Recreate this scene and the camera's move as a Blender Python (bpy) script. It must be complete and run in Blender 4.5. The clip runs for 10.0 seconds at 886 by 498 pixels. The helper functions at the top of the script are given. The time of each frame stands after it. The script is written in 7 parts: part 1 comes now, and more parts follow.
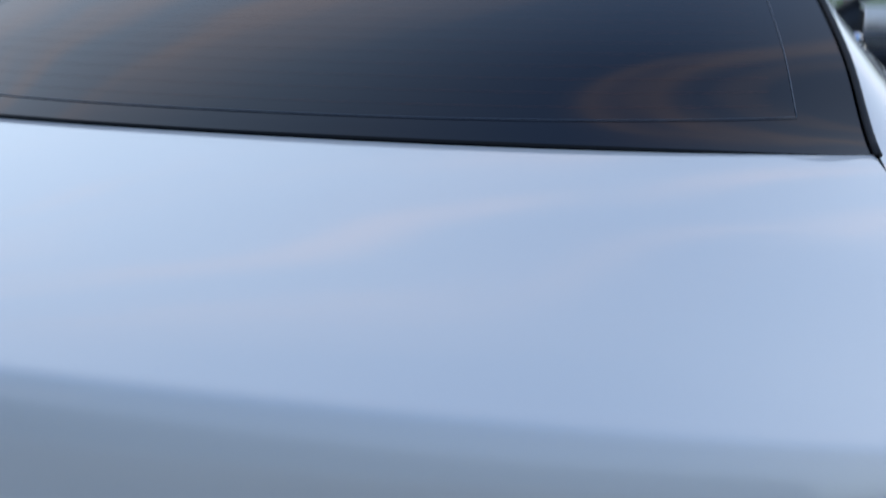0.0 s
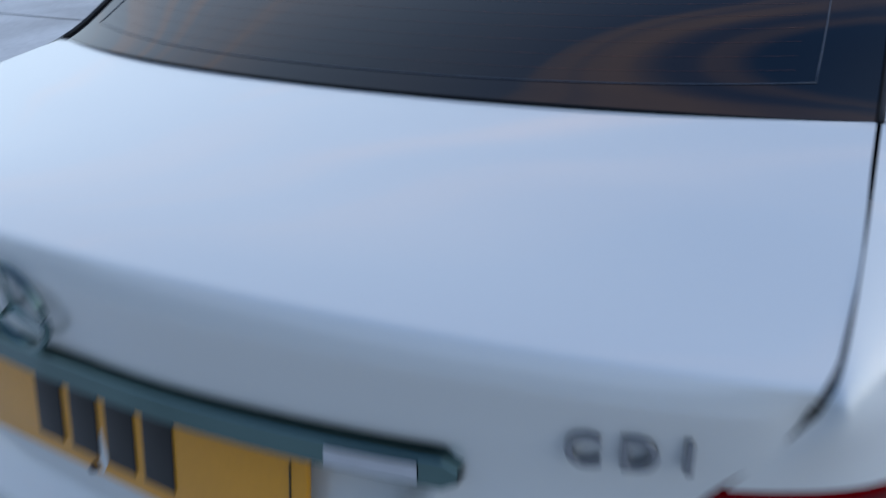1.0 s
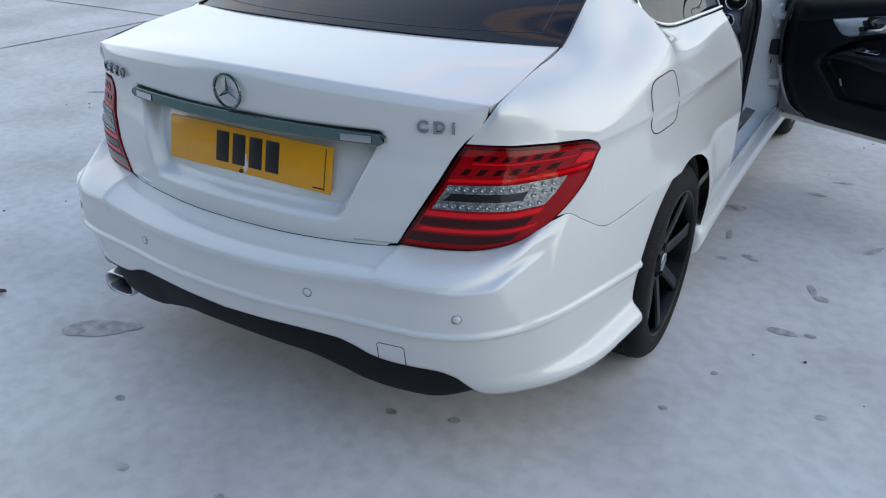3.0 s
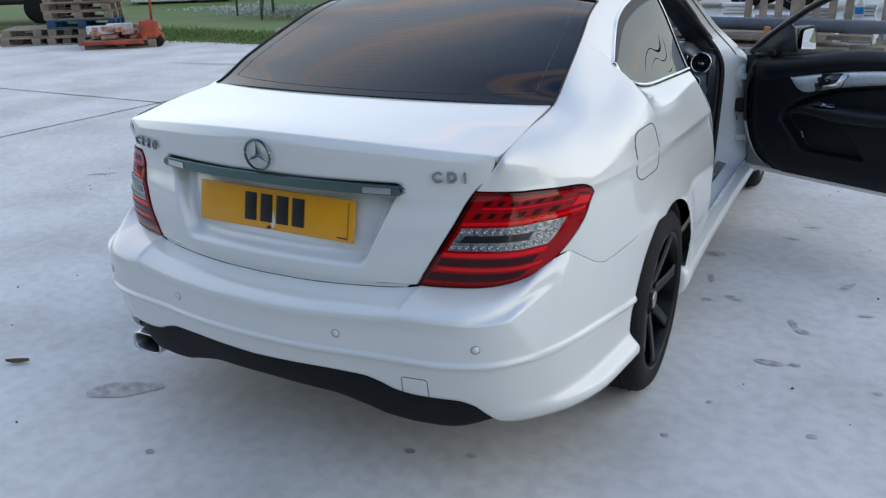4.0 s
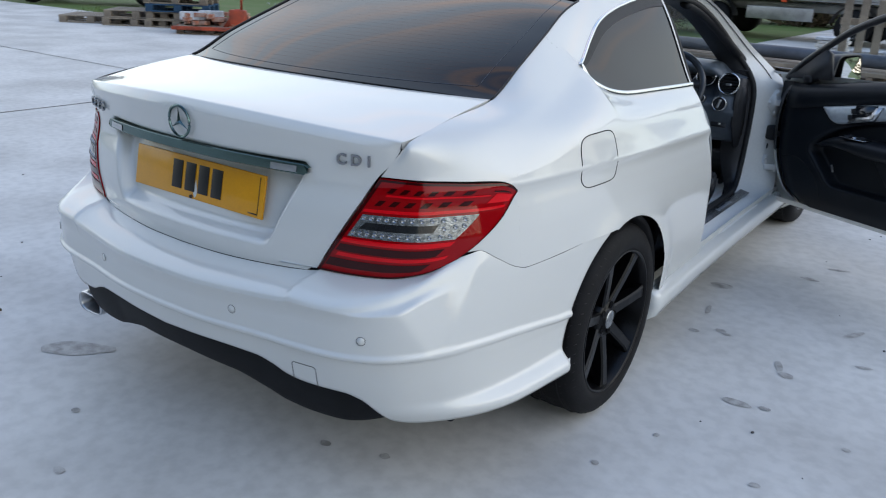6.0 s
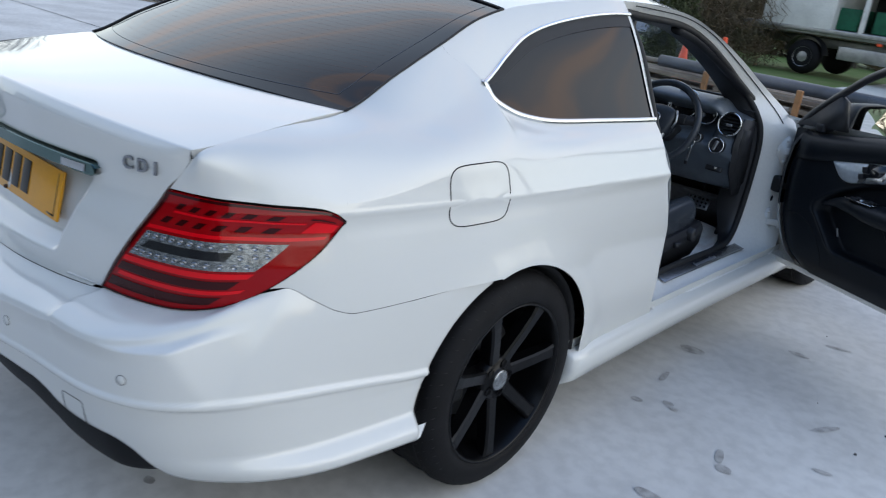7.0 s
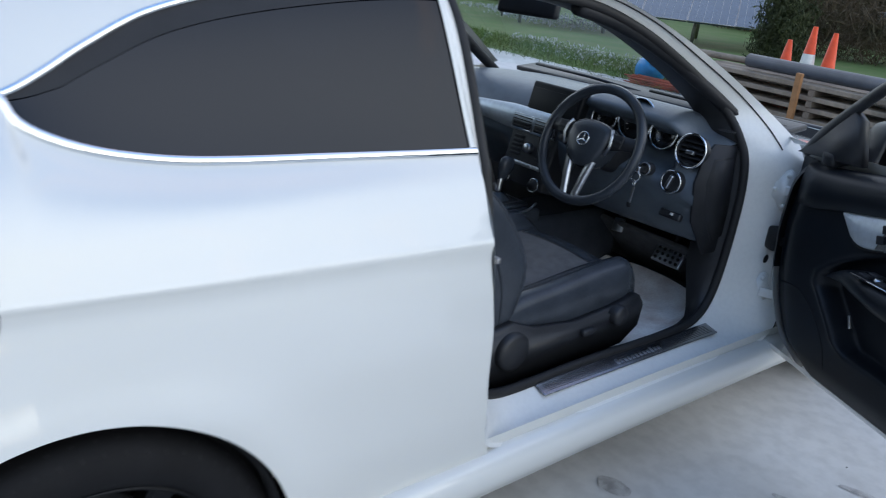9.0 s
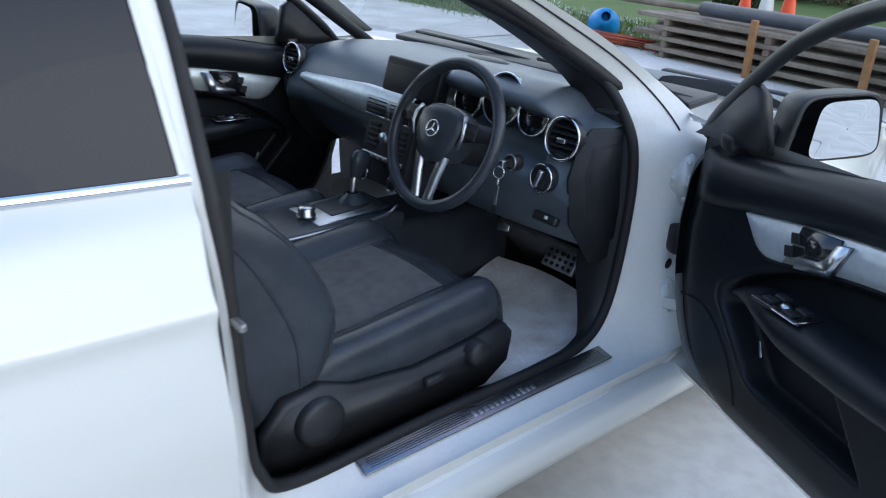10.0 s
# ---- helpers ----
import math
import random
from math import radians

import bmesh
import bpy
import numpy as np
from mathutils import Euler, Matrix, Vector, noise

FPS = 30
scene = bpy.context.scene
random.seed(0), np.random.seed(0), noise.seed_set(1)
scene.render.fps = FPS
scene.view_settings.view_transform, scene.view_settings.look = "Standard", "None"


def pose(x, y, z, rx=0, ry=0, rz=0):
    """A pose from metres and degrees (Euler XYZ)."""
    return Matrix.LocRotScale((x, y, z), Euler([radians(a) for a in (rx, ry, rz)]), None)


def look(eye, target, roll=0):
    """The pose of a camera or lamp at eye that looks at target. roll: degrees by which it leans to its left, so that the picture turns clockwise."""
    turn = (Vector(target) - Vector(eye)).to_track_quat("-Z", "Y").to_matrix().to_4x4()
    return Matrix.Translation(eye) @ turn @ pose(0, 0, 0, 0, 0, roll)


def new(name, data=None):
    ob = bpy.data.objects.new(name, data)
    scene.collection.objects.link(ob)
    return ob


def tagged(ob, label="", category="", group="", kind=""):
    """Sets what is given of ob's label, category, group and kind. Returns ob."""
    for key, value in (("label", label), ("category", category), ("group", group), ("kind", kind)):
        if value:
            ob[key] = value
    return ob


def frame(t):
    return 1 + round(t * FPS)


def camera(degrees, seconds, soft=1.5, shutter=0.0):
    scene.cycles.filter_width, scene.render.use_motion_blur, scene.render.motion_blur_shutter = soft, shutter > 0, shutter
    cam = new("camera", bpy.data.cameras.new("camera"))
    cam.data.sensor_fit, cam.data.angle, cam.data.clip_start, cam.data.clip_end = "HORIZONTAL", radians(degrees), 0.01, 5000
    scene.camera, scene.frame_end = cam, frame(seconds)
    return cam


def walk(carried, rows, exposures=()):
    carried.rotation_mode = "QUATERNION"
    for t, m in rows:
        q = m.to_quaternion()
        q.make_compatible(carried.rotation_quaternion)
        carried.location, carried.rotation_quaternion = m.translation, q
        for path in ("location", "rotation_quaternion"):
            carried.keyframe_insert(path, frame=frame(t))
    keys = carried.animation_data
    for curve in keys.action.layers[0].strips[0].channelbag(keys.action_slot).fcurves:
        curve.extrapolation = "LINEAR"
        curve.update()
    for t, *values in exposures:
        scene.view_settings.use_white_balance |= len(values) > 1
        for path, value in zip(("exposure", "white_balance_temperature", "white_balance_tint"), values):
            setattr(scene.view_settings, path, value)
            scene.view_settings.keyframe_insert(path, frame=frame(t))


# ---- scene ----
import functools

# ---------------------------------------------------------------- camera
cam = camera(58.8, 10.0, soft=1.1, shutter=0.35)
PATH = [
    (0, pose(0.435, -0.201, 1.195, 70.3, 0.1, 16.4)),
    (0.5, pose(0.361, 0.052, 1.376, 46.6, -0.9, 10.4)),
    (1, pose(0.619, -0.277, 1.294, 62.9, 2.8, 30.1)),
    (1.5, look((0.848, -0.532, 1.298), (-0.104, 0.947, 0.345), 1.5)),
    (2, look((1.085, -0.784, 1.359), (0.081, 0.699, 0.469), 1.0)),
    (2.5, look((1.204, -1.12, 1.394), (0.286, 0.424, 0.513), 0.8)),
    (2.7, look((1.262, -1.193, 1.435), (0.367, 0.354, 0.538), 1.0)),
    (3.8, look((1.408, -1.454, 1.438), (0.508, 0.174, 0.705), -1.1)),
    (4, look((1.358, -1.493, 1.438), (0.469, 0.155, 0.734), -1.3)),
    (4.5, look((1.287, -1.525, 1.426), (0.431, 0.16, 0.773), -0.4)),
    (5, look((1.324, -1.492, 1.407), (0.513, 0.206, 0.729), 1.0)),
    (5.2, look((1.37, -1.468, 1.375), (0.55, 0.237, 0.71), 1.5)),
    (6.3, look((1.775, -1.049, 1.365), (0.644, 0.442, 0.685), 3.4)),
    (6.5, look((1.798, -0.921, 1.367), (0.668, 0.584, 0.691), 5.0)),
    (7, look((1.919, -0.613, 1.366), (0.705, 0.828, 0.696), 7.5)),
    (7.5, look((1.988, -0.29, 1.366), (0.651, 1.02, 0.663), 7.3)),
    (8, look((1.928, 0.073, 1.366), (0.612, 1.416, 0.684), 7.4)),
    (8.5, look((1.976, 0.431, 1.364), (0.563, 1.666, 0.672), 7.6)),
    (9, look((1.871, 0.757, 1.346), (0.447, 1.975, 0.646), 6.2)),
    (9.5, look((1.812, 1.088, 1.342), (0.434, 2.341, 0.614), 4.8)),
    (10, look((1.740, 1.368, 1.347), (0.374, 2.600, 0.563), 3.6)),
]
walk(cam, PATH, exposures=[(0, .62, 5950, 5), (1, .58, 5950, 5), (1.5, .76, 6450, 5), (2, .84, 6600, 5), (4.5, .98, 6800, 5), (7, .97, 6650, 5), (8.5, 1.00, 6450, 5), (10, 1.42, 6400, 5)])

# ---------------------------------------------------------------- light
world = bpy.data.worlds.new("dusk_sky")
scene.world = world
world.use_nodes = True
wn, wl = world.node_tree.nodes, world.node_tree.links
sky = wn.new("ShaderNodeTexSky")
sky.sky_type, sky.sun_disc = "NISHITA", False
SUN_EL, SUN_AZ = radians(7.0), radians(72.0)     # azimuth clockwise from +y
sky.sun_elevation, sky.sun_rotation = SUN_EL, SUN_AZ
sky.ozone_density, sky.dust_density = 3.0, 0.6
# thin evening cloud: streaks of warm and pale cloud over the clear sky, on a plane high above
co, sep, comb, div1, div2, add = (wn.new("ShaderNodeTexCoord"), wn.new("ShaderNodeSeparateXYZ"), wn.new("ShaderNodeCombineXYZ"), wn.new("ShaderNodeMath"), wn.new("ShaderNodeMath"), wn.new("ShaderNodeMath"))
add.operation, add.inputs[1].default_value = "MAXIMUM", 0.06
div1.operation = div2.operation = "DIVIDE"
wl.new(co.outputs["Generated"], sep.inputs[0])
wl.new(sep.outputs[2], add.inputs[0])
for d, k in ((div1, 0), (div2, 1)):
    wl.new(sep.outputs[k], d.inputs[0])
    wl.new(add.outputs[0], d.inputs[1])
    wl.new(d.outputs[0], comb.inputs[k])
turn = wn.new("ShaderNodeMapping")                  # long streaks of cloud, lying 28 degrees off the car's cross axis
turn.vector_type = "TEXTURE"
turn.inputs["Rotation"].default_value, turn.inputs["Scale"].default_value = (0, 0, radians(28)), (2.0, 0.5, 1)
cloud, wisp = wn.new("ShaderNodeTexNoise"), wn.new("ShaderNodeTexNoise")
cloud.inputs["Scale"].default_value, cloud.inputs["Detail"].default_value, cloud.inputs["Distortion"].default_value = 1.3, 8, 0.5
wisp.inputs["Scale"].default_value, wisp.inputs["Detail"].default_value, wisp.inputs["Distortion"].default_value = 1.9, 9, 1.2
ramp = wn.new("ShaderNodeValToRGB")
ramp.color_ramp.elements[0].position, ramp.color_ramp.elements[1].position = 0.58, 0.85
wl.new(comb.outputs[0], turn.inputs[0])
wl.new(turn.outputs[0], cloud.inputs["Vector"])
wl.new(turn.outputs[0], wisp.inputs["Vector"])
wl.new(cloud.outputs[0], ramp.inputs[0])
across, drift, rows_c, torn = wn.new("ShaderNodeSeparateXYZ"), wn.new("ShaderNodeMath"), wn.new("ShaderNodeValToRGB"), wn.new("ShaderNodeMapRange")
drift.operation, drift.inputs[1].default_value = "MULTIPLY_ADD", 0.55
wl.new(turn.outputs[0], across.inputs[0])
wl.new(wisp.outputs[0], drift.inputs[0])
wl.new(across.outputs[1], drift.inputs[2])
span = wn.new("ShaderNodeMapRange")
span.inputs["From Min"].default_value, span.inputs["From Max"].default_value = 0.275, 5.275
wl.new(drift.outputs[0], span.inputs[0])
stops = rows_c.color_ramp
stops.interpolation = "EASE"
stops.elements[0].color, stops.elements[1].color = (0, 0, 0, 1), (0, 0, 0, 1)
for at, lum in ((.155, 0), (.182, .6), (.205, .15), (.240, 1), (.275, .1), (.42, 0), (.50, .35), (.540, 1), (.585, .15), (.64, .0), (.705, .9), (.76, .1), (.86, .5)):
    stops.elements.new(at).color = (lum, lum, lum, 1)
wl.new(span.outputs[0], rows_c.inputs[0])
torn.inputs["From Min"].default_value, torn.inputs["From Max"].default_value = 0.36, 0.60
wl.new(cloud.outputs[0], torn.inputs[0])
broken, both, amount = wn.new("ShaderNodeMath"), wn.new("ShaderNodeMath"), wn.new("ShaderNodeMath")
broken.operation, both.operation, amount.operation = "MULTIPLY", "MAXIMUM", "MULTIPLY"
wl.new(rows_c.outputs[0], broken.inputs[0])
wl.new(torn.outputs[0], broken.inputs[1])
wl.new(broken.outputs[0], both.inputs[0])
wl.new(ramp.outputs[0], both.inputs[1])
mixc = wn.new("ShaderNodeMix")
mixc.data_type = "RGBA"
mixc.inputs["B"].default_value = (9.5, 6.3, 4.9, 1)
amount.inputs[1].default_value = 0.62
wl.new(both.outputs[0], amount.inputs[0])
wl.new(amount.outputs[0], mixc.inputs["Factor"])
veil = wn.new("ShaderNodeMix")                      # high thin haze
veil.data_type = "RGBA"
veil.inputs["Factor"].default_value = 0.55
height = wn.new("ShaderNodeMapRange")               # thin haze: pale at the rim, deep blue overhead
height.inputs["From Min"].default_value, height.inputs["From Max"].default_value = 0.0, 0.85
haze = wn.new("ShaderNodeMix")
haze.data_type = "RGBA"
haze.inputs["A"].default_value, haze.inputs["B"].default_value = (8.6, 8.6, 8.4, 1), (1.5, 3.0, 6.6, 1)
wl.new(sep.outputs[2], height.inputs[0])
wl.new(height.outputs[0], haze.inputs["Factor"])
wl.new(haze.outputs["Result"], veil.inputs["B"])
wl.new(sky.outputs[0], veil.inputs["A"])
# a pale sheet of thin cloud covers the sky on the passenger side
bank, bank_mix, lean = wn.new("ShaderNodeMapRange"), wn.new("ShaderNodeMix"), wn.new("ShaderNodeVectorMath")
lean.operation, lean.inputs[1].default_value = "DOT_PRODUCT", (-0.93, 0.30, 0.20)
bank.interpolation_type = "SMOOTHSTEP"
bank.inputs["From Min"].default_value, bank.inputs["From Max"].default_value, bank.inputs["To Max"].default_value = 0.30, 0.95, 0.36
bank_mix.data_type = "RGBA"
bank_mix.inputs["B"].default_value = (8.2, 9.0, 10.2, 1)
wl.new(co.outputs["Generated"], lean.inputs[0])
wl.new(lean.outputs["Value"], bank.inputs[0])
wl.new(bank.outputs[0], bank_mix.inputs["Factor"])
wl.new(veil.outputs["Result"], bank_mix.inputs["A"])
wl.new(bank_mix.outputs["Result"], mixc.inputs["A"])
# afterglow round the place where the sun went down
glow_at, glow_w, glow = wn.new("ShaderNodeVectorMath"), wn.new("ShaderNodeMapRange"), wn.new("ShaderNodeMix")
glow_at.operation, glow_at.inputs[1].default_value = "DOT_PRODUCT", (math.sin(SUN_AZ) * .97, math.cos(SUN_AZ) * .97, 0.24)
glow_w.interpolation_type = "SMOOTHSTEP"
glow_w.inputs["From Min"].default_value, glow_w.inputs["From Max"].default_value = 0.42, 1.0
glow.data_type, glow.blend_type = "RGBA", "ADD"
glow.inputs["B"].default_value = (5.2, 4.9, 4.7, 1)
wl.new(co.outputs["Generated"], glow_at.inputs[0])
wl.new(glow_at.outputs["Value"], glow_w.inputs[0])
wl.new(glow_w.outputs[0], glow.inputs["Factor"])
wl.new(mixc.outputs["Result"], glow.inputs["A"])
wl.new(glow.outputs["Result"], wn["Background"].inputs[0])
wn["Background"].inputs[1].default_value = 0.12
sun = new("sun", bpy.data.lights.new("sun", "SUN"))
sun.data.energy, sun.data.angle, sun.data.color = 0.04, radians(45), (1.0, 0.93, 0.84)
sun.matrix_world = look((math.sin(SUN_AZ) * 50, math.cos(SUN_AZ) * 50, math.sin(max(SUN_EL, 0.3)) * 50), (0, 0, 0))

# ---------------------------------------------------------------- materials
def mat(name, base, rough=0.5, metal=0.0, coat=0.0, vary=0.0, scale=20.0, bump=0.0, bscale=200.0, second=None, spec=0.5, trans=0.0, ior=1.45, detail=4.0):
    """A surface with two scales of variation: wide stains towards `second`, fine grain in colour, roughness and relief."""
    m = bpy.data.materials.new(name)
    m.use_nodes = True
    n, l = m.node_tree.nodes, m.node_tree.links
    b = n["Principled BSDF"]
    b.inputs["Base Color"].default_value = (*base, 1)
    b.inputs["Roughness"].default_value, b.inputs["Metallic"].default_value = rough, metal
    b.inputs["Coat Weight"].default_value, b.inputs["Coat Roughness"].default_value = coat, 0.03
    b.inputs["Specular IOR Level"].default_value = spec
    b.inputs["Transmission Weight"].default_value, b.inputs["IOR"].default_value = trans, ior
    co = n.new("ShaderNodeTexCoord")
    if vary or second:
        wide, fine, mix, mul = n.new("ShaderNodeTexNoise"), n.new("ShaderNodeTexNoise"), n.new("ShaderNodeMix"), n.new("ShaderNodeMix")
        wide.inputs["Scale"].default_value, wide.inputs["Detail"].default_value = scale, detail
        fine.inputs["Scale"].default_value, fine.inputs["Detail"].default_value = scale * 14, 3
        ramp = n.new("ShaderNodeValToRGB")
        ramp.color_ramp.elements[0].position, ramp.color_ramp.elements[1].position = 0.38, 0.66
        mix.data_type, mul.data_type, mul.blend_type = "RGBA", "RGBA", "MULTIPLY"
        mix.inputs["A"].default_value = (*base, 1)
        mix.inputs["B"].default_value = (*(second or [c * (1 - vary) for c in base]), 1)
        mul.inputs["Factor"].default_value = min(1.0, vary * 1.2 + 0.1)
        for noise_node in (wide, fine):
            l.new(co.outputs["Object"], noise_node.inputs["Vector"])
        l.new(wide.outputs[0], ramp.inputs[0])
        l.new(ramp.outputs[0], mix.inputs[0])
        l.new(mix.outputs["Result"], mul.inputs["A"])
        r2 = n.new("ShaderNodeValToRGB")
        r2.color_ramp.elements[0].color, r2.color_ramp.elements[0].position = (0.72, 0.72, 0.72, 1), 0.35
        r2.color_ramp.elements[1].position = 0.6
        l.new(fine.outputs[0], r2.inputs[0])
        l.new(r2.outputs[0], mul.inputs["B"])
        l.new(mul.outputs["Result"], b.inputs["Base Color"])
        rr = n.new("ShaderNodeMapRange")
        rr.inputs["To Min"].default_value, rr.inputs["To Max"].default_value = rough * (1 - vary * 0.5), min(1, rough * (1 + vary * 0.5))
        l.new(fine.outputs[0], rr.inputs[0])
        l.new(rr.outputs[0], b.inputs["Roughness"])
    if bump:
        bn, bp = n.new("ShaderNodeTexNoise"), n.new("ShaderNodeBump")
        bn.inputs["Scale"].default_value, bn.inputs["Detail"].default_value = bscale, 3
        bp.inputs["Strength"].default_value, bp.inputs["Distance"].default_value = bump, 0.002
        l.new(co.outputs["Object"], bn.inputs["Vector"])
        l.new(bn.outputs[0], bp.inputs["Height"])
        l.new(bp.outputs[0], b.inputs["Normal"])
    return m


PAINT = mat("white_paint", (0.60, 0.605, 0.58), 0.36, metal=0.06, coat=1.0)
JAMB = mat("white_jamb_paint", (0.72, 0.72, 0.69), 0.4, coat=0.6, vary=0.03, scale=6.0)
BLACK = mat("black_plastic", (0.018, 0.019, 0.022), 0.42, vary=0.2, scale=30, bump=0.15, bscale=900)
GREYBLACK = mat("grey_black_plastic", (0.018, 0.019, 0.022), 0.55, spec=0.35, vary=0.2, scale=20, bump=0.2, bscale=700)
# the shade inside gaps and holes is put into this near-black
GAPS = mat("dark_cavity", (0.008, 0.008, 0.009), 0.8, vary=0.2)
RUBBER = mat("black_rubber", (0.014, 0.014, 0.015), 0.65, vary=0.3, scale=25)
TYRE = mat("tyre_rubber", (0.006, 0.006, 0.007), 0.7, spec=0.25, vary=0.35, scale=18, bump=0.2, bscale=300)
RIM = mat("satin_black_alloy", (0.003, 0.003, 0.0035), 0.28, vary=0.15, scale=30, spec=0.25)
SILLMETAL = mat("sill_metal", (0.27, 0.28, 0.30), 0.26, 1.0, vary=0.08, scale=40)
# chrome darkened: the dark surroundings it mirrors are put into both colours
LETTERING = mat("lettering_chrome", (0.26, 0.27, 0.285), 0.10, 1.0)
REFLCHROME = mat("chrome_dark_reflection", (0.105, 0.165, 0.162), 0.12, 1.0)
CHROME = mat("chrome", (0.75, 0.77, 0.78), 0.08, 1.0)
SATIN = mat("satin_metal", (0.55, 0.57, 0.6), 0.28, 1.0, vary=0.08, scale=40)


def glass(name, colour, ior=1.5, dark=(0.006, 0.007, 0.009), through_share=1.0):
    """A pane: light goes through tinted, and is mirrored as the angle asks."""
    m = bpy.data.materials.new(name)
    m.use_nodes = True
    n, l = m.node_tree.nodes, m.node_tree.links
    n.remove(n["Principled BSDF"])
    clear, gloss, mix, face = n.new("ShaderNodeBsdfTransparent"), n.new("ShaderNodeBsdfGlossy"), n.new("ShaderNodeMixShader"), n.new("ShaderNodeLayerWeight")
    bend, fres = n.new("ShaderNodeMath"), n.new("ShaderNodeMath")
    f0 = ((ior - 1) / (ior + 1)) ** 2
    bend.operation, bend.inputs[1].default_value = "POWER", 5.0
    fres.operation, fres.inputs[1].default_value, fres.inputs[2].default_value = "MULTIPLY_ADD", 1 - f0, f0
    face.inputs[0].default_value = 0.5
    l.new(face.outputs["Facing"], bend.inputs[0])
    l.new(bend.outputs[0], fres.inputs[0])
    body_n, inner = n.new("ShaderNodeBsdfDiffuse"), n.new("ShaderNodeMixShader")
    clear.inputs[0].default_value = (*colour, 1)
    body_n.inputs[0].default_value = (*dark, 1)
    inner.inputs[0].default_value = through_share
    gloss.inputs[1].default_value = 0.0
    l.new(body_n.outputs[0], inner.inputs[1])
    l.new(clear.outputs[0], inner.inputs[2])
    l.new(fres.outputs[0], mix.inputs[0])
    l.new(inner.outputs[0], mix.inputs[1])
    l.new(gloss.outputs[0], mix.inputs[2])
    l.new(mix.outputs[0], n["Material Output"].inputs[0])
    return m


TINT = glass("tinted_glass", (0.10, 0.11, 0.13), 1.52, dark=(0.0010, 0.0015, 0.0035), through_share=0.015)
GLASS = glass("clear_glass", (0.92, 0.95, 0.94), 1.42)
PLATE = mat("yellow_plate", (0.66, 0.29, 0.002), 0.34, coat=0.35, vary=0.06, scale=12)
INK = mat("black_ink", (0.006, 0.006, 0.006), 0.4)
RED = mat("red_lens", (0.25, 0.0006, 0.003), 0.05, spec=0.35)
# brighter copy of the red lens, with caught light put into the colour
LITRED = mat("red_lens_lit", (0.62, 0.002, 0.008), 0.05, spec=0.35)
DARKRED = mat("dark_red_lens", (0.030, 0.0003, 0.001), 0.08, spec=0.35)
CLEAR = mat("clear_lens", (0.34, 0.36, 0.37), 0.25, 0.8, coat=1.0, vary=0.6, scale=90, bump=0.6, bscale=260)
LEATHER = mat("black_leather", (0.040, 0.047, 0.058), 0.26, spec=0.40, vary=0.2, scale=14, bump=0.10, bscale=900)
FABRIC = mat("charcoal_fabric", (0.110, 0.110, 0.116), 0.9, vary=0.25, scale=30, bump=0.4, bscale=900)
DOORTRIM = mat("black_door_trim", (0.009, 0.0115, 0.0155), 0.42, spec=0.28, vary=0.2, scale=14, bump=0.10, bscale=900)
DASH = mat("dash_soft_plastic", (0.105, 0.128, 0.155), 0.36, vary=0.15, scale=25, bump=0.3, bscale=500)
ALU = mat("brushed_aluminium_trim", (0.58, 0.63, 0.67), 0.36, 0.45, vary=0.12, scale=60)
MIRROR = mat("mirror_glass", (0.9, 0.9, 0.9), 0.01, 1.0)
PAPER = mat("paper_mat", (0.92, 0.90, 0.87), 0.8, vary=0.2, scale=9, second=(0.66, 0.58, 0.53), bump=0.3, bscale=40)
DIFFUSER = mat("matt_black_plastic", (0.008, 0.0085, 0.010), 0.6, spec=0.2, vary=0.25, scale=25, bump=0.15, bscale=600)
DISPLAY = mat("display_panel", (0.006, 0.007, 0.009), 0.45, spec=0.25)
SCREEN = mat("dial_face", (0.01, 0.011, 0.013), 0.2, coat=0.6)
CONCRETE = mat("concrete", (0.64, 0.625, 0.59), 0.85, spec=0.15, vary=0.26, scale=1.3, second=(0.50, 0.485, 0.455), bump=0.09, bscale=60, detail=7)
STAIN = mat("oil_stain", (0.46, 0.44, 0.41), 0.75, vary=0.4, scale=25)
JOINT = mat("slab_joint", (0.08, 0.075, 0.07), 0.9, vary=0.4, scale=6)
GRASS = mat("grass", (0.085, 0.150, 0.028), 0.9, vary=0.45, scale=1.2, second=(0.125, 0.16, 0.05), bump=0.6, bscale=30)
WOOD = mat("weathered_wood", (0.30, 0.25, 0.19), 0.85, vary=0.45, scale=3, second=(0.17, 0.14, 0.11), bump=0.4, bscale=40)
OLDWOOD = mat("grey_planks", (0.27, 0.22, 0.165), 0.85, vary=0.45, scale=2.5, second=(0.14, 0.11, 0.085), bump=0.4, bscale=40)
BLUEWOOD = mat("blue_painted_wood", (0.02, 0.07, 0.14), 0.75, vary=0.4, scale=4)
BRICK = mat("salvaged_brick", (0.33, 0.11, 0.055), 0.9, vary=0.5, scale=8, second=(0.42, 0.3, 0.24))
ORANGE = mat("orange_steel", (0.40, 0.06, 0.02), 0.55, vary=0.4, scale=6, second=(0.2, 0.04, 0.02))
CONE_O = mat("cone_orange", (0.75, 0.08, 0.015), 0.5, vary=0.2, scale=8)
WHITE = mat("white_panel", (0.68, 0.68, 0.65), 0.45, vary=0.15, scale=2)
SOLAR = mat("solar_glass", (0.05, 0.065, 0.09), 0.12, vary=0.2, scale=2, coat=0.6)
STEEL = mat("galvanised_steel", (0.38, 0.38, 0.38), 0.4, 0.8, vary=0.25, scale=5)
DARKSTEEL = mat("dark_steel", (0.03, 0.032, 0.035), 0.5, 0.3, vary=0.3, scale=6)
PIPE = mat("grey_pipe", (0.07, 0.08, 0.10), 0.4, vary=0.3, scale=5)
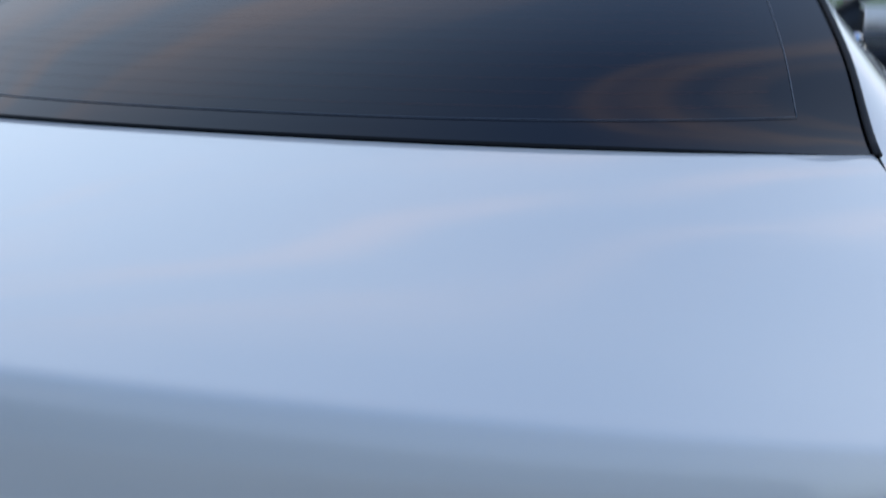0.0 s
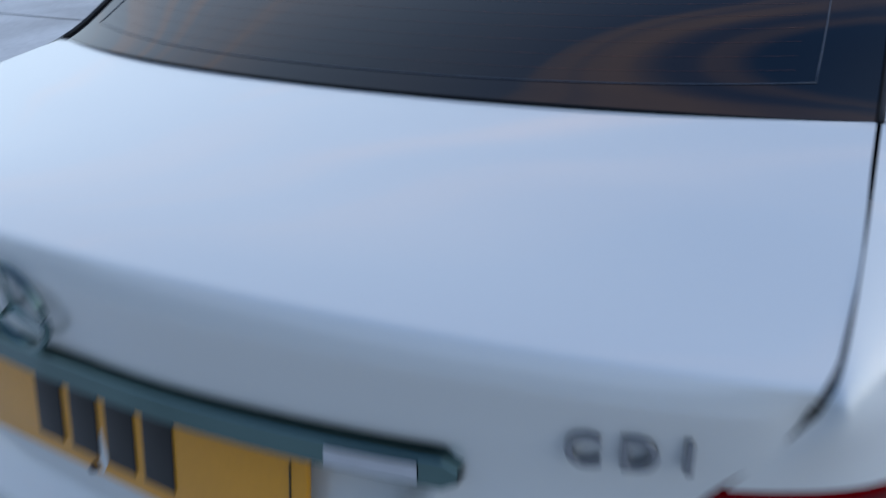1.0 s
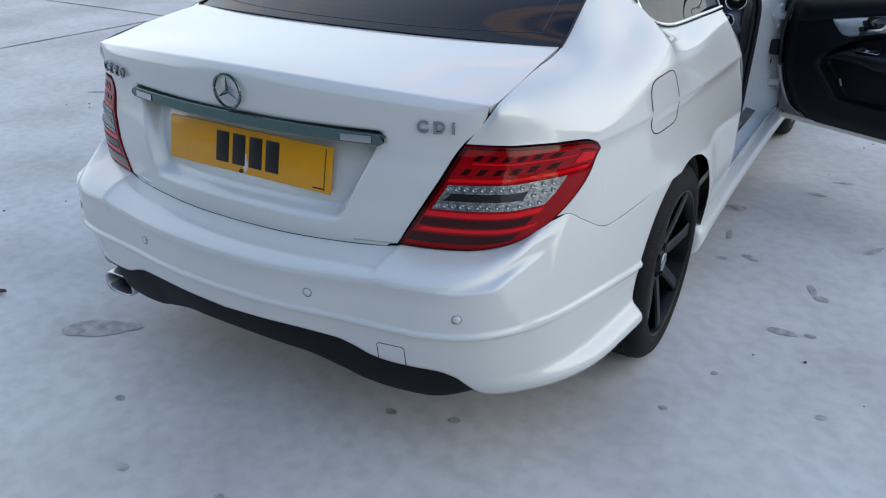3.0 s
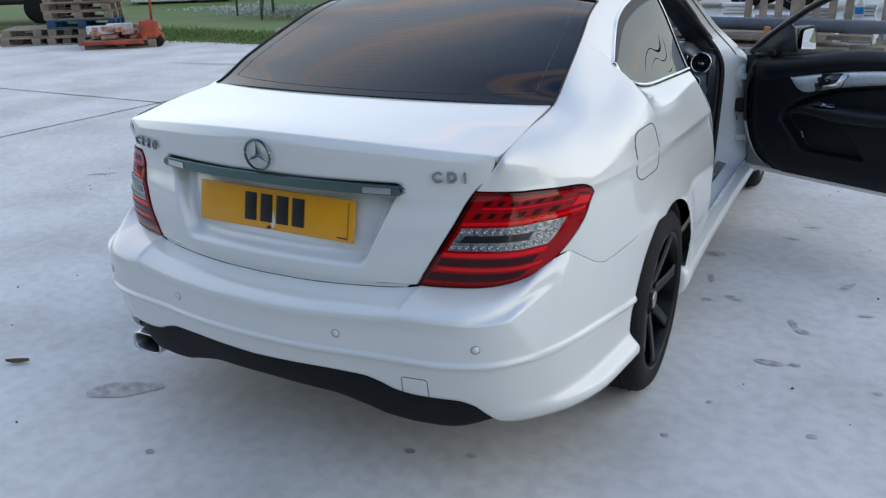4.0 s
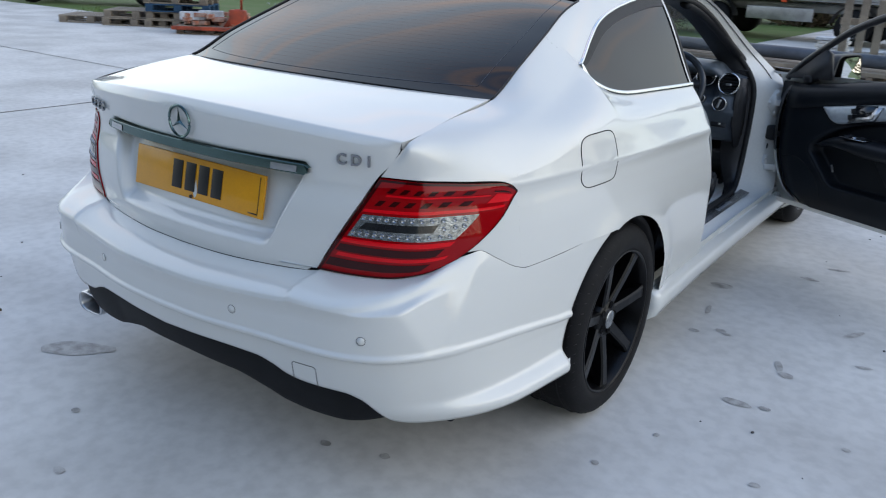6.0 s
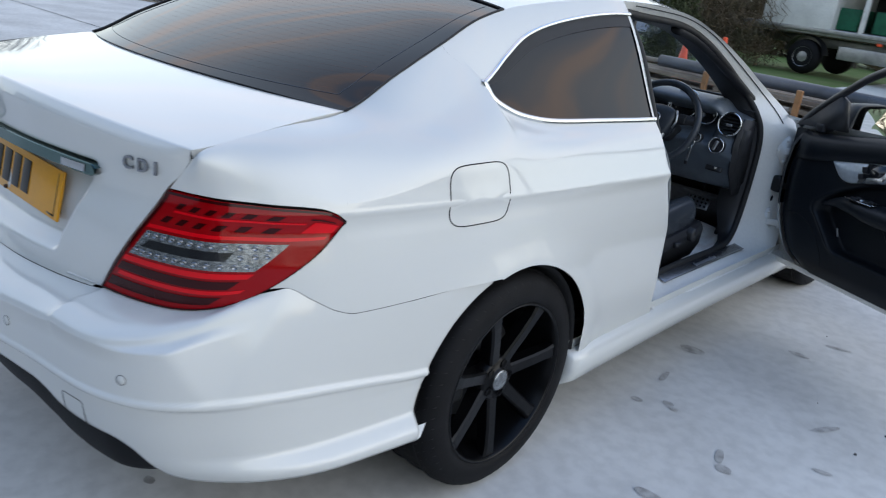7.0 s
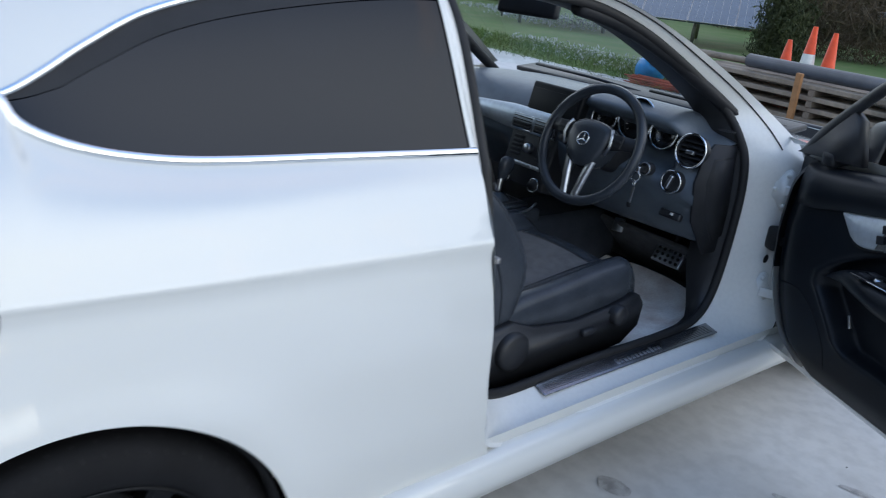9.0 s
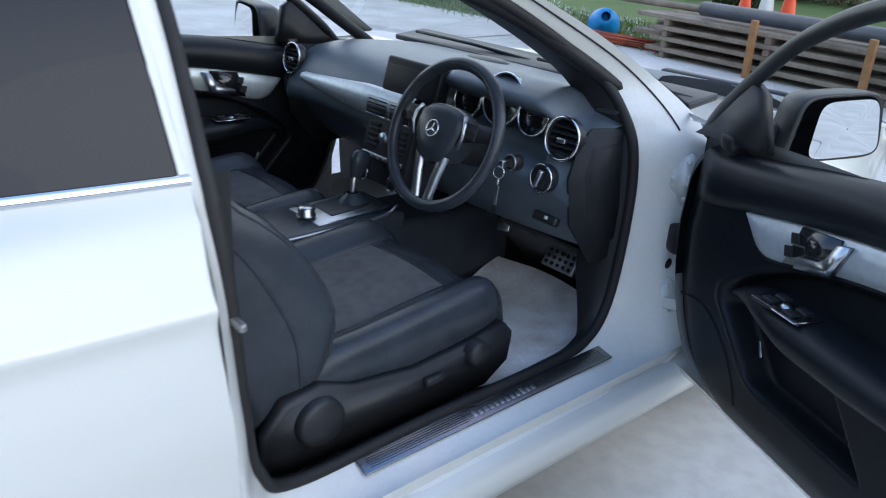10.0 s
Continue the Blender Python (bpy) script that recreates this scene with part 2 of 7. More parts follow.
BLUE = mat("blue_plastic", (0.01, 0.24, 0.58), 0.4, vary=0.15, scale=5)
GREEN = mat("green_netting", (0.01, 0.12, 0.06), 0.7, vary=0.3, scale=10)
FROST = mat("pale_debris", (0.55, 0.57, 0.6), 0.7, vary=0.3, scale=9)
HEDGE = mat("dry_hedge", (0.12, 0.085, 0.05), 0.95, vary=0.5, scale=2, second=(0.07, 0.06, 0.03))
EVERGREEN = mat("evergreen", (0.055, 0.068, 0.024), 0.9, vary=0.5, scale=3)
REDGLOW = mat("red_reflector", (0.6, 0.01, 0.02), 0.2, coat=1.0)


# ---------------------------------------------------------------- building helpers
def part(name, bm, material, parent, label="", smooth=True):
    me = bpy.data.meshes.new(name)
    bm.to_mesh(me)
    bm.free()
    for p in me.polygons:
        p.use_smooth = smooth
    me.materials.append(material)
    ob = new(name, me)
    ob.parent = parent
    if label:
        tagged(ob, label=label)
    return ob


def thing(name, label, category, at=(0, 0, 0), turn=0, group="", kind=""):
    ob = new(name)
    ob.matrix_world = pose(*at, 0, 0, turn)
    ob.empty_display_size = 0.1
    return tagged(ob, label, category, group, kind)


def keys(pairs):
    """A smooth function of one number through some (place, value) pairs, without overshoot."""
    xs, ys = np.array([p[0] for p in pairs], float), np.array([p[1] for p in pairs], float)
    h, d = np.diff(xs), np.diff(ys) / np.diff(xs)
    m = np.zeros(len(xs))
    m[0], m[-1] = d[0], d[-1]
    for i in range(1, len(xs) - 1):
        if d[i - 1] * d[i] > 0:
            a, c = 2 * h[i] + h[i - 1], h[i] + 2 * h[i - 1]
            m[i] = (a + c) / (a / d[i - 1] + c / d[i])

    def f(x):
        x = np.clip(np.asarray(x, float), xs[0], xs[-1])
        i = np.clip(np.searchsorted(xs, x) - 1, 0, len(xs) - 2)
        t = (x - xs[i]) / h[i]
        return ((2 * t**3 - 3 * t**2 + 1) * ys[i] + (t**3 - 2 * t**2 + t) * h[i] * m[i] + (-2 * t**3 + 3 * t**2) * ys[i + 1] + (t**3 - t**2) * h[i] * m[i + 1])
    return f


def path3(points):
    """A smooth curve in space through points, as a function of 0..n-1."""
    p = np.array(points, float)
    ext = np.vstack([2 * p[0] - p[1], p, 2 * p[-1] - p[-2]])

    def f(u):
        u = np.clip(np.asarray(u, float), 0, len(p) - 1)
        i = np.clip(np.floor(u).astype(int), 0, len(p) - 2)
        t = (u - i)[..., None]
        a, b, c, d = ext[i], ext[i + 1], ext[i + 2], ext[i + 3]
        return 0.5 * (2 * b + (c - a) * t + (2 * a - 5 * b + 4 * c - d) * t**2 + (3 * b - a - 3 * c + d) * t**3)
    return f


def smoothstep(a, b, x):
    t = np.clip((np.asarray(x, float) - a) / (b - a), 0, 1)
    return t * t * (3 - 2 * t)


def sheet(grid, mirror=False, skirt=0.0, flip=False, close_u=False, thick=0.0):
    """A bmesh from a grid (rows, columns, 3) of places. skirt: how deep its rim turns in behind."""
    g = np.array(grid, float)
    if mirror:
        g = g.copy()
        g[..., 0] *= -1
        flip = not flip
    bm = bmesh.new()
    v = [[bm.verts.new(p) for p in row] for row in g]
    nr, nc = len(v), len(v[0])
    def face(*q):
        q = [a for k, a in enumerate(q) if a not in q[:k]]
        if len(q) > 2:
            try:
                bm.faces.new(q[::-1] if flip else q)
            except ValueError:
                pass
    for i in range(nr - 1):
        for j in range(nc - 1 + (1 if close_u else 0)):
            k = (j + 1) % nc
            face(v[i][j], v[i][k], v[i + 1][k], v[i + 1][j])
    if skirt:
        du = np.gradient(g, axis=1)
        dv = np.gradient(g, axis=0)
        n = np.cross(du, dv)
        n /= np.maximum(np.linalg.norm(n, axis=-1, keepdims=True), 1e-9)
        if flip:
            n = -n
        ring = [(0, j) for j in range(nc)] + [(i, nc - 1) for i in range(1, nr)] + [(nr - 1, j) for j in range(nc - 2, -1, -1)] + [(i, 0) for i in range(nr - 2, 0, -1)]
        a = [bm.verts.new(g[i, j]) for i, j in ring]
        b = [bm.verts.new(g[i, j] - n[i, j] * skirt) for i, j in ring]
        for k in range(len(ring)):
            q = (k + 1) % len(ring)
            face(a[q], a[k], b[k], b[q])
    return bm


def box(bm, size, at=(0, 0, 0), rot=(0, 0, 0), bevel=0.0, seg=2):
    """Adds a bevelled block of that size, centred at `at`."""
    b2 = bmesh.new()
    bmesh.ops.create_cube(b2, size=1.0, matrix=pose(*at, *rot) @ Matrix.Diagonal((*size, 1)))
    if bevel:
        bmesh.ops.bevel(b2, geom=b2.edges[:], offset=bevel, segments=seg, affect="EDGES", profile=0.6)
    join(bm, b2)
    return bm


def join(bm, other):
    me = bpy.data.meshes.new("tmp")
    other.to_mesh(me)
    other.free()
    bm.from_mesh(me)
    bpy.data.meshes.remove(me)


def lathe(profile, seg=48, axis="X", start=0.0, sweep=360.0):
    """Turns (radius, along) pairs round an axis through the origin."""
    g = []
    n = seg if sweep >= 360 else seg + 1
    for r, a in profile:
        row = []
        for k in range(n):
            w = radians(start + sweep * k / seg)
            c, s = r * math.cos(w), r * math.sin(w)
            row.append((a, c, s) if axis == "X" else (c, a, s) if axis == "Y" else (c, s, a))
        g.append(row)
    return sheet(g, close_u=sweep >= 360, flip=axis != "Y")


def tube(points, radius, seg=10, closed=False, flat=1.0, up=(0, 0, 1)):
    """A rod swept along points; radius a number or one per point; flat squeezes it along the second axis."""
    p = [Vector(q) for q in points]
    g = []
    for i, q in enumerate(p):
        if closed:
            d = p[(i + 1) % len(p)] - p[i - 1]
        else:
            d = p[min(i + 1, len(p) - 1)] - p[max(i - 1, 0)]
        d.normalize()
        a = d.cross(Vector(up))
        if a.length < 1e-4:
            a = d.cross(Vector((1, 0, 0)))
        a.normalize()
        b = a.cross(d)
        r = radius[i] if isinstance(radius, (list, tuple)) else radius
        g.append([q + a * r * math.cos(w) + b * r * flat * math.sin(w) for w in [2 * math.pi * k / seg for k in range(seg)]])
    if closed:
        g.append(g[0])
    bm = sheet([[tuple(v) for v in row] for row in g], close_u=True)
    if not closed:
        bm.verts.ensure_lookup_table()
        bm.faces.new(bm.verts[:seg][::-1])
        bm.faces.new(bm.verts[-seg:])
    return bm


def prism(outline, depth, frame_m=Matrix(), bevel=0.0):
    """A flat outline of (x, y) pairs, raised by depth along z, then moved by frame_m."""
    bm = bmesh.new()
    v = [bm.verts.new((x, y, 0)) for x, y in outline]
    f = bm.faces.new(v)
    if f.normal.z < 0:
        f.normal_flip()
    r = bmesh.ops.extrude_face_region(bm, geom=[f])
    bmesh.ops.translate(bm, verts=[e for e in r["geom"] if isinstance(e, bmesh.types.BMVert)], vec=(0, 0, depth))
    bmesh.ops.recalc_face_normals(bm, faces=bm.faces[:])
    if bevel:
        top = [e for e in bm.edges if all(abs(w.co.z - depth) < 1e-6 for w in e.verts)]
        bmesh.ops.bevel(bm, geom=top, offset=bevel, segments=2, affect="EDGES")
    bm.transform(frame_m)
    return bm


def mirrored(bm, yes):
    if yes:
        bm.transform(Matrix.Diagonal((-1, 1, 1, 1)))
        bmesh.ops.reverse_faces(bm, faces=bm.faces[:])
    return bm


# ---------------------------------------------------------------- ground
def flat_sheet(name, x0, x1, y0, y1, z, nx, ny, material, label, wob=0.0):
    g = [[(x, y, z + wob * noise.noise((x * 0.5, y * 0.5, 0))) for x in np.linspace(x0, x1, nx)] for y in np.linspace(y0, y1, ny)]
    ob = part(name, sheet(g), material, None)
    return tagged(ob, label, name.replace("_", " "), kind="structure")


flat_sheet("ground", -600, 600, -600, 600, -0.012, 40, 40, GRASS, "rough green grass field reaching to the horizon")
yard = flat_sheet("yard", -30, 30, -30, 9.6, 0.0, 60, 60, CONCRETE, "pale grey stained concrete yard with slab joints")

# ---------------------------------------------------------------- body surface of the car
# plan of the body at mid height: centre of the tail, round the corner, along the side, to the centre of the nose
OUTLINE = path3([(0, .035, 0), (.15, .041, 0), (.30, .063, 0), (.44, .097, 0), (.56, .139, 0), (.66, .196, 0), (.725, .262, 0), (.771, .335, 0),
                 (.803, .44, 0), (.830, .62, 0), (.848, .82, 0), (.855, 1.0, 0), (.857, 1.3, 0), (.852, 1.7, 0), (.850, 2.2, 0), (.850, 2.7, 0),
                 (.850, 3.2, 0), (.850, 3.6, 0), (.84, 3.95, 0), (.80, 4.2, 0), (.70, 4.36, 0), (.52, 4.45, 0), (.28, 4.495, 0), (0, 4.51, 0)])
_u = np.linspace(0, 23, 4000)
_o = OUTLINE(_u)
_arc = np.concatenate([[0], np.cumsum(np.linalg.norm(np.diff(_o, axis=0), axis=1))])
_corner = int(np.argmin(np.abs(_o[:, 1] - 1.0)))
AXLE_R, AXLE_F, HUB_Z = 0.998, 3.755, 0.318


def sx(x):
    """Place along the outline where the tail is x wide."""
    return np.interp(x, _o[:_corner, 0], _arc[:_corner])


def sy(y):
    """Place along the outline at y, on the side."""
    return np.interp(y, _o[:, 1], _arc)


SIDE = keys([(.14, -.09), (.20, -.06), (.28, -.022), (.36, -.006), (.48, .004), (.62, .004), (.74, -.009), (.80, -.021), (.838, -.0285), (.852, -.0275), (.862, -.0255), (.872, -.028),
             (.90, -.035), (.94, -.044), (.97, -.053), (1.0, -.063)])
TAIL = keys([(.60, .0), (.64, .020), (.655, .0228), (.67, .024), (.72, .024), (.80, .012), (.88, -.010), (.94, -.004), (1.0, .004), (1.02, .004)])
BUMP_TAIL = keys([(.14, -.03), (.22, .0), (.28, .045), (.34, .078), (.41, .094), (.468, .101), (.483, .103), (.4925, .1175), (.500, .1190), (.509, .1125), (.56, .113), (.61, .112), (.66, .11)])
CORNER = keys([(.60, .0), (.72, .024), (.80, .014), (.86, .002), (.90, -.008), (.94, -.020), (1.0, -.044), (1.02, -.05)])     # tail profile where the quarter panel rounds the corner
BUMP_SIDE = keys([(.14, -.06), (.22, -.01), (.262, .020), (.29, .036), (.312, .0455), (.324, .0450), (.340, .030), (.355, .013), (.364, .0085), (.40, .0065), (.45, .006), (.474, .007), (.486, .0078), (.495, .0140), (.501, .0135), (.511, .006),
                  (.58, .005), (.63, .0035), (.66, .001), (.74, -.008)])
STRIP_Z = keys([(0, .0), (.30, .0), (.42, .008), (.52, .022), (.62, .038), (.8, .05)])      # the moulded line falls towards the wheel arch
LEDGE = keys([(0, .0), (.002, .006), (.006, .026), (.012, .056), (.022, .084), (.034, .103), (.05, .116), (.08, .2), (.5, .3)])
CREASE = keys([(0, .868), (.45, .866), (.75, .862), (1.2, .846), (1.8, .822), (3.1, .80), (4.5, .80)])     # height of the line along the flank
LEAN = keys([(0, 0), (.7, .0), (1.1, .16), (1.8, .33), (3.0, .33), (4.5, .33)])                            # how far the shoulder leans in above it


def body(s, z, kind="body", out=0.0, top=0.643):
    """The outer skin at a place along the outline and a height."""
    s, z = np.broadcast_arrays(np.asarray(s, float), np.asarray(z, float))
    x, y = np.interp(s, _arc, _o[:, 0]), np.interp(s, _arc, _o[:, 1])
    e = 0.012
    back = s - e
    tx = np.interp(s + e, _arc, _o[:, 0]) - np.interp(np.abs(back), _arc, _o[:, 0]) * np.sign(back)
    ty = np.interp(s + e, _arc, _o[:, 1]) - np.interp(np.abs(back), _arc, _o[:, 1])
    ln = np.hypot(tx, ty)
    nx, ny = ty / ln, -tx / ln
    rear = np.where(ny < 0, 1 - smoothstep(.45, .93, nx), 0)
    nose = np.where(ny > 0, 1 - smoothstep(.45, .93, nx), 0)
    dy = 0.0
    if kind == "bumper":
        round_off = smoothstep(.13, .30, y)
        ramp_d = LEDGE(top - z) * (1 - round_off) + round_off * .118 * (1 - (1 - np.clip((top - z) / .27, 0, 1)) ** 1.35)
        dy = -np.minimum(BUMP_TAIL(z), ramp_d) * (1 + .35 * smoothstep(.30, .65, x)) * (1 - smoothstep(.18, .66, y))
        zb = np.maximum(z, .64)
        flush = rear * (TAIL(zb) + (CORNER(zb) - TAIL(zb)) * smoothstep(.575, .68, x)) + (1 - rear) * SIDE(zb)
        lip = STRIP_Z(y) * smoothstep(.40, .45, z) * (1 - smoothstep(.56, .62, z)) - .006 * (1 - smoothstep(.2, .5, y)) * (1 - smoothstep(.36, .42, z))
        off = flush + (BUMP_SIDE(z + lip) * smoothstep(.14, .46, y) - flush) * smoothstep(.0, .09, top - z)
    else:
        line_z = CREASE(y)
        zs = z + (.862 - line_z) * smoothstep(.62, .80, z)
        tail_off = TAIL(z) + (CORNER(z) - TAIL(z)) * smoothstep(.575, .68, x)
        off = rear * tail_off + (1 - rear) * (SIDE(zs) - LEAN(y) * np.maximum(z - line_z, 0))
        for ay in (AXLE_R, AXLE_F):
            r = np.hypot(y - ay, z - HUB_Z)
            off = off + .016 * np.exp(-((r - .36) / .07) ** 2) * (1 - rear) * (1 - smoothstep(.6, .8, z))
    off = off * (1 - nose) + nose * (-.10 * smoothstep(.55, .9, z)) + out
    return np.stack([x + nx * off, y + ny * off + dy * (1 if kind == "bumper" else 0), z], -1)


def patch(bottom, top, left, right, nu, nv, kind="body", out=0.0):
    """A grid on the body between four lines of (s, z), each a function of 0..1."""
    u, v = np.linspace(0, 1, nu)[None, :], np.linspace(0, 1, nv)[:, None]
    b, t = np.array([bottom(a) for a in u[0]]), np.array([top(a) for a in u[0]])
    l, r = np.array([left(a) for a in v[:, 0]]), np.array([right(a) for a in v[:, 0]])
    g = ((1 - v)[..., None] * b[None] + v[..., None] * t[None] + (1 - u)[..., None] * l[:, None] + u[..., None] * r[:, None]
         - ((1 - u) * (1 - v))[..., None] * b[0] - (u * (1 - v))[..., None] * b[-1] - ((1 - u) * v)[..., None] * t[0] - (u * v)[..., None] * t[-1])
    return body(g[..., 0], g[..., 1], kind, out)


def line(*pts):
    """A smooth line through (s, z) pairs as a function of 0..1."""
    if len(pts) == 2:
        a, b = np.array(pts[0], float), np.array(pts[1], float)
        return lambda q: a + (b - a) * q
    f = path3([(*p, 0) for p in pts])
    return lambda q: f(q * (len(pts) - 1))[..., :2]


def strip(s0, s1, lo, hi, n, m, kind="body", out=0.0, extra=(), end=None, start=None):
    """A grid on the body from s0 to s1 between two height functions."""
    ss = np.array(sorted(set(np.linspace(s0, s1, n).tolist() + [e for e in extra if s0 < e < s1])))
    a, b = np.array([lo(s) for s in ss]), np.array([hi(s) for s in ss])
    v = np.linspace(0, 1, m)[:, None]
    z, s = a * (1 - v) + b * v, np.broadcast_to(ss, (m, len(ss)))
    if end is not None:                                   # the last stretch follows a shut line
        s = s + (sy(end(z)) - s1) * smoothstep(s1 - .18, s1, s)
    if start is not None:
        s = s + (start(z) - s0) * (1 - smoothstep(s0, s0 + .16, s))
    return body(s, z, kind, out)


def weld(*grids, mirror=False, flip=False, dist=0.0015):
    bm = bmesh.new()
    for g in grids:
        join(bm, sheet(g, mirror=mirror, flip=flip))
    bmesh.ops.remove_doubles(bm, verts=bm.verts[:], dist=dist)
    bmesh.ops.dissolve_degenerate(bm, dist=1e-5, edges=bm.edges[:])
    return bm


car = thing("car", "pearl white two-door coupe with driver's door open, parked on the concrete", "car")

BELT = .93
BELT_Z = keys([(sx(.56), .978), (sx(.610), .977), (sx(.66), .954), (sy(.25), .928), (sy(.34), .903), (sy(.43), .889), (sy(.55), .900), (sy(.75), .93), (sy(4), .93)])
GAP = .0022
# inner edge of the tail lamp and of the boot lid: half width by height
LID_X = keys([(.63, .385), (.645, .411), (.66, .430), (.70, .453), (.807, .513), (.897, .566), (.93, .594), (.967, .6125), (1.0, .618)])
LAMP_TOP = keys([(sx(.566), .897), (sx(.64), .894), (sx(.71), .889), (sy(.36), .880), (sy(.40), .868), (sy(.425), .850)])
LAMP_OUT = keys([(sy(.25), .708), (sy(.30), .745), (sy(.36), .79), (sy(.41), .838), (sy(.425), .850)])
SEAM = keys([(sy(.25), .715), (sy(.30), .722), (sy(.35), .695), (sy(.41), .662), (sy(.45), .652), (sy(.60), .655), (sy(.75), .660), (sy(.85), .660)])
ARCH_Y, ARCH_R, ARCH_Z = .984, .352, .320


def arch_z(y, cy=ARCH_Y, r=ARCH_R):
    return ARCH_Z + math.sqrt(max(r * r - (y - cy) ** 2, 0))


def y_of(s):
    return float(np.interp(s, _arc, _o[:, 1]))


SHUT = keys([(.30, 1.85), (.36, 1.815), (.45, 1.797), (.60, 1.786), (.75, 1.782), (.85, 1.785), (.93, 1.793)])   # rear edge of the door opening


def quarter_low(s):
    y = y_of(s)
    if abs(y - ARCH_Y) < ARCH_R:
        a = arch_z(y)
        return max(a, float(SEAM(s)) + GAP * .4) if y < ARCH_Y - .1 else a
    return float(SEAM(s)) + GAP * .4 if y < ARCH_Y else .315


# lines along the upper side: belt (on the skin), window foot or shoulder, and the edge of boot lid, rear window and roof
MID_AT = [(0, .610, .171, .980), (1, .660, .228, .974), (2, .700, .376, .982), (3, .706, .56, 1.005), (4, .692, .75, 1.038), (5, .655, .962, 1.104), (5.2, .671, .980, 1.072), (5.5, .688, 1.036, 1.040), (5.8, .698, 1.115, 1.018),
          (6.2, .706, 1.23, 1.003), (7, .7135, 1.48, .993), (8, .721, 1.775, .983), (9, .727, 2.30, .972), (10, .732, 2.75, .955), (11, .738, 3.12, .925)]
MID_F = [keys([(a[0], a[i]) for a in MID_AT]) for i in (1, 2, 3)]


def MID(k):
    return np.stack([f(k) for f in MID_F], -1)


RAIL = path3([(.614, .170, .968), (.621, .205, .990), (.617, .36, 1.017), (.609, .547, 1.040), (.597, .70, 1.113), (.573, .88, 1.188), (.545, 1.06, 1.256), (.527, 1.30, 1.300),
              (.522, 1.765, 1.335), (.530, 2.30, 1.308), (.580, 2.75, 1.157), (.680, 3.14, .935)])
BELT_S = keys([(0, sx(.610)), (1, sy(.215)), (2, sy(.365)), (3, sy(.555)), (4, sy(.76)), (5, sy(.95)), (6, sy(1.2)), (7, sy(1.48)), (8, sy(1.770)), (9, sy(2.3)), (10, sy(2.8)), (11, sy(3.2))])


def shell(k, v):
    """The upper side at a station k (0..11): v 0 at the belt, 1 at the window foot, 2 at the roof edge."""
    bz = BELT_Z(BELT_S(k))
    b = body(BELT_S(k), bz)
    below = body(BELT_S(k), bz - .02)
    m, r = MID(k), RAIL(k)
    t0 = b - below
    t0 /= np.linalg.norm(t0)
    chord = (m - b) / max(np.linalg.norm(m - b), 1e-6)
    t0 = chord + (t0 - chord) * smoothstep(1.4, 3.6, k)
    t0 /= np.linalg.norm(t0)
    rise = smoothstep(3.0, 5.5, k)
    tm = (r - b) * (1 - rise) + (r - m) * rise
    tm = tm * np.array([1, 1 - smoothstep(4.4, 5.4, k), 1])
    tm /= np.linalg.norm(tm)
    if v <= 1:
        d = np.linalg.norm(m - b)
        c1, c2 = b + t0 * d * .42, m - tm * d * .30
        return (1 - v) ** 3 * b + 3 * (1 - v) ** 2 * v * c1 + 3 * (1 - v) * v * v * c2 + v**3 * m
    v -= 1
    d = np.linalg.norm(r - m)
    inward = np.array([-.90, 0, .22]) * (1 - smoothstep(3, 5, k)) + np.array([-.62, .05, .66]) * smoothstep(3, 5, k)
    inward /= np.linalg.norm(inward)
    c1, c2 = m + tm * d * .33, r - inward * d * .33
    return (1 - v) ** 3 * m + 3 * (1 - v) ** 2 * v * c1 + 3 * (1 - v) * v * v * c2 + v**3 * r


TIP = 4.98
WIN_TOP = keys([(TIP, 1.0), (5.1, 1.14), (5.4, 1.36), (6.0, 1.62), (6.6, 1.76), (7.3, 1.84), (8.0, 1.87), (9.5, 1.87), (10.6, 1.72), (11, 1.3)])


def side_shell(k0, k1, lo, hi, n, m):
    return np.array([[shell(k, lo(k) + (hi(k) - lo(k)) * q) for k in np.linspace(k0, k1, n)] for q in np.linspace(0, 1, m)])


K_CORNER = float(np.interp(sy(.425), BELT_S(np.linspace(0, 4, 400)), np.linspace(0, 4, 400)))


def corner_panel(n=70, m=40):
    """The quarter panel above the lamp: columns that rise from the lamp's top edge and roll over to the boot lid's edge."""
    g = []
    for q in np.linspace(0, 1, m):
        row = []
        for a in np.linspace(0, 1, n):
            k = K_CORNER * a
            s = float(BELT_S(k)) - (sx(.610) - sx(.5705)) * (1 - a) ** 2
            z0 = float(LAMP_TOP(s)) + GAP
            b, t = body(s, z0), RAIL(k)
            d = np.linalg.norm(t - b)
            chord = (t - b) / d
            rise = body(s, z0 + .012) - b
            rise /= np.linalg.norm(rise)
            x1, x0 = body(s + .02, z0), body(s - .02, z0)
            flat = np.array([x1[1] - x0[1], x0[0] - x1[0], 0])
            flat /= np.linalg.norm(flat)
            over = flat * .90 + np.array([.15, 0, -.36])
            over /= np.linalg.norm(over)
            w = smoothstep(0, .30, a)
            c1 = b + (chord * (1 - w) + rise * w) * d * .40
            c2 = t + (-chord * (1 - w) + over * w) * d * .38
            p = (1 - q) ** 3 * b + 3 * (1 - q) ** 2 * q * c1 + 3 * (1 - q) * q * q * c2 + q**3 * t
            w2 = float(smoothstep(.55, 1, a))
            if w2 > 0:
                s2, zb = float(BELT_S(k)), float(BELT_Z(BELT_S(k)))
                old = body(s2, z0 + (zb - z0) * q / .17) if q < .17 else shell(k, 2 * (q - .17) / .83)
                p = p * (1 - w2) + old * w2
            row.append(p)
        g.append(row)
    return np.array(g)


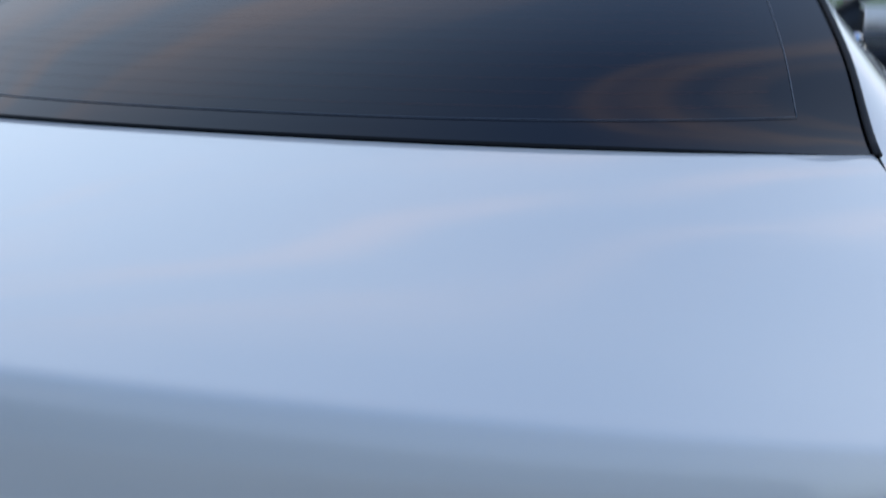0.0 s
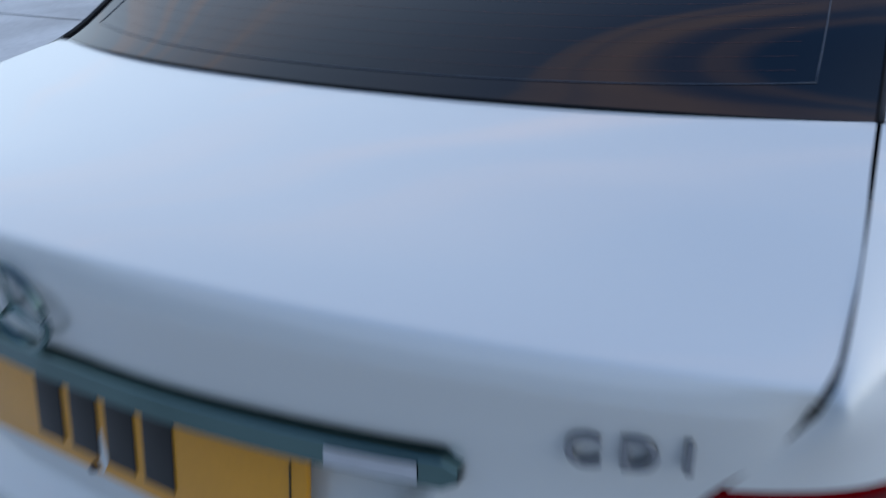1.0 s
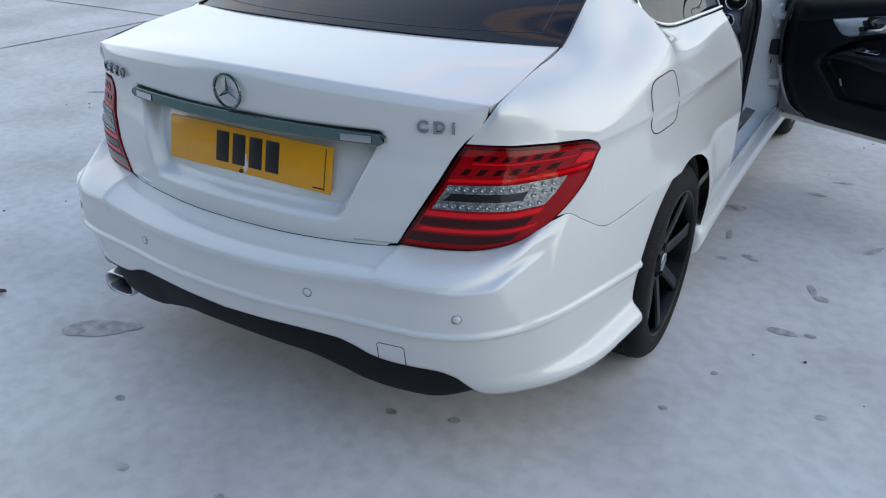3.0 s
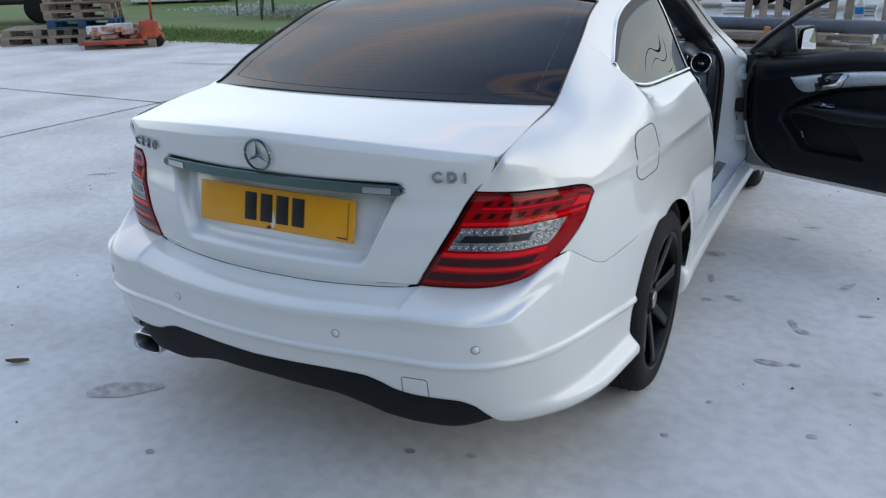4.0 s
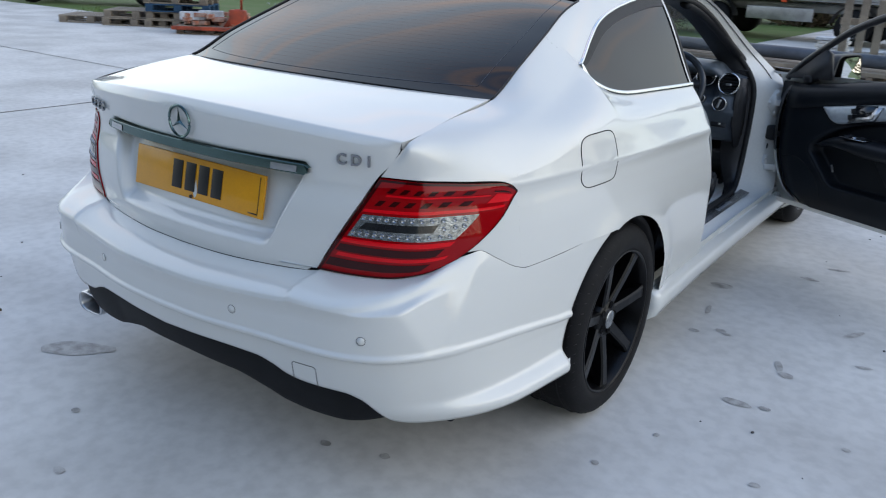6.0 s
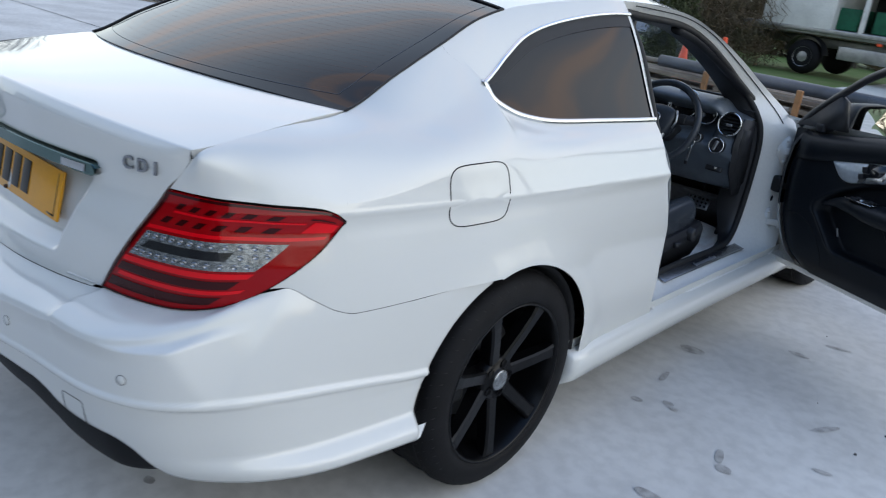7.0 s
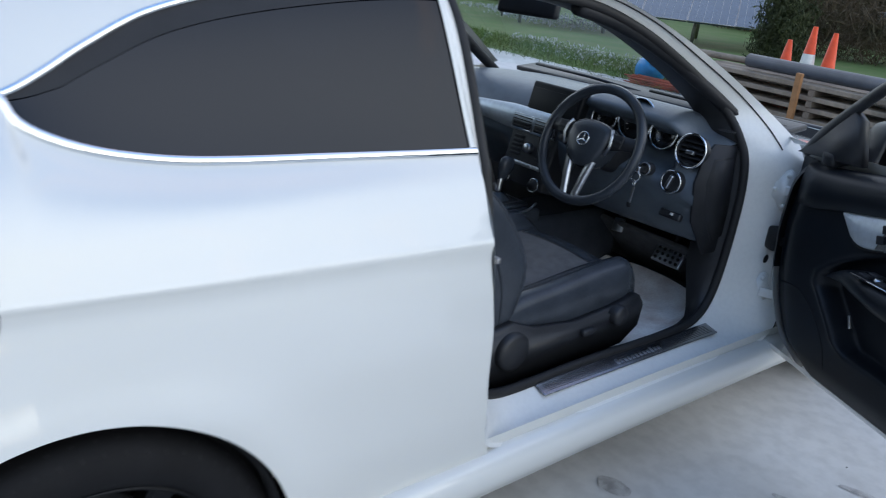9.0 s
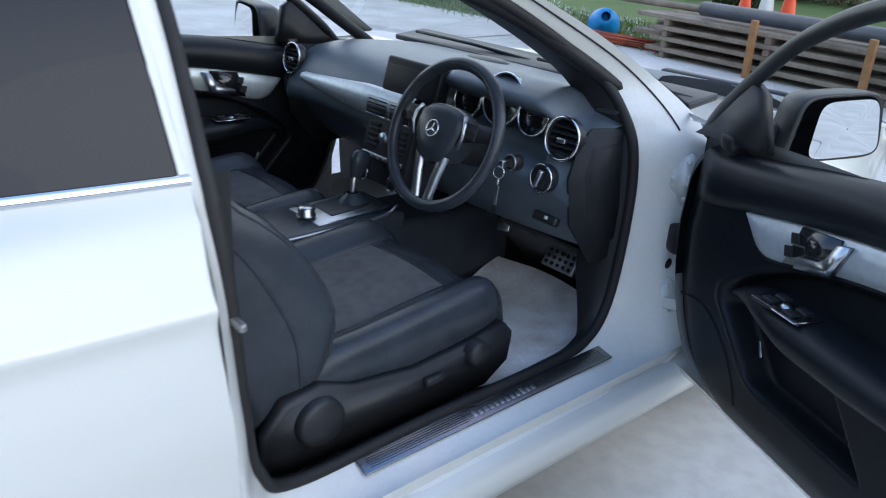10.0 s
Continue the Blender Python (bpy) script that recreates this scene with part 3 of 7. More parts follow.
K_SHUT, K_WIN = 8.06, 8.03      # door edge, front edge of the quarter window
one, two, zero = (lambda k: 1.0), (lambda k: 2.0), (lambda k: 0.0)
for mirror in (False, True):
    dense = [sy(y) for y in np.linspace(ARCH_Y - ARCH_R - .01, ARCH_Y + ARCH_R + .01, 60)]
    top = lambda s: float(BELT_Z(s))
    grids = [corner_panel(),
             strip(sy(.255), sy(.425), lambda s: float(SEAM(s)) + GAP * .4, lambda s: max(float(LAMP_OUT(s)) - GAP, float(SEAM(s)) + GAP), 14, 10),
             strip(sy(.425), float(BELT_S(K_SHUT)), quarter_low, top, 90, 84, extra=dense, end=SHUT),
             side_shell(K_CORNER, K_SHUT, zero, one, 110, 18), side_shell(K_CORNER, TIP, one, two, 60, 18), side_shell(TIP, K_SHUT, WIN_TOP, two, 60, 8),
             side_shell(K_WIN, K_SHUT, one, WIN_TOP, 5, 20)]
    part("quarter_panel", weld(*grids, mirror=mirror, flip=False), PAINT, car)

    # lamp
    lamp = patch(line((sx(.434), .663), (sx(.51), .660), (sx(.60), .662), (sx(.668), .677), (sy(.255), .708)), line((sx(.568), .895), (sx(.64), .892), (sx(.71), .887), (sy(.36), .878), (sy(.40), .866), (sy(.421), .850)),
                 line((sx(.434), .663), (sx(.568), .895)), line((sy(.255), .708), (sy(.30), .742), (sy(.36), .788), (sy(.405), .832), (sy(.421), .850)), 50, 40, out=.003)
    part("tail_lamp", sheet(lamp, mirror=mirror, skirt=.02), RED, car, "red tail lamp with clear and dark bands")

# bumper
LOWER = keys([(0, .431), (sx(.20), .436), (sx(.325), .430), (sx(.37), .418), (sx(.413), .400), (sx(.46), .392), (sx(.565), .388), (sx(.605), .372), (sx(.632), .338), (sx(.655), .304), (sx(.69), .296), (sy(.275), .298),
              (sy(.30), .300), (sy(.45), .302), (sy(.62), .296)])


TOP_A = keys([(0, .6408), (sx(.15), .6423), (sx(.25), .6451), (sx(.35), .6491), (sx(.405), .6535), (sx(.433), .6580)])
TOP_B = keys([(sx(.433), .6615), (sx(.51), .6590), (sx(.60), .6610), (sx(.668), .6760), (sy(.25), .7065), (sy(.30), .722)])


def bumper_top(s):
    x, y = float(np.interp(s, _arc, _o[:, 0])), y_of(s)
    if s < sx(.433):
        return float(TOP_A(s)) - .0010
    lampz = float(TOP_B(s)) if y < .30 else 1
    return min(lampz, float(SEAM(s)) if y > .25 else 1) - GAP * .25


def bumper_half():
    rows = np.concatenate([np.linspace(0, .12, 6), np.linspace(.135, .80, 64), np.linspace(.81, 1, 20)])
    ss = np.linspace(0, 1, 190)
    g = np.zeros((len(rows), len(ss), 2))
    tops = np.zeros(g.shape[:2])
    end = sy(.86)
    for i, v in enumerate(rows):
        z = .322 + (.658 - .322) * v
        e = min(sy(ARCH_Y - math.sqrt(max(ARCH_R**2 - (z - ARCH_Z) ** 2, 0.0))), end)
        for j, q in enumerate(ss):
            s = q * e
            hi, lo = bumper_top(s), float(LOWER(s))
            g[i, j], tops[i, j] = (s, lo + (hi - lo) * v), hi
    return body(g[..., 0], g[..., 1], "bumper", top=tops)


half = bumper_half()
bumper = bmesh.new()
for mirror in (False, True):
    join(bumper, sheet(half, mirror=mirror))
    rim = np.stack([half[0], half[0] + np.array([0, .012, .004]), half[0] + np.array([-.02, .05, .02])])     # rolled lower edge
    join(bumper, sheet(rim, mirror=mirror, flip=True))
    edge = np.stack([half[:, -1], half[:, -1] + np.array([-.04, .0, .0])], 1)
    join(bumper, sheet(edge, mirror=mirror))
bmesh.ops.remove_doubles(bumper, verts=bumper.verts[:], dist=.0005)
part("rear_bumper", bumper, PAINT, car)

# boot lid: tail face, lip, deck
DECK_Z = keys([(.04, 1.023), (.10, 1.030), (.25, 1.040), (.45, 1.0535)])
DECK_DROP = keys([(.06, .046), (.19, .040), (.36, .023), (.55, .0128), (.6, .012)])
LID_EDGE = keys([(.16, .612), (.20, .6195), (.28, .6200), (.36, .6165), (.45, .6110), (.56, .6060)])


def lid_deck(x, y):
    return float(DECK_Z(y - .25 * x * x)) - float(DECK_DROP(y)) * (x / .6) ** 2


def recess(x, z):
    half = .300 + (z - .70) * .46
    return smoothstep(0, .030, half - abs(x)) * smoothstep(.692, .725, z) * (1 - smoothstep(.905, .912, z))


lid = []
NX = 181
us = np.linspace(-1, 1, NX)
for z in np.concatenate([np.linspace(.642, .70, 10), np.linspace(.705, .90, 30), np.linspace(.902, .965, 14)]):
    row = []
    for u in us:
        hw = float(LID_X(z)) - GAP
        x = u * hw
        lift = (.012 * (x / .42) ** 2 if z < .66 else 0) * (1 - smoothstep(.642, .70, z))
        zz = z + lift if z < .9 else .9 + (z - .9) * (1.0 + .50 * (1 - (x / .6) ** 2))
        p = body(sx(abs(x)), zz)
        p = p + np.array([0, .045 * recess(x, zz), 0])
        row.append((math.copysign(p[0], x) if x else 0, p[1], zz))
    lid.append(row)
for q, v in enumerate(np.concatenate([np.linspace(0.08, 1, 10), np.concatenate([[1.02, 1.045], np.linspace(1.08, 2, 26)])])):
    row = []
    for j, u in enumerate(us):
        y_edge = .168 + max(0, v - 1) * .383
        x = u * (float(LID_EDGE(y_edge)) - GAP)
        a = np.array(lid[53][j])
        y1 = .043 + .335 * x * x
        b = np.array([x, y1, lid_deck(x, y1)])
        if v <= 1:
            bulge = .0012 * math.sin(math.pi * v)
            p = a + (b - a) * v + np.array([0, -bulge, bulge * .3])
        else:
            ye = .428 + .33 * x * x
            y = y1 + (ye - y1) * (v - 1)
            p = np.array([x, y, lid_deck(x, y)])
        row.append(tuple(p))
    lid.append(row)
boot = part("boot_lid", sheet(lid, skirt=.02), PAINT, car)


# rear window, roof, windscreen: sheets hung between the roof edges
RAIL_K = np.linspace(0, 11, 400)
RAIL_Y = RAIL(RAIL_K)[:, 1]


def crown(k0, k1, front, back, n=60, m=40, inset=0.0, drop=0.0):
    """A sheet between the two roof edges from station k0 to k1; front and back give the centre line (y, z) at each end."""
    g = []
    for q in np.linspace(0, 1, m):
        k = float(np.interp(RAIL(k0)[1] + (RAIL(k1)[1] - RAIL(k0)[1]) * q, RAIL_Y, RAIL_K))
        r = RAIL(k)
        c = np.array([0, back[0] + (front[0] - back[0]) * q, back[1] + (front[1] - back[1]) * q + back[2] * math.sin(math.pi * q)])
        row = []
        for u in np.linspace(-1, 1, n):
            a = abs(u) ** 2.4
            x = u * (r[0] - inset)
            row.append((x, c[1] + (r[1] - c[1]) * u * u, c[2] + (r[2] - c[2]) * a - drop))
        g.append(row)
    return np.array(g)


K_ROOF = 6.45
rk = RAIL(K_ROOF)
part("rear_window", sheet(crown(3.0, K_ROOF, (1.20, 1.305), (.428, 1.056, .012), inset=.006), skirt=.01), TINT, car, "dark tinted rear window with heater lines")
part("roof", sheet(crown(K_ROOF, 9.35, (2.42, 1.352), (1.205, 1.308, .055), m=50)), PAINT, car)
part("windscreen", sheet(crown(9.36, 11, (3.30, .940), (2.425, 1.35, .03))), GLASS, car)

# side windows
for mirror in (False, True):
    g = side_shell(TIP, K_WIN, one, WIN_TOP, 50, 14)
    g[..., 0] -= .004
    part("quarter_window", sheet(g, mirror=mirror), TINT, car, "dark tinted quarter window")

# near-black sheets stand in for shade behind the gaps; wheel houses, floor pan
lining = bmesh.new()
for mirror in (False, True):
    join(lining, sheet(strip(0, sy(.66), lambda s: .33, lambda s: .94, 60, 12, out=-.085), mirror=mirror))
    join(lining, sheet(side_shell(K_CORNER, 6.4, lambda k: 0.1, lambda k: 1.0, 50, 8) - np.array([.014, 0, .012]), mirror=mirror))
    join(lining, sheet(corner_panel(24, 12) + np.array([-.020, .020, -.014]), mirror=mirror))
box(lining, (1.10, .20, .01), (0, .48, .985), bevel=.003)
part("gap_shade", lining, GAPS, car)

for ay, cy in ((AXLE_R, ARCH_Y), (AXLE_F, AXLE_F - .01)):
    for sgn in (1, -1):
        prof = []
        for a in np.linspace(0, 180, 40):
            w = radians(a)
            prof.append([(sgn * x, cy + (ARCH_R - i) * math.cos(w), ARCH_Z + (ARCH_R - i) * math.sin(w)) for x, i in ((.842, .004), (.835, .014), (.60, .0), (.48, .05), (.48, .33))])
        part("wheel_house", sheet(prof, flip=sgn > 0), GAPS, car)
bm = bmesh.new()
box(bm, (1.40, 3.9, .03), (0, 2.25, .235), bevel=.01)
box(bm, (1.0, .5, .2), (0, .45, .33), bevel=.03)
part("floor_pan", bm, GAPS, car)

# lower black diffuser and tail pipe
g = []
DIFF_TOP = keys([(0, .445), (.31, .445), (.345, .43), (.43, .40), (.6, .385), (.66, .35), (.70, .31)])
DIFF_LOW = keys([(0, .335), (.19, .330), (.30, .306), (.36, .288), (.45, .280), (.56, .282), (.645, .300)])
for q in np.linspace(0, 1, 12):
    row = []
    for x in np.linspace(-.645, .645, 90):
        a = abs(x)
        z = DIFF_TOP(a) * (1 - q) + DIFF_LOW(a) * q
        y = float(body(sx(a), .43, "bumper")[1]) + .026 + .03 * q * q + .03 * smoothstep(.52, .645, a)
        row.append((x, y, float(z)))
    g.append(row)
g.append([(x, y + .25, z - .01) for x, y, z in g[-1]])
part("diffuser", sheet(g, flip=True), DIFFUSER, car, "matt black lower diffuser")
for px in (-.575,):
    ring = [(math.cos(w), math.sin(w)) for w in np.linspace(0, 2 * math.pi, 33)[:-1]]
    shape = [(math.copysign(abs(c) ** .6, c) * .062, math.copysign(abs(s) ** .6, s) * .034) for c, s in ring]
    g = [[(px + x * k, y + .02 * z0 / .034 * 0, .278 + z0 * k) for x, z0 in shape] for k, y in ((.86, .20), (.86, .062), (.93, .055), (1.0, .060), (1.0, .24))]
    part("tail_pipe", sheet(g, close_u=True), SATIN, car, "oval metal tail pipe")
    bm = bmesh.new()
    box(bm, (.18, .12, .07), (px, .16, .335), bevel=.02)
    part("pipe_surround", bm, GREYBLACK, car)

# number plate with plain bars, chrome grip strip, star, lettering
plate = part("number_plate", box(bmesh.new(), (.52, .007, .111), bevel=.002), PLATE, car, "yellow rear number plate with black characters")
plate.matrix_local = pose(0, .072, .802, -11, 0, 0)
for bx in (-.077, -.023, .031, .084):
    b = part("character_bar", box(bmesh.new(), (.040, .002, .076), bevel=.0006), INK, plate)
    b.location = (bx, -.0045, .002)
b = part("plate_border", box(box(bmesh.new(), (.0015, .001, .098), (.243, 0, 0)), (.03, .001, .003), (.225, 0, -.046)), INK, plate)
b.location = (0, -.0042, 0)
b = part("plate_screw", lathe([(.0, -.008), (.004, -.007), (.0052, -.003), (.0052, 0)], 16, "Y"), mat("rust", (0.10, 0.055, 0.035), 0.8, vary=0.4, scale=60), plate, "rusty screw")
b.location = (-.012, -.002, -.049)


def tail_y(x, z, out=0.0):
    return float(body(sx(abs(x)), z, out=out)[1])


g = []
for x in np.linspace(-.400, .400, 70):
    y0 = tail_y(x, .90)
    e = min(1.0, (.402 - abs(x)) / .012 + .25)
    zc = .8965 + .004 * (1 - (x / .4) ** 2)
    g.append([(x, y0 + dy, zc + dz * e) for dy, dz in ((.03, .012), (-.0105, .0125), (-.0118, .0115), (-.0140, -.0115), (-.0125, -.0128), (.03, -.012))])
strip_ob = part("grip_strip", sheet(g), REFLCHROME, car, "chrome strip over the number plate", smooth=False)
# a paler satin patch near each end of the strip
for sx_ in (-1, 1):
    gg = []
    for x in np.linspace(.30, .372, 12):
        y0 = tail_y(x, .90) - .0148
        gg.append([(sx_ * x, y0 + .0010, .9045), (sx_ * x, y0, .897), (sx_ * x, y0 - .0008, .889)])
    part("strip_end_patch", sheet(gg, flip=sx_ < 0), SATIN, strip_ob)

# star badge as a plain ring with three arms
badge = bmesh.new()
join(badge, tube([(.040 * math.cos(w), 0, .040 * math.sin(w)) for w in np.linspace(0, 2 * math.pi, 49)[:-1]], .0036, 8, closed=True))
for a in (90, 210, 330):
    w = radians(a)
    d, n = Vector((math.cos(w), 0, math.sin(w))), Vector((-math.sin(w), 0, math.cos(w)))
    v = [badge.verts.new(q) for q in (d * .039, n * .0060, n * -.0060, Vector((0, -.006, 0)), d * .002 + Vector((0, .002, 0)))]
    for f in ((0, 1, 3), (0, 3, 2), (1, 4, 3), (2, 3, 4)):
        badge.faces.new([v[k] for k in f])
part("round_badge", badge, REFLCHROME, car, "round chrome badge", smooth=False).matrix_local = pose(0, tail_y(0, .963) - .007, .963, 2, 0, 0)


def letters(text, size, m, material, parent, name, depth=.003, label=""):
    cu = bpy.data.curves.new(name, "FONT")
    cu.body, cu.size, cu.extrude, cu.bevel_depth, cu.space_character = text, size, depth, .0008, 1.18
    cu.offset = .0002
    ob = new(name + "_curve", cu)
    me = bpy.data.meshes.new_from_object(ob.evaluated_get(bpy.context.evaluated_depsgraph_get()))
    bpy.data.objects.remove(ob)
    me.materials.append(material)
    out = new(name, me)
    out.parent, out.matrix_local = parent, m
    if label:
        tagged(out, label=label)
    return out


for k, (ch, x) in enumerate((("C", .469), ("D", .503), ("I", .541))):
    a = math.degrees(math.atan2(tail_y(x + .03, .93) - tail_y(x - .01, .93), .04))
    letters(ch, .036, pose(x, tail_y(x, .93) - .004, .922, 88, 0, a), LETTERING, car, "letter", label="raised chrome letter " + ch)
for ch, x in (("C", -.563), ("2", -.527), ("2", -.491), ("0", -.455)):
    a = math.degrees(math.atan2(tail_y(x + .03, .93) - tail_y(x - .01, .93), .04))
    letters(ch, .036, pose(x, tail_y(x + .012, .93) - .004, .922, 88, 0, a), LETTERING, car, "letter", label="raised chrome character " + ch)

# parking sensors, towing cover seam
for x, z in ((-.624, .545), (-.270, .548), (.270, .548), (.624, .545)):
    a = sx(abs(x))
    p, q = body(a, z, "bumper"), body(a + .02, z, "bumper")
    ang = math.degrees(math.atan2(q[1] - p[1], q[0] - p[0])) * (1 if x > 0 else -1)
    bm = lathe([(.0, -.0015), (.0095, -.0012), (.0098, 0), (.0112, .0), (.0114, .004)], 28, "Y")
    ob = part("parking_sensor", bm, PAINT, car)
    ob.matrix_local = pose(math.copysign(p[0], x), p[1] - .001, z, -2, 0, ang)
    ob2 = part("sensor_ring", tube([(.0105 * math.cos(w), -.0005, .0105 * math.sin(w)) for w in np.linspace(0, 6.283, 33)[:-1]], .0006, 6, closed=True), GAPS, ob)
tow = []
for s, z in [(sx(.432), z) for z in np.linspace(.392, .438, 8)] + [(a, .443) for a in np.linspace(sx(.437), sx(.495), 10)] + [(sx(.50), z) for z in np.linspace(.438, .384, 8)]:
    tow.append(tuple(body(s, z, "bumper", out=-.0002)))
part("tow_cover_seam", tube(tow, .0011, 6), GAPS, car)


# tail lamp details: bands and small bulbs laid on the lamp face
def lamp_point(u, v, out=.004):
    b = line((sx(.434), .663), (sx(.51), .660), (sx(.60), .662), (sx(.668), .677), (sy(.255), .708))(u)
    t = line((sx(.568), .895), (sx(.64), .892), (sx(.71), .887), (sy(.36), .878), (sy(.40), .866), (sy(.421), .850))(u)
    l = line((sx(.434), .663), (sx(.568), .895))(v)
    r = line((sy(.255), .708), (sy(.30), .742), (sy(.36), .788), (sy(.405), .832), (sy(.421), .850))(v)
    b0, b1, t0, t1 = (line((sx(.434), .663), (sx(.568), .895))(0), np.array((sy(.255), .708)), np.array((sx(.568), .895)), np.array((sy(.421), .850)))
    q = (1 - v) * b + v * t + (1 - u) * l + u * r - ((1 - u) * (1 - v) * b0 + u * (1 - v) * b1 + (1 - u) * v * t0 + u * v * t1)
    return body(q[0], q[1], out=out)


lamps = [o for o in car.children if o.name.startswith("tail_lamp")]
for ob in lamps:
    mirror = ob.data.vertices[0].co.x < 0

    def band(name, u0, u1, v0, v1, material, label="", out=.0045, taper0=0.0, taper1=0.0, n=28, m=6):
        g = [[lamp_point(u0 + (u1 - u0) * a + taper0 * b * (1 - a) + taper1 * b * a, v0 + (v1 - v0) * b, out) for a in np.linspace(0, 1, n)] for b in np.linspace(0, 1, m)]
        part(name, sheet(g, mirror=mirror), material, ob, label)

    band("reverse_band", .045, .60, .412, .640, CLEAR, "clear reversing lamp band", taper1=.015)
    band("reverse_slot", .075, .455, .495, .565, SCREEN, out=.0055, taper0=.02)
    # bands where light catching in the lens is painted as brighter red
    band("caught_light", .03, .90, .665, .695, LITRED, out=.0043)
    band("caught_light", .62, .93, .735, .86, LITRED, out=.0043, taper0=.02)
    band("caught_light", .03, .62, .345, .39, LITRED, out=.0043)
    band("caught_light", .06, .72, .195, .235, LITRED, out=.0043)
    band("caught_light", .10, .60, .825, .845, LITRED, out=.0043)
    band("dark_band", .035, .60, .250, .325, DARKRED, out=.0047)
    band("dark_band", .03, .64, .075, .165, DARKRED, out=.0047)
    band("dark_band", .60, .86, .885, .905, DARKRED)
    for row_v, count, u_a, u_b in ((.755, 6, .07, .52), (.885, 6, .09, .50)):
        for k in range(count):
            u = u_a + (u_b - u_a) * k / (count - .5)
            band("dark_cell", u, u + (u_b - u_a) / count * .50, row_v - .024, row_v + .030, DARKRED, n=5, m=4, taper0=.012, taper1=.012)
    band("rim_band", .004, .996, .972, .997, DARKRED, out=.0047)
    band("rim_band", .004, .996, .003, .022, DARKRED, out=.0047)
    band("rim_band", .003, .022, .003, .997, DARKRED, out=.0047, n=6, m=30)
    band("rim_band", .972, .997, .003, .997, DARKRED, out=.0047, n=6, m=30)
    bulb = lathe([(.0, .0004), (.0022, .0006), (.0038, .0022), (.0050, .0026), (.0060, .0010), (.0062, -.001)], 14, "Z")
    me = bpy.data.meshes.new("bulb")
    bulb.to_mesh(me)
    bulb.free()
    for p in me.polygons:
        p.use_smooth = True
    me.materials.append(LETTERING)
    spots = [(.065 + .044 * k, .604) for k in range(12)] + [(.065 + .044 * k, .448) for k in range(12)] + [(.49, .525), (.535, .535), (.575, .54)]
    for u, v in spots:
        p, pu, pv = lamp_point(u, v, .005), lamp_point(u + .01, v, .005), lamp_point(u, v + .01, .005)
        e1 = Vector(pu - p).normalized()
        n = e1.cross(Vector(pv - p)).normalized()
        if mirror:
            p, n = np.array([-p[0], p[1], p[2]]), Vector((-n.x, n.y, n.z))
        o = new("bulb", me)
        o.parent = ob
        o.matrix_local = Matrix.Translation(Vector(p)) @ n.to_track_quat("Z", "Y").to_matrix().to_4x4()

# fuel flap: a raised panel on the flank with a dark groove round it
FLAP = []
for a in np.linspace(0, 2 * math.pi, 73)[:-1]:
    c, s = math.cos(a), math.sin(a)
    FLAP.append((.809 + math.copysign(abs(c) ** .42, c) * .104, .875 + math.copysign(abs(s) ** .42, s) * .071))
part("fuel_flap_gap", tube([tuple(body(sy(y), z, out=.0005)) for y, z in FLAP], .0015, 6, closed=True), GAPS, car)
g = [[body(sy(.809 + (y - .809) * k), .875 + (z - .875) * k, out=.0006) for y, z in FLAP] for k in np.linspace(.985, .05, 9)]
part("fuel_flap", sheet(g, close_u=True, flip=True), PAINT, car)

# chrome round the quarter windows, black inner border
for mirror in (False, True):
    def edge_line(f, k0, k1, n, du=0.0):
        return [shell(k, f(k) + du) for k in np.linspace(k0, k1, n)]
    low = edge_line(one, TIP - .02, K_SHUT, 46)
    high = edge_line(WIN_TOP, TIP - .02, K_SHUT, 46)
    for name, pts, w in (("lower_chrome", low, .0085), ("upper_chrome", high, .0065)):
        g = []
        for i, p in enumerate(pts):
            d = np.array(pts[min(i + 1, len(pts) - 1)]) - np.array(pts[max(i - 1, 0)])
            d /= np.linalg.norm(d)
            out = np.array([.90, 0, .43])
            side = np.cross(out, d)
            side /= np.linalg.norm(side)
            g.append([p + side * w * a + out * h for a, h in ((-1.0, -.004), (-1.0, .003), (-.6, .0065), (.6, .0065), (1.0, .003), (1.0, -.004))])
        part(name, sheet(g, mirror=mirror, flip=True), CHROME, car, "bright metal window trim")
    g = side_shell(TIP + .12, K_WIN, lambda k: WIN_TOP(k) - .11 * min(1, (WIN_TOP(k) - 1) * 2), lambda k: WIN_TOP(k) - .015, 46, 4)
    g[..., 0] -= .001
    part("window_seal", sheet(g, mirror=mirror), GREYBLACK, car)

# black seal between rear window, roof and boot; roof aerial
bm = tube([tuple(RAIL(k) + np.array([-.001, 0, .001])) for k in np.linspace(3.0, K_ROOF, 30)], .0035, 6)
for p in (False, True):
    b = bm.copy()
    if p:
        b.transform(Matrix.Diagonal((-1, 1, 1, 1)))
    part("glass_seal", b, RUBBER, car)
bm.free()
ctop = crown(K_ROOF, 9.35, (2.42, 1.352), (1.205, 1.308, .055), m=50)
part("roof_edge_seal", tube([tuple(q + np.array([0, -.002, .001])) for q in ctop[0]], .0035, 6), RUBBER, car)
fin = []
for q in np.linspace(0, 1, 12):
    y = 1.285 + .085 * q
    h = .040 * (1 - q) ** .8 + .004
    w = .016 * (1 - .5 * abs(q - .5))
    fin.append([(-w, y, 1.308), (-w * .7, y + .004, 1.308 + h * .5), (-.003, y, 1.308 + h), (.003, y, 1.308 + h), (w * .7, y + .004, 1.308 + h * .5), (w, y, 1.308)])
part("roof_aerial", sheet(fin[::-1]), BLACK, car, "black fin aerial")

# heater lines on the rear window
rw = crown(3.0, K_ROOF, (1.20, 1.305), (.428, 1.056, .012), inset=.006, n=81, m=101)
copper = mat("heater_copper", (0.20, 0.07, 0.05), 0.5)


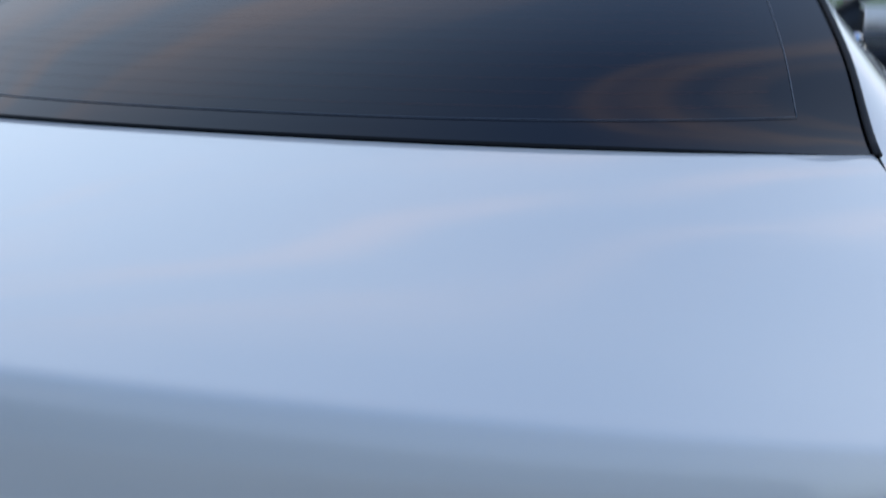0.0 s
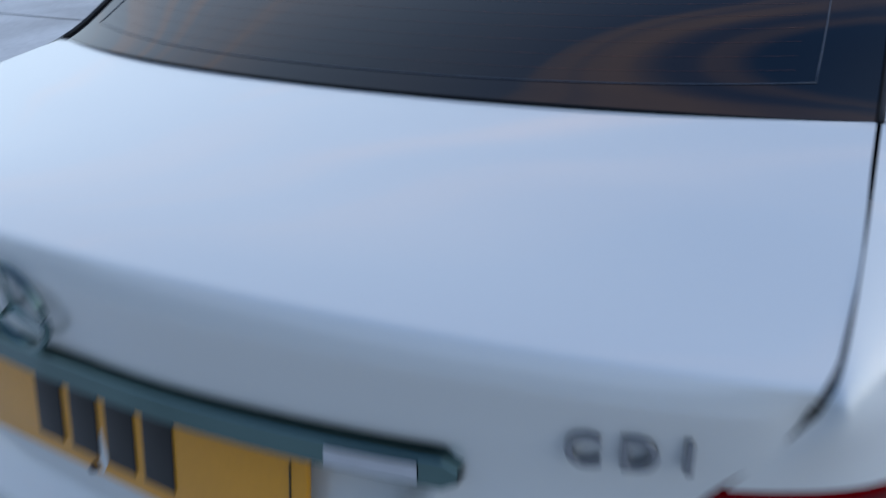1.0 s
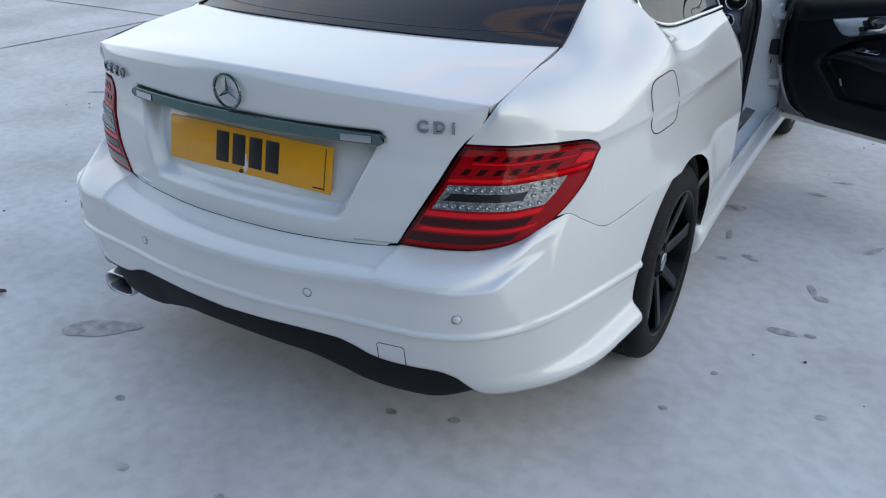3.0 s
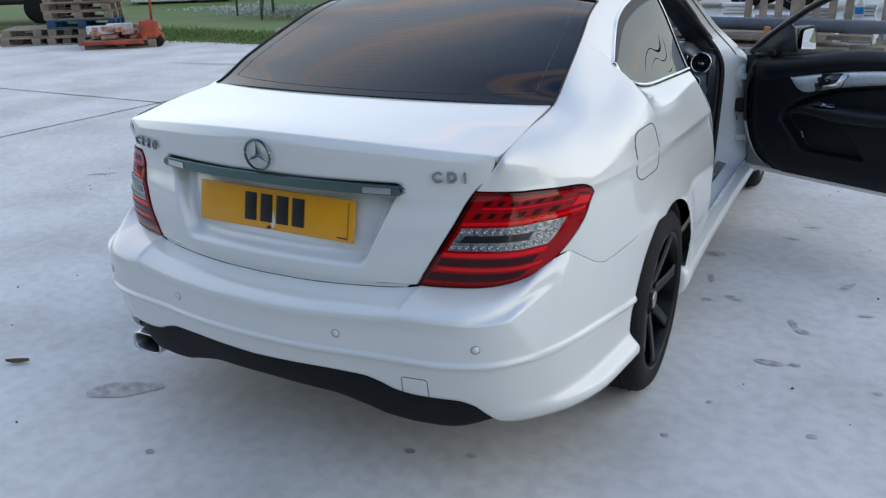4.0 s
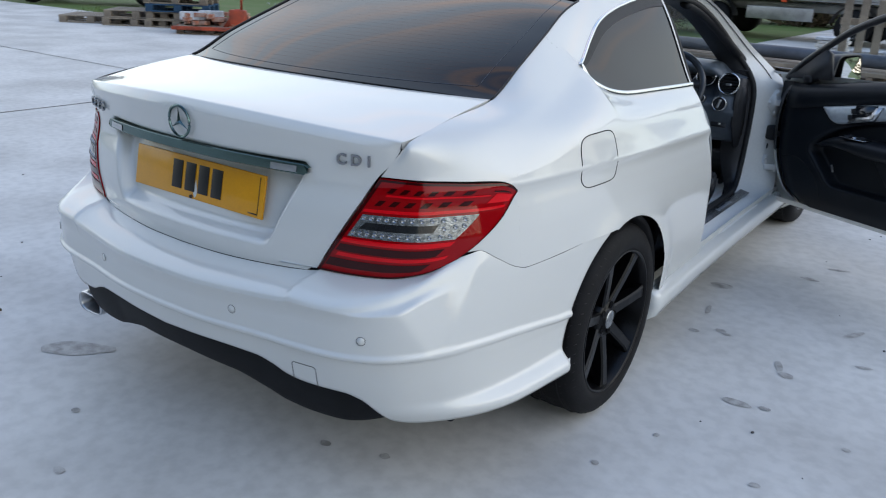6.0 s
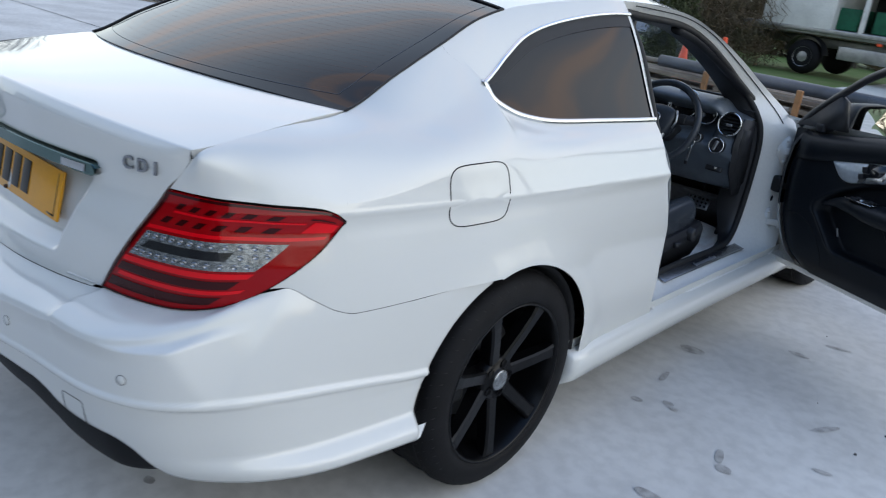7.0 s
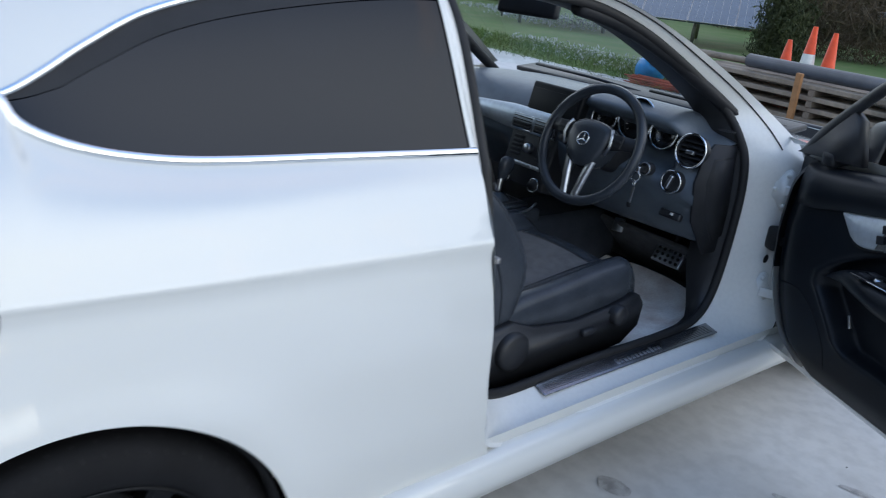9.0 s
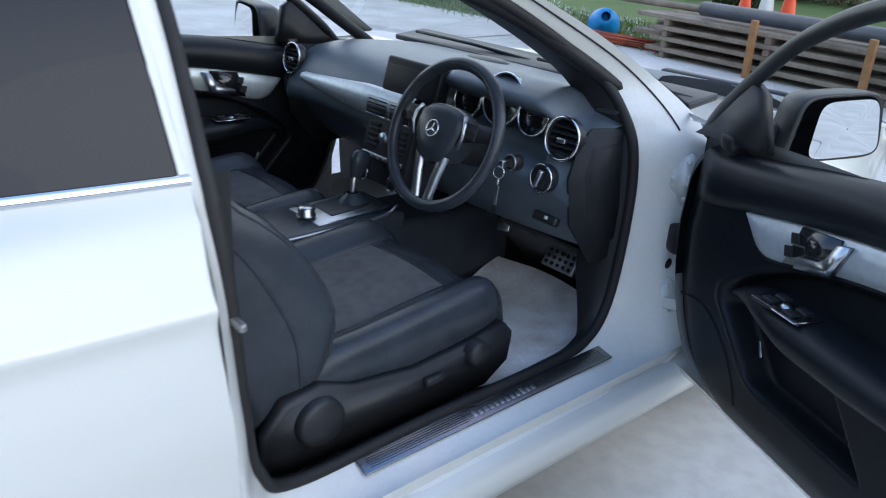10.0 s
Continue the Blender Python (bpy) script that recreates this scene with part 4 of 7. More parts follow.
def on_glass(row, col):
    """A place on the rear window; the rows rise towards the sides, as the heater lines do."""
    row = row + 4.6 * (1 - row / 130) * abs((col - 40) / 36) ** 3
    i, j = min(int(row), 99), min(int(col), 79)
    a, b = row - i, col - j
    p = rw[i, j] * (1 - a) * (1 - b) + rw[i + 1, j] * a * (1 - b) + rw[i, j + 1] * (1 - a) * b + rw[i + 1, j + 1] * a * b
    return tuple(p + np.array([0, -.0002, .0005]))


for row_h in np.arange(7, 93, 3.3):
    part("heater_line", tube([on_glass(row_h, c) for c in np.linspace(5.2, 74.8, 36)], .00007, 4), copper, car)
bord = bmesh.new()
join(bord, tube([on_glass(4, c) for c in np.linspace(3.8, 76.2, 60)], .0006, 4))
for c in (3.8, 76.2):
    join(bord, tube([on_glass(q, c) for q in np.linspace(4, 95, 32)], .0006, 4))
part("heater_border", bord, mat("heater_grey", (0.06, 0.075, 0.10), 0.4), car)


# wheels
def wheel(side, y):
    w = part("wheel", lathe([(.222, -.108), (.250, -.117), (.290, -.114), (.308, -.100), (.3165, -.085), (.318, 0), (.3165, .085), (.308, .100), (.290, .114), (.262, .119), (.250, .1175), (.2365, .112), (.232, .106)], 96), TYRE, car, "low-profile tyre on a black alloy wheel")
    w.name = "wheel"
    tread = bmesh.new()
    shoulder = lambda x: float(np.interp(abs(x), [0, .085, .100, .114], [.3178, .3162, .3076, .290]))
    for k in range(60):
        a = 360 / 60 * k
        for x0, x1, sk in ((.112, .070, 5), (-.112, -.070, -5), (.055, .012, 3), (-.055, -.012, -3)):
            p = [(x, shoulder(x) * math.cos(radians(a + q)), shoulder(x) * math.sin(radians(a + q))) for x, q in ((x0, 0), ((x0 + x1) / 2, sk * .4), (x1, sk))]
            join(tread, tube(p, .0016, 4))
    for x in (-.062, -.005, .005, .062):
        join(tread, tube([(x, .3185 * math.cos(q), .3185 * math.sin(q)) for q in np.linspace(0, 2 * math.pi, 97)[:-1]], .0022, 4, closed=True))
    part("tread_groove", tread, GAPS, w)
    part("rim", lathe([(.236, .108), (.2365, .114), (.2325, .1145), (.2285, .109), (.2245, .085), (.214, .055), (.210, -.06), (.20, -.09), (.02, -.09)], 72), RIM, w)
    spokes = bmesh.new()
    for k in range(7):
        b = bmesh.new()
        g = []
        for r, wd, x, th in ((.035, .022, .074, .05), (.08, .0195, .082, .045), (.14, .0185, .094, .04), (.195, .019, .103, .035), (.222, .023, .106, .03), (.231, .030, .104, .03)):
            g.append([(x - th, r, -wd), (x - .006, r, -wd), (x, r, -wd * .72), (x, r, wd * .72), (x - .006, r, wd), (x - th, r, wd)])
        join(spokes, spin_copy_free(sheet(g), pose(0, 0, 0, 360 / 7 * k + 8)))
    part("spoke_set", spokes, RIM, w, smooth=False)
    part("hub", lathe([(.0, .088), (.031, .088), (.034, .084), (.036, .078), (.058, .080), (.066, .072), (.07, .04)], 40), RIM, w)
    part("hub_cap", lathe([(.0, .093), (.012, .0925), (.024, .091), (.030, .090), (.0315, .086)], 36), CLEAR, w, "silver hub cap")
    for k in range(5):
        part("bolt_hole", spin_copy_free(lathe([(.0, .070), (.007, .0695), (.011, .076), (.012, .083)], 10), pose(0, .048 * math.cos(6.283 * k / 5), .048 * math.sin(6.283 * k / 5))), GAPS, w)
    part("brake_disc", lathe([(.05, -.01), (.148, -.01), (.15, -.02), (.148, -.032), (.05, -.032)], 60), DARKSTEEL, w)
    cal = bmesh.new()
    box(cal, (.05, .075, .14), (.02, -.135, .02), bevel=.015)
    part("brake_caliper", cal, DARKSTEEL, w)
    w.matrix_local = pose(side * .741, y, HUB_Z, 0, 0, 0 if side > 0 else 180)
    return w


def spin_copy_free(bm, m):
    bm.transform(m)
    return bm


for y in (AXLE_R, AXLE_F):
    for side in (1, -1):
        wheel(side, y)

# front of the car: wings, bonnet, nose
WING_TOP = keys([(3.0, .930), (3.2, .900), (3.5, .838), (4.0, .805), (4.4, .75)])
for mirror in (False, True):
    def wing_low(s):
        y = y_of(s)
        return ARCH_Z + math.sqrt(max(ARCH_R**2 - (y - AXLE_F + .01) ** 2, 0)) if abs(y - AXLE_F + .01) < ARCH_R else .32
    dense = [sy(y) for y in np.linspace(AXLE_F - .38, AXLE_F + .36, 50)]
    part("front_wing", sheet(strip(sy(3.105), sy(4.25), wing_low, lambda s: float(WING_TOP(y_of(s))), 60, 24, extra=dense), mirror=mirror), PAINT, car)
    part("front_bumper", sheet(strip(sy(4.25), _arc[-1], lambda s: .22, lambda s: .76, 50, 20), mirror=mirror), PAINT, car)
    sec = [(.83, .322), (.858, .318), (.872, .298), (.874, .262), (.86, .222), (.82, .19), (.70, .18)]
    g = [[(x + dx, y, z) for x, z in sec] for y, dx in ((1.306, -.03), (1.309, -.012), (1.318, .0), (1.34, .006), (1.42, .004), (1.8, -.004), (2.4, -.008), (3.0, -.004), (3.36, .004), (3.40, -.004))]
    g.insert(0, [(.78, 1.31, .255)] * 7)
    part("side_skirt", sheet(g, mirror=mirror, flip=True, skirt=.03), PAINT, car)
g = []
for q in np.linspace(0, 1, 30):
    y = 3.18 + (4.30 - 3.18) * q
    e = body(sy(min(y, 4.22)), WING_TOP(y))
    row = []
    for u in np.linspace(-1, 1, 41):
        zc = .835 - .05 * q - .08 * q**3
        row.append((u * e[0], y + .20 * (1 - u * u) * (q - .2), e[2] + (zc - e[2]) * (1 - abs(u) ** 3.4)))
    g.append(row)
part("bonnet", sheet(g, flip=False), PAINT, car)
for sgn in (1, -1):
    bm = box(bmesh.new(), (.36, .25, .14), (sgn * .60, 4.28, .70), (0, 0, -sgn * 32), bevel=.05, seg=3)
    part("headlamp", bm, CLEAR, car, "clear headlamp")
part("grille", box(bmesh.new(), (.60, .06, .22), (0, 4.47, .66), bevel=.02), BLACK, car)

# ---------------------------------------------------------------- door opening on the driver's side
RING = [(tuple(RAIL(K_SHUT)), (.515, 1.815, 1.318), (.505, 1.830, 1.300)), (tuple(shell(K_SHUT, 1.62)), (.605, 1.815, 1.198), (.590, 1.835, 1.190)), (tuple(shell(K_SHUT, 1.0)), (.712, 1.812, .980), (.697, 1.832, .975)),
        (tuple(shell(K_SHUT, 0.0)), (.736, 1.806, .930), (.718, 1.832, .925)), (tuple(body(sy(1.7838), .82)), (.782, 1.808, .81), (.738, 1.838, .80)),
        (tuple(body(sy(1.786), .60)), (.815, 1.820, .60), (.745, 1.848, .60)), (tuple(body(sy(1.80), .42)), (.805, 1.840, .43), (.735, 1.875, .45)),
        ((.835, 1.87, .322), (.785, 1.935, .335), (.708, 1.965, .368)), ((.835, 2.2, .320), (.775, 2.25, .338), (.695, 2.3, .362)), ((.835, 2.7, .320), (.775, 2.7, .338), (.695, 2.68, .362)),
        ((.832, 3.0, .325), (.765, 2.885, .340), (.680, 2.835, .375)), ((.815, 3.095, .44), (.745, 3.0, .45), (.670, 2.915, .47)), ((.805, 3.10, .70), (.735, 3.015, .70), (.672, 2.935, .70)),
        ((.790, 3.10, .85), (.728, 3.0, .845), (.668, 2.925, .84)), ((.735, 3.08, .925), (.685, 2.985, .930), (.640, 2.915, .920)), (tuple(RAIL(10.5)), (.605, 2.925, 1.030), (.578, 2.885, 1.008)),
        (tuple(RAIL(10.0)), (.562, 2.735, 1.138), (.541, 2.715, 1.118)), (tuple(RAIL(9.5)), (.532, 2.52, 1.238), (.512, 2.51, 1.214)), (tuple(RAIL(9.0)), (.512, 2.3, 1.292), (.492, 2.3, 1.270)),
        ((.524, 2.0, 1.332), (.508, 2.0, 1.312), (.488, 2.0, 1.290)), (tuple(RAIL(K_SHUT)), (.515, 1.815, 1.318), (.505, 1.830, 1.300))]
lines = [path3([r[i] for r in RING]) for i in range(3)]
uu = np.linspace(0, len(RING) - 1, 240)
outer, mid_l, inner = [f(uu) for f in lines]
jamb = []
for q in np.linspace(0, 1, 7):
    jamb.append((1 - q) ** 2 * outer + 2 * q * (1 - q) * (mid_l * 1.6 - (outer + inner) * .3) + q * q * inner)
seam_a = [tuple(p) for p in jamb[2][(uu > 13.6) & (uu < 19.5)] + np.array([.001, -.001, .0005])]
part("pillar_seam", tube(seam_a, .0022, 6), RUBBER, car)
part("door_jamb", sheet(np.array(jamb), flip=True), JAMB, car, "white painted door opening")
toward = np.array([0.0, 2.4, .75])
sink = 1 - smoothstep(.38, .52, inner[:, 2])        # along the sill the lining drops to the carpet
back = inner + np.stack([-.05 + .022 * sink, (2.42 - inner[:, 1]) * .035, (.80 - inner[:, 2]) * .035 * (1 - sink) - .012 * sink], -1)
part("pillar_lining", sheet(np.array([inner, inner * .5 + back * .5 + np.array([.006, 0, 0]), back, back + np.stack([-.06 + .045 * sink, 0 * sink, -.06 * sink], -1)]), flip=True), BLACK, car)
part("door_seal", tube([tuple(p + np.array([.006, 0, 0])) for p in inner[:-1]], .013, 10, closed=True, up=(1, 0, 0)), RUBBER, car, "black rubber door seal")

# sill plate with grooves and an unreadable word
sill = part("sill_plate", box(bmesh.new(), (.048, .755, .004), bevel=.0015), SILLMETAL, car, "brushed metal sill plate with raised lettering")
sill.matrix_local = pose(.735, 2.470, .353, 0, 13, 0)
for k in range(6):
    for y0, ln in ((-.23, .26), (.25, .22)):
        g_ = part("groove", box(bmesh.new(), (.0013, ln, .0006), (-.014 + .0055 * k, y0, .0021)), GREYBLACK, sill)
for k in range(12):
    b = part("word_bar", box(bmesh.new(), (.020 if k in (0, 9) else .014, .011, .0012), (.002 if k in (0, 9) else .004, -.075 + .0165 * k, .0022), bevel=.0004), SATIN, sill)

# hinges and door check
for z in (.785, .455):
    bm = bmesh.new()
    join(bm, prism([(-.040, -.008), (-.030, -.022), (-.012, -.034), (.004, -.062), (.018, -.068), (.030, -.058), (.028, -.030), (.040, -.016), (.040, .016), (.028, .030), (.026, .056), (.012, .066), (.0, .058), (-.014, .034), (-.030, .022), (-.040, .008)], .008, pose(.752, 3.030, z, 90, 0, 30), bevel=.003))
    box(bm, (.060, .014, .030), (.790, 3.040, z), (0, 0, 24), bevel=.004)
    box(bm, (.010, .016, .052), (.812, 3.052, z), (0, 0, 24), bevel=.003)
    for dx, dz in ((.012, -.048), (.010, .046), (-.022, 0)):
        join(bm, spin_copy_free(lathe([(.0, .005), (.006, .0045), (.008, .001), (.008, 0)], 6, "Z"), pose(.752 + dx * .87 + .004, 3.030 + dx * .5 - .007, z + dz, 90, 0, 30)))
    part("hinge", bm, JAMB, car, "white painted door hinge")
part("door_check", box(box(bmesh.new(), (.05, .05, .075), (.775, 3.03, .635), (0, 0, -30), bevel=.014), (.05, .03, .03), (.815, 3.02, .635), bevel=.01), RUBBER, car, "black rubber door check")
part("plug_hole", spin_copy_free(lathe([(0, .003), (.013, .002), (.014, 0)], 16, "X"), pose(.762, 3.02, .565)), GAPS, car)
part("door_latch", box(box(bmesh.new(), (.05, .012, .014), (.765, 1.838, .762), bevel=.004), (.012, .012, .06), (.742, 1.845, .755), bevel=.004), STEEL, car, "metal door striker")

# ---------------------------------------------------------------- driver's door, swung open
HINGE = Vector((.79, 3.08, 0))
OPEN = Matrix.Translation(HINGE) @ Matrix.Rotation(radians(65), 4, "Z") @ Matrix.Translation(-HINGE)


def door_skin():
    return strip(sy(1.825), sy(3.095), lambda s: .325, lambda s: BELT, 50, 24)


CARD_X = keys([(.30, .752), (.38, .715), (.50, .700), (.64, .690), (.72, .688), (.80, .690), (.88, .688), (.94, .700), (.965, .715), (.975, .735)])
FRONT = keys([(.30, 2.84), (.345, 2.885), (.38, 2.925), (.43, 2.955), (.50, 2.985), (.60, 3.005), (.75, 3.012), (.88, 3.003), (.955, 2.985), (.98, 2.96)])


ARM_TOP = keys([(1.90, .725), (2.20, .708), (2.40, .704), (2.55, .706), (2.65, .697), (2.72, .674), (2.765, .648), (2.785, .637)])
ARM_LOW = keys([(1.90, .655), (2.20, .642), (2.40, .634), (2.50, .634), (2.58, .645), (2.68, .648), (2.74, .640), (2.785, .631)])
PAD_LOW = keys([(1.85, .918), (2.20, .902), (2.442, .879), (2.60, .854), (2.783, .817), (2.89, .792), (2.985, .775)])
SCOOP = keys([(.445, 2.655), (.455, 2.680), (.516, 2.738), (.57, 2.785), (.604, 2.812), (.63, 2.810), (.656, 2.787), (.711, 2.709), (.759, 2.606), (.812, 2.417), (.86, 2.10)])    # front rim of the hollow round the armrest
STRIP_LOW = keys([(1.9, .868), (2.285, .832), (2.50, .797), (2.60, .774), (2.695, .752), (2.72, .758), (2.755, .789), (2.776, .816)])


def sag(y, z):
    """The top of the door falls away towards its front."""
    return z - .075 * float(smoothstep(2.40, 3.02, y) * smoothstep(.60, .97, z))


def make_door(mirror, m):
    skin = part("door", sheet(door_skin(), mirror=mirror), PAINT, car, "white driver's door swung wide open" if not mirror else "white passenger door, closed")
    up = side_shell(K_SHUT + .02, 10.98, zero, one, 50, 8)
    part("shoulder", sheet(up, mirror=mirror), PAINT, skin)
    # inside shell: front, lower and rear edges
    for name, z0, z1, material in (("front_edge", .56, .975, GREYBLACK), ("front_edge_foot", .30, .56, JAMB)):
        edge = []
        for z in np.linspace(z0, z1, 20):
            zz = sag(3.02, z)
            edge.append([(CARD_X(z) + .002, FRONT(z) + .001, zz), (CARD_X(z) + .02, FRONT(z) + .03, zz), (.80 if z < .85 else .76, FRONT(z) + .045, zz), (.83 if z < .85 else .77, 3.085, zz)])
        part(name, sheet(edge, mirror=mirror, flip=True), material, skin)
    low = [[(.850, y, .325), (.845, y, .300), (.80, y, .288), (.765, y, .292), (.750, y, .304), (.742, y, .322)] for y in np.linspace(1.83, 3.03, 12)]
    part("lower_edge", sheet(low, mirror=mirror, flip=True), PAINT, skin)
    rear = [[(float(CARD_X(z)), 1.85, z), (float(body(sy(1.83), min(z, .93))[0]) - .004, 1.826, z)] for z in np.linspace(.30, .96, 20)]
    part("rear_edge", sheet(rear, mirror=mirror), PAINT, skin)
    # card: a hollow runs round the armrest and opens below it into a map pocket
    g = []
    for z in np.concatenate([[.308, .311], np.linspace(.316, .975, 112)]):
        row = []
        for q in np.linspace(0, 1, 170):
            y = FRONT(z) + (1.85 - FRONT(z)) * q
            zz = sag(y, z)
            x = CARD_X(z) + .022 * math.exp(-(q / .035) ** 2) + (.012 if z < .312 else 0)
            rim = float(smoothstep(0, .030, SCOOP(zz) - y) * smoothstep(.448, .468, zz) * smoothstep(.0, .02, STRIP_LOW(y) - .006 - zz if y < 2.69 else .05))
            pocket = rim * float(smoothstep(0, .02, y - 2.385 - .75 * (zz - .49)) * smoothstep(0, .02, ARM_LOW(y) + .01 - zz))
            above = rim * float(smoothstep(0, .02, zz - ARM_LOW(y)))
            ridge = .006 * math.exp(-((SCOOP(zz) + .008 - y) / .012) ** 2) * float(smoothstep(.44, .47, zz) * (1 - smoothstep(.70, .80, zz)))
            x += .026 * above + .058 * pocket - ridge
            row.append((x, y, zz))
        g.append(row)
    part("door_card", sheet(g, mirror=mirror, flip=True), DOORTRIM, skin, "black door trim")
    part("card_seam", mirrored(tube([(float(CARD_X(z)) - .0005, float(y), float(z)) for y, z in (p[:2] for p in path3([(a, b, 0) for a, b in ((2.965, .545), (2.875, .553), (2.80, .510), (2.745, .440), (2.727, .375))])(np.linspace(0, 4, 26)))], .0022, 6), mirror), GAPS, skin)
    # padded top rail, aluminium strip
    rail = []
    for y in np.linspace(2.99, 1.85, 40):
        t, l = .975 - .075 * float(smoothstep(2.40, 3.02, y)), float(PAD_LOW(y))
        k = float(smoothstep(3.0, 2.90, y))
        rail.append([(.706 - .006 * k, y, l - .004), (.704 - .028 * k, y, l + .006), (.702 - .038 * k, y, l + .035), (.702 - .036 * k, y, (t + l) / 2 + .01), (.705 - .028 * k, y, t - .022), (.716 - .014 * k, y, t - .004), (.738, y, t)])
    part("top_pad", sheet(rail, mirror=mirror), DOORTRIM, skin)
    al = []
    for y in np.linspace(2.776, 1.92, 60):
        zt, zb = float(PAD_LOW(y)) + .002, float(STRIP_LOW(y))
        al.append([(.690, y, zt), (.681, y, zt - .05 * (zt - zb)), (.677, y, (zt + zb) / 2), (.680, y, zb + .05 * (zt - zb)), (.694, y, zb - .001)])
    part("trim_strip", sheet(al, mirror=mirror), ALU, skin, "brushed aluminium trim strip")
    part("strip_rim", mirrored(tube([(.684, float(y), float(STRIP_LOW(y)) - .001) for y in np.linspace(2.776, 1.93, 50)], .0022, 6), mirror), GREYBLACK, skin)
    # pull handle before a dark cup, lock switches beside it
    yz = lambda x: Matrix(((0, 0, 1, x), (1, 0, 0, 0), (0, 1, 0, 0), (0, 0, 0, 1)))
    part("handle_cup", mirrored(prism([(2.640, .768), (2.612, .852), (2.515, .864), (2.520, .800)], .012, yz(.6745), bevel=.003), mirror), SCREEN, skin)
    for y0, z0 in ((2.622, .825), (2.632, .795)):
        part("lock_switch", mirrored(box(bmesh.new(), (.004, .022, .022), (.6745, y0, z0), (-14, 0, 0), bevel=.002), mirror), GREYBLACK, skin)
    part("pull_handle", mirrored(prism([(2.600, .775), (2.596, .799), (2.545, .811), (2.532, .822), (2.512, .857), (2.486, .863), (2.496, .835), (2.512, .796)], .016, yz(.664), bevel=.003), mirror), SATIN, skin, "satin metal door handle")
    # armrest: a swept pad that grows out of the card
    ar = []
    for q in np.linspace(0, 1, 60):
        y = 2.785 - .86 * q
        w = .104 * float(smoothstep(-.04, .30, q)) ** .75
        t, b = float(ARM_TOP(y)), float(ARM_LOW(y))
        h = t - b
        ar.append([(.725, y, t - .004), (.700, y, t + .004), (.700 - w * .5, y, t + .005), (.700 - w * .80, y, t + .001), (.700 - w * .95, y, t - .14 * h), (.700 - w, y, t - .36 * h),
                   (.700 - w * .96, y, t - .64 * h), (.700 - w * .84, y, t - .86 * h), (.700 - w * .60, y, b + .002), (.705, y, b), (.745, y, b + .004)])
    part("armrest", sheet(ar, mirror=mirror, flip=True), DOORTRIM, skin, "padded black armrest")
    sw_p = part("switch_panel", mirrored(box(bmesh.new(), (.062, .120, .006), (.636, 2.560, .7115), (1, 3, 6), bevel=.002), mirror), SCREEN, skin, "glossy black window switch panel with chrome edges")
    part("panel_edge", mirrored(tube([(.604, 2.618, .713), (.607, 2.502, .714), (.668, 2.498, .716)], .0012, 6), mirror), CHROME, sw_p)
    for k in range(4):
        part("switch", mirrored(box(bmesh.new(), (.022, .026, .010), (.637 + (.015 if k % 2 else -.015), 2.590 - .058 * (k // 2), .7165), (4, 3, 6), bevel=.003), mirror), GREYBLACK, sw_p)
    part("mirror_dial", mirrored(spin_copy_free(lathe([(0, .006), (.009, .005), (.011, 0)], 20, "Z"), pose(.637, 2.562, .714)), mirror), SATIN, sw_p)
    part("boot_switch", mirrored(box(bmesh.new(), (.006, .008, .036), (.728, 2.700, .535), (-24, 0, 0), bevel=.002), mirror), SATIN, skin)
    # window frame and pane
    fr = [(.735, 3.04, .918), (.705, 2.955, .990), (.655, 2.80, 1.092), (.605, 2.63, 1.190), (.565, 2.42, 1.265), (.540, 2.15, 1.303), (.530, 1.95, 1.305), (.535, 1.865, 1.285), (.60, 1.855, 1.18), (.715, 1.85, .985)]
    pts = path3(fr)(np.linspace(0, 9, 70))
    b = tube([tuple(p) for p in pts], .017, 8, flat=.75, up=(1, 0, 0))
    if mirror:
        b.transform(Matrix.Diagonal((-1, 1, 1, 1)))
    part("window_frame", b, BLACK, skin, "black window frame")
    sail = prism([(3.03, .920), (2.775, .940), (2.775, 1.060), (2.80, 1.078), (2.86, 1.035), (2.955, .962)], .026, Matrix(((0, -.30, 1, .972), (1, 0, 0, 0), (0, 1, 0, 0), (0, 0, 0, 1))), bevel=.004)
    if mirror:
        sail.transform(Matrix.Diagonal((-1, 1, 1, 1)))
    part("mirror_sail", sail, BLACK, skin)
    pane = []
    for q in np.linspace(0, 1, 12):
        row = []
        for u in np.linspace(0, 1, 30):
            y = 2.77 - .90 * u
            top = np.array([np.interp(y, [1.86, 1.95, 2.15, 2.42, 2.63, 2.80], [.535, .53, .54, .565, .605, .655]), y, np.interp(y, [1.86, 1.95, 2.15, 2.42, 2.63, 2.80], [1.285, 1.30, 1.30, 1.268, 1.20, 1.11])])
            row.append(np.array([.728, y, .965]) * (1 - q) + top * q)
        pane.append(row)
    part("pane", sheet(pane, mirror=mirror), GLASS, skin, "clear window pane")
    # mirror
    head = bmesh.new()
    gg = []
    shape = [(math.copysign(abs(math.cos(a)) ** .36, math.cos(a)), math.copysign(abs(math.sin(a)) ** .36, math.sin(a))) for a in np.linspace(0, 2 * math.pi, 41)[:-1]]
    for y, k in ((2.858, .90), (2.855, .97), (2.862, 1.0), (2.89, 1.0), (2.93, .93), (2.96, .74), (2.975, .40), (2.978, .02)):
        gg.append([(.928 + .136 * k * a * (1 - .10 * b), y + .02 * a, .972 + .074 * k * b) for a, b in shape])
    join(head, sheet(gg, close_u=True, flip=True))
    box(head, (.16, .05, .045), (.765, 2.900, .945), (0, -12, 0), bevel=.015)
    back_y = -.07 if mirror else 0.0                  # the passenger's mirror is folded a little back
    head.transform(Matrix.Translation((0, back_y, 0)))
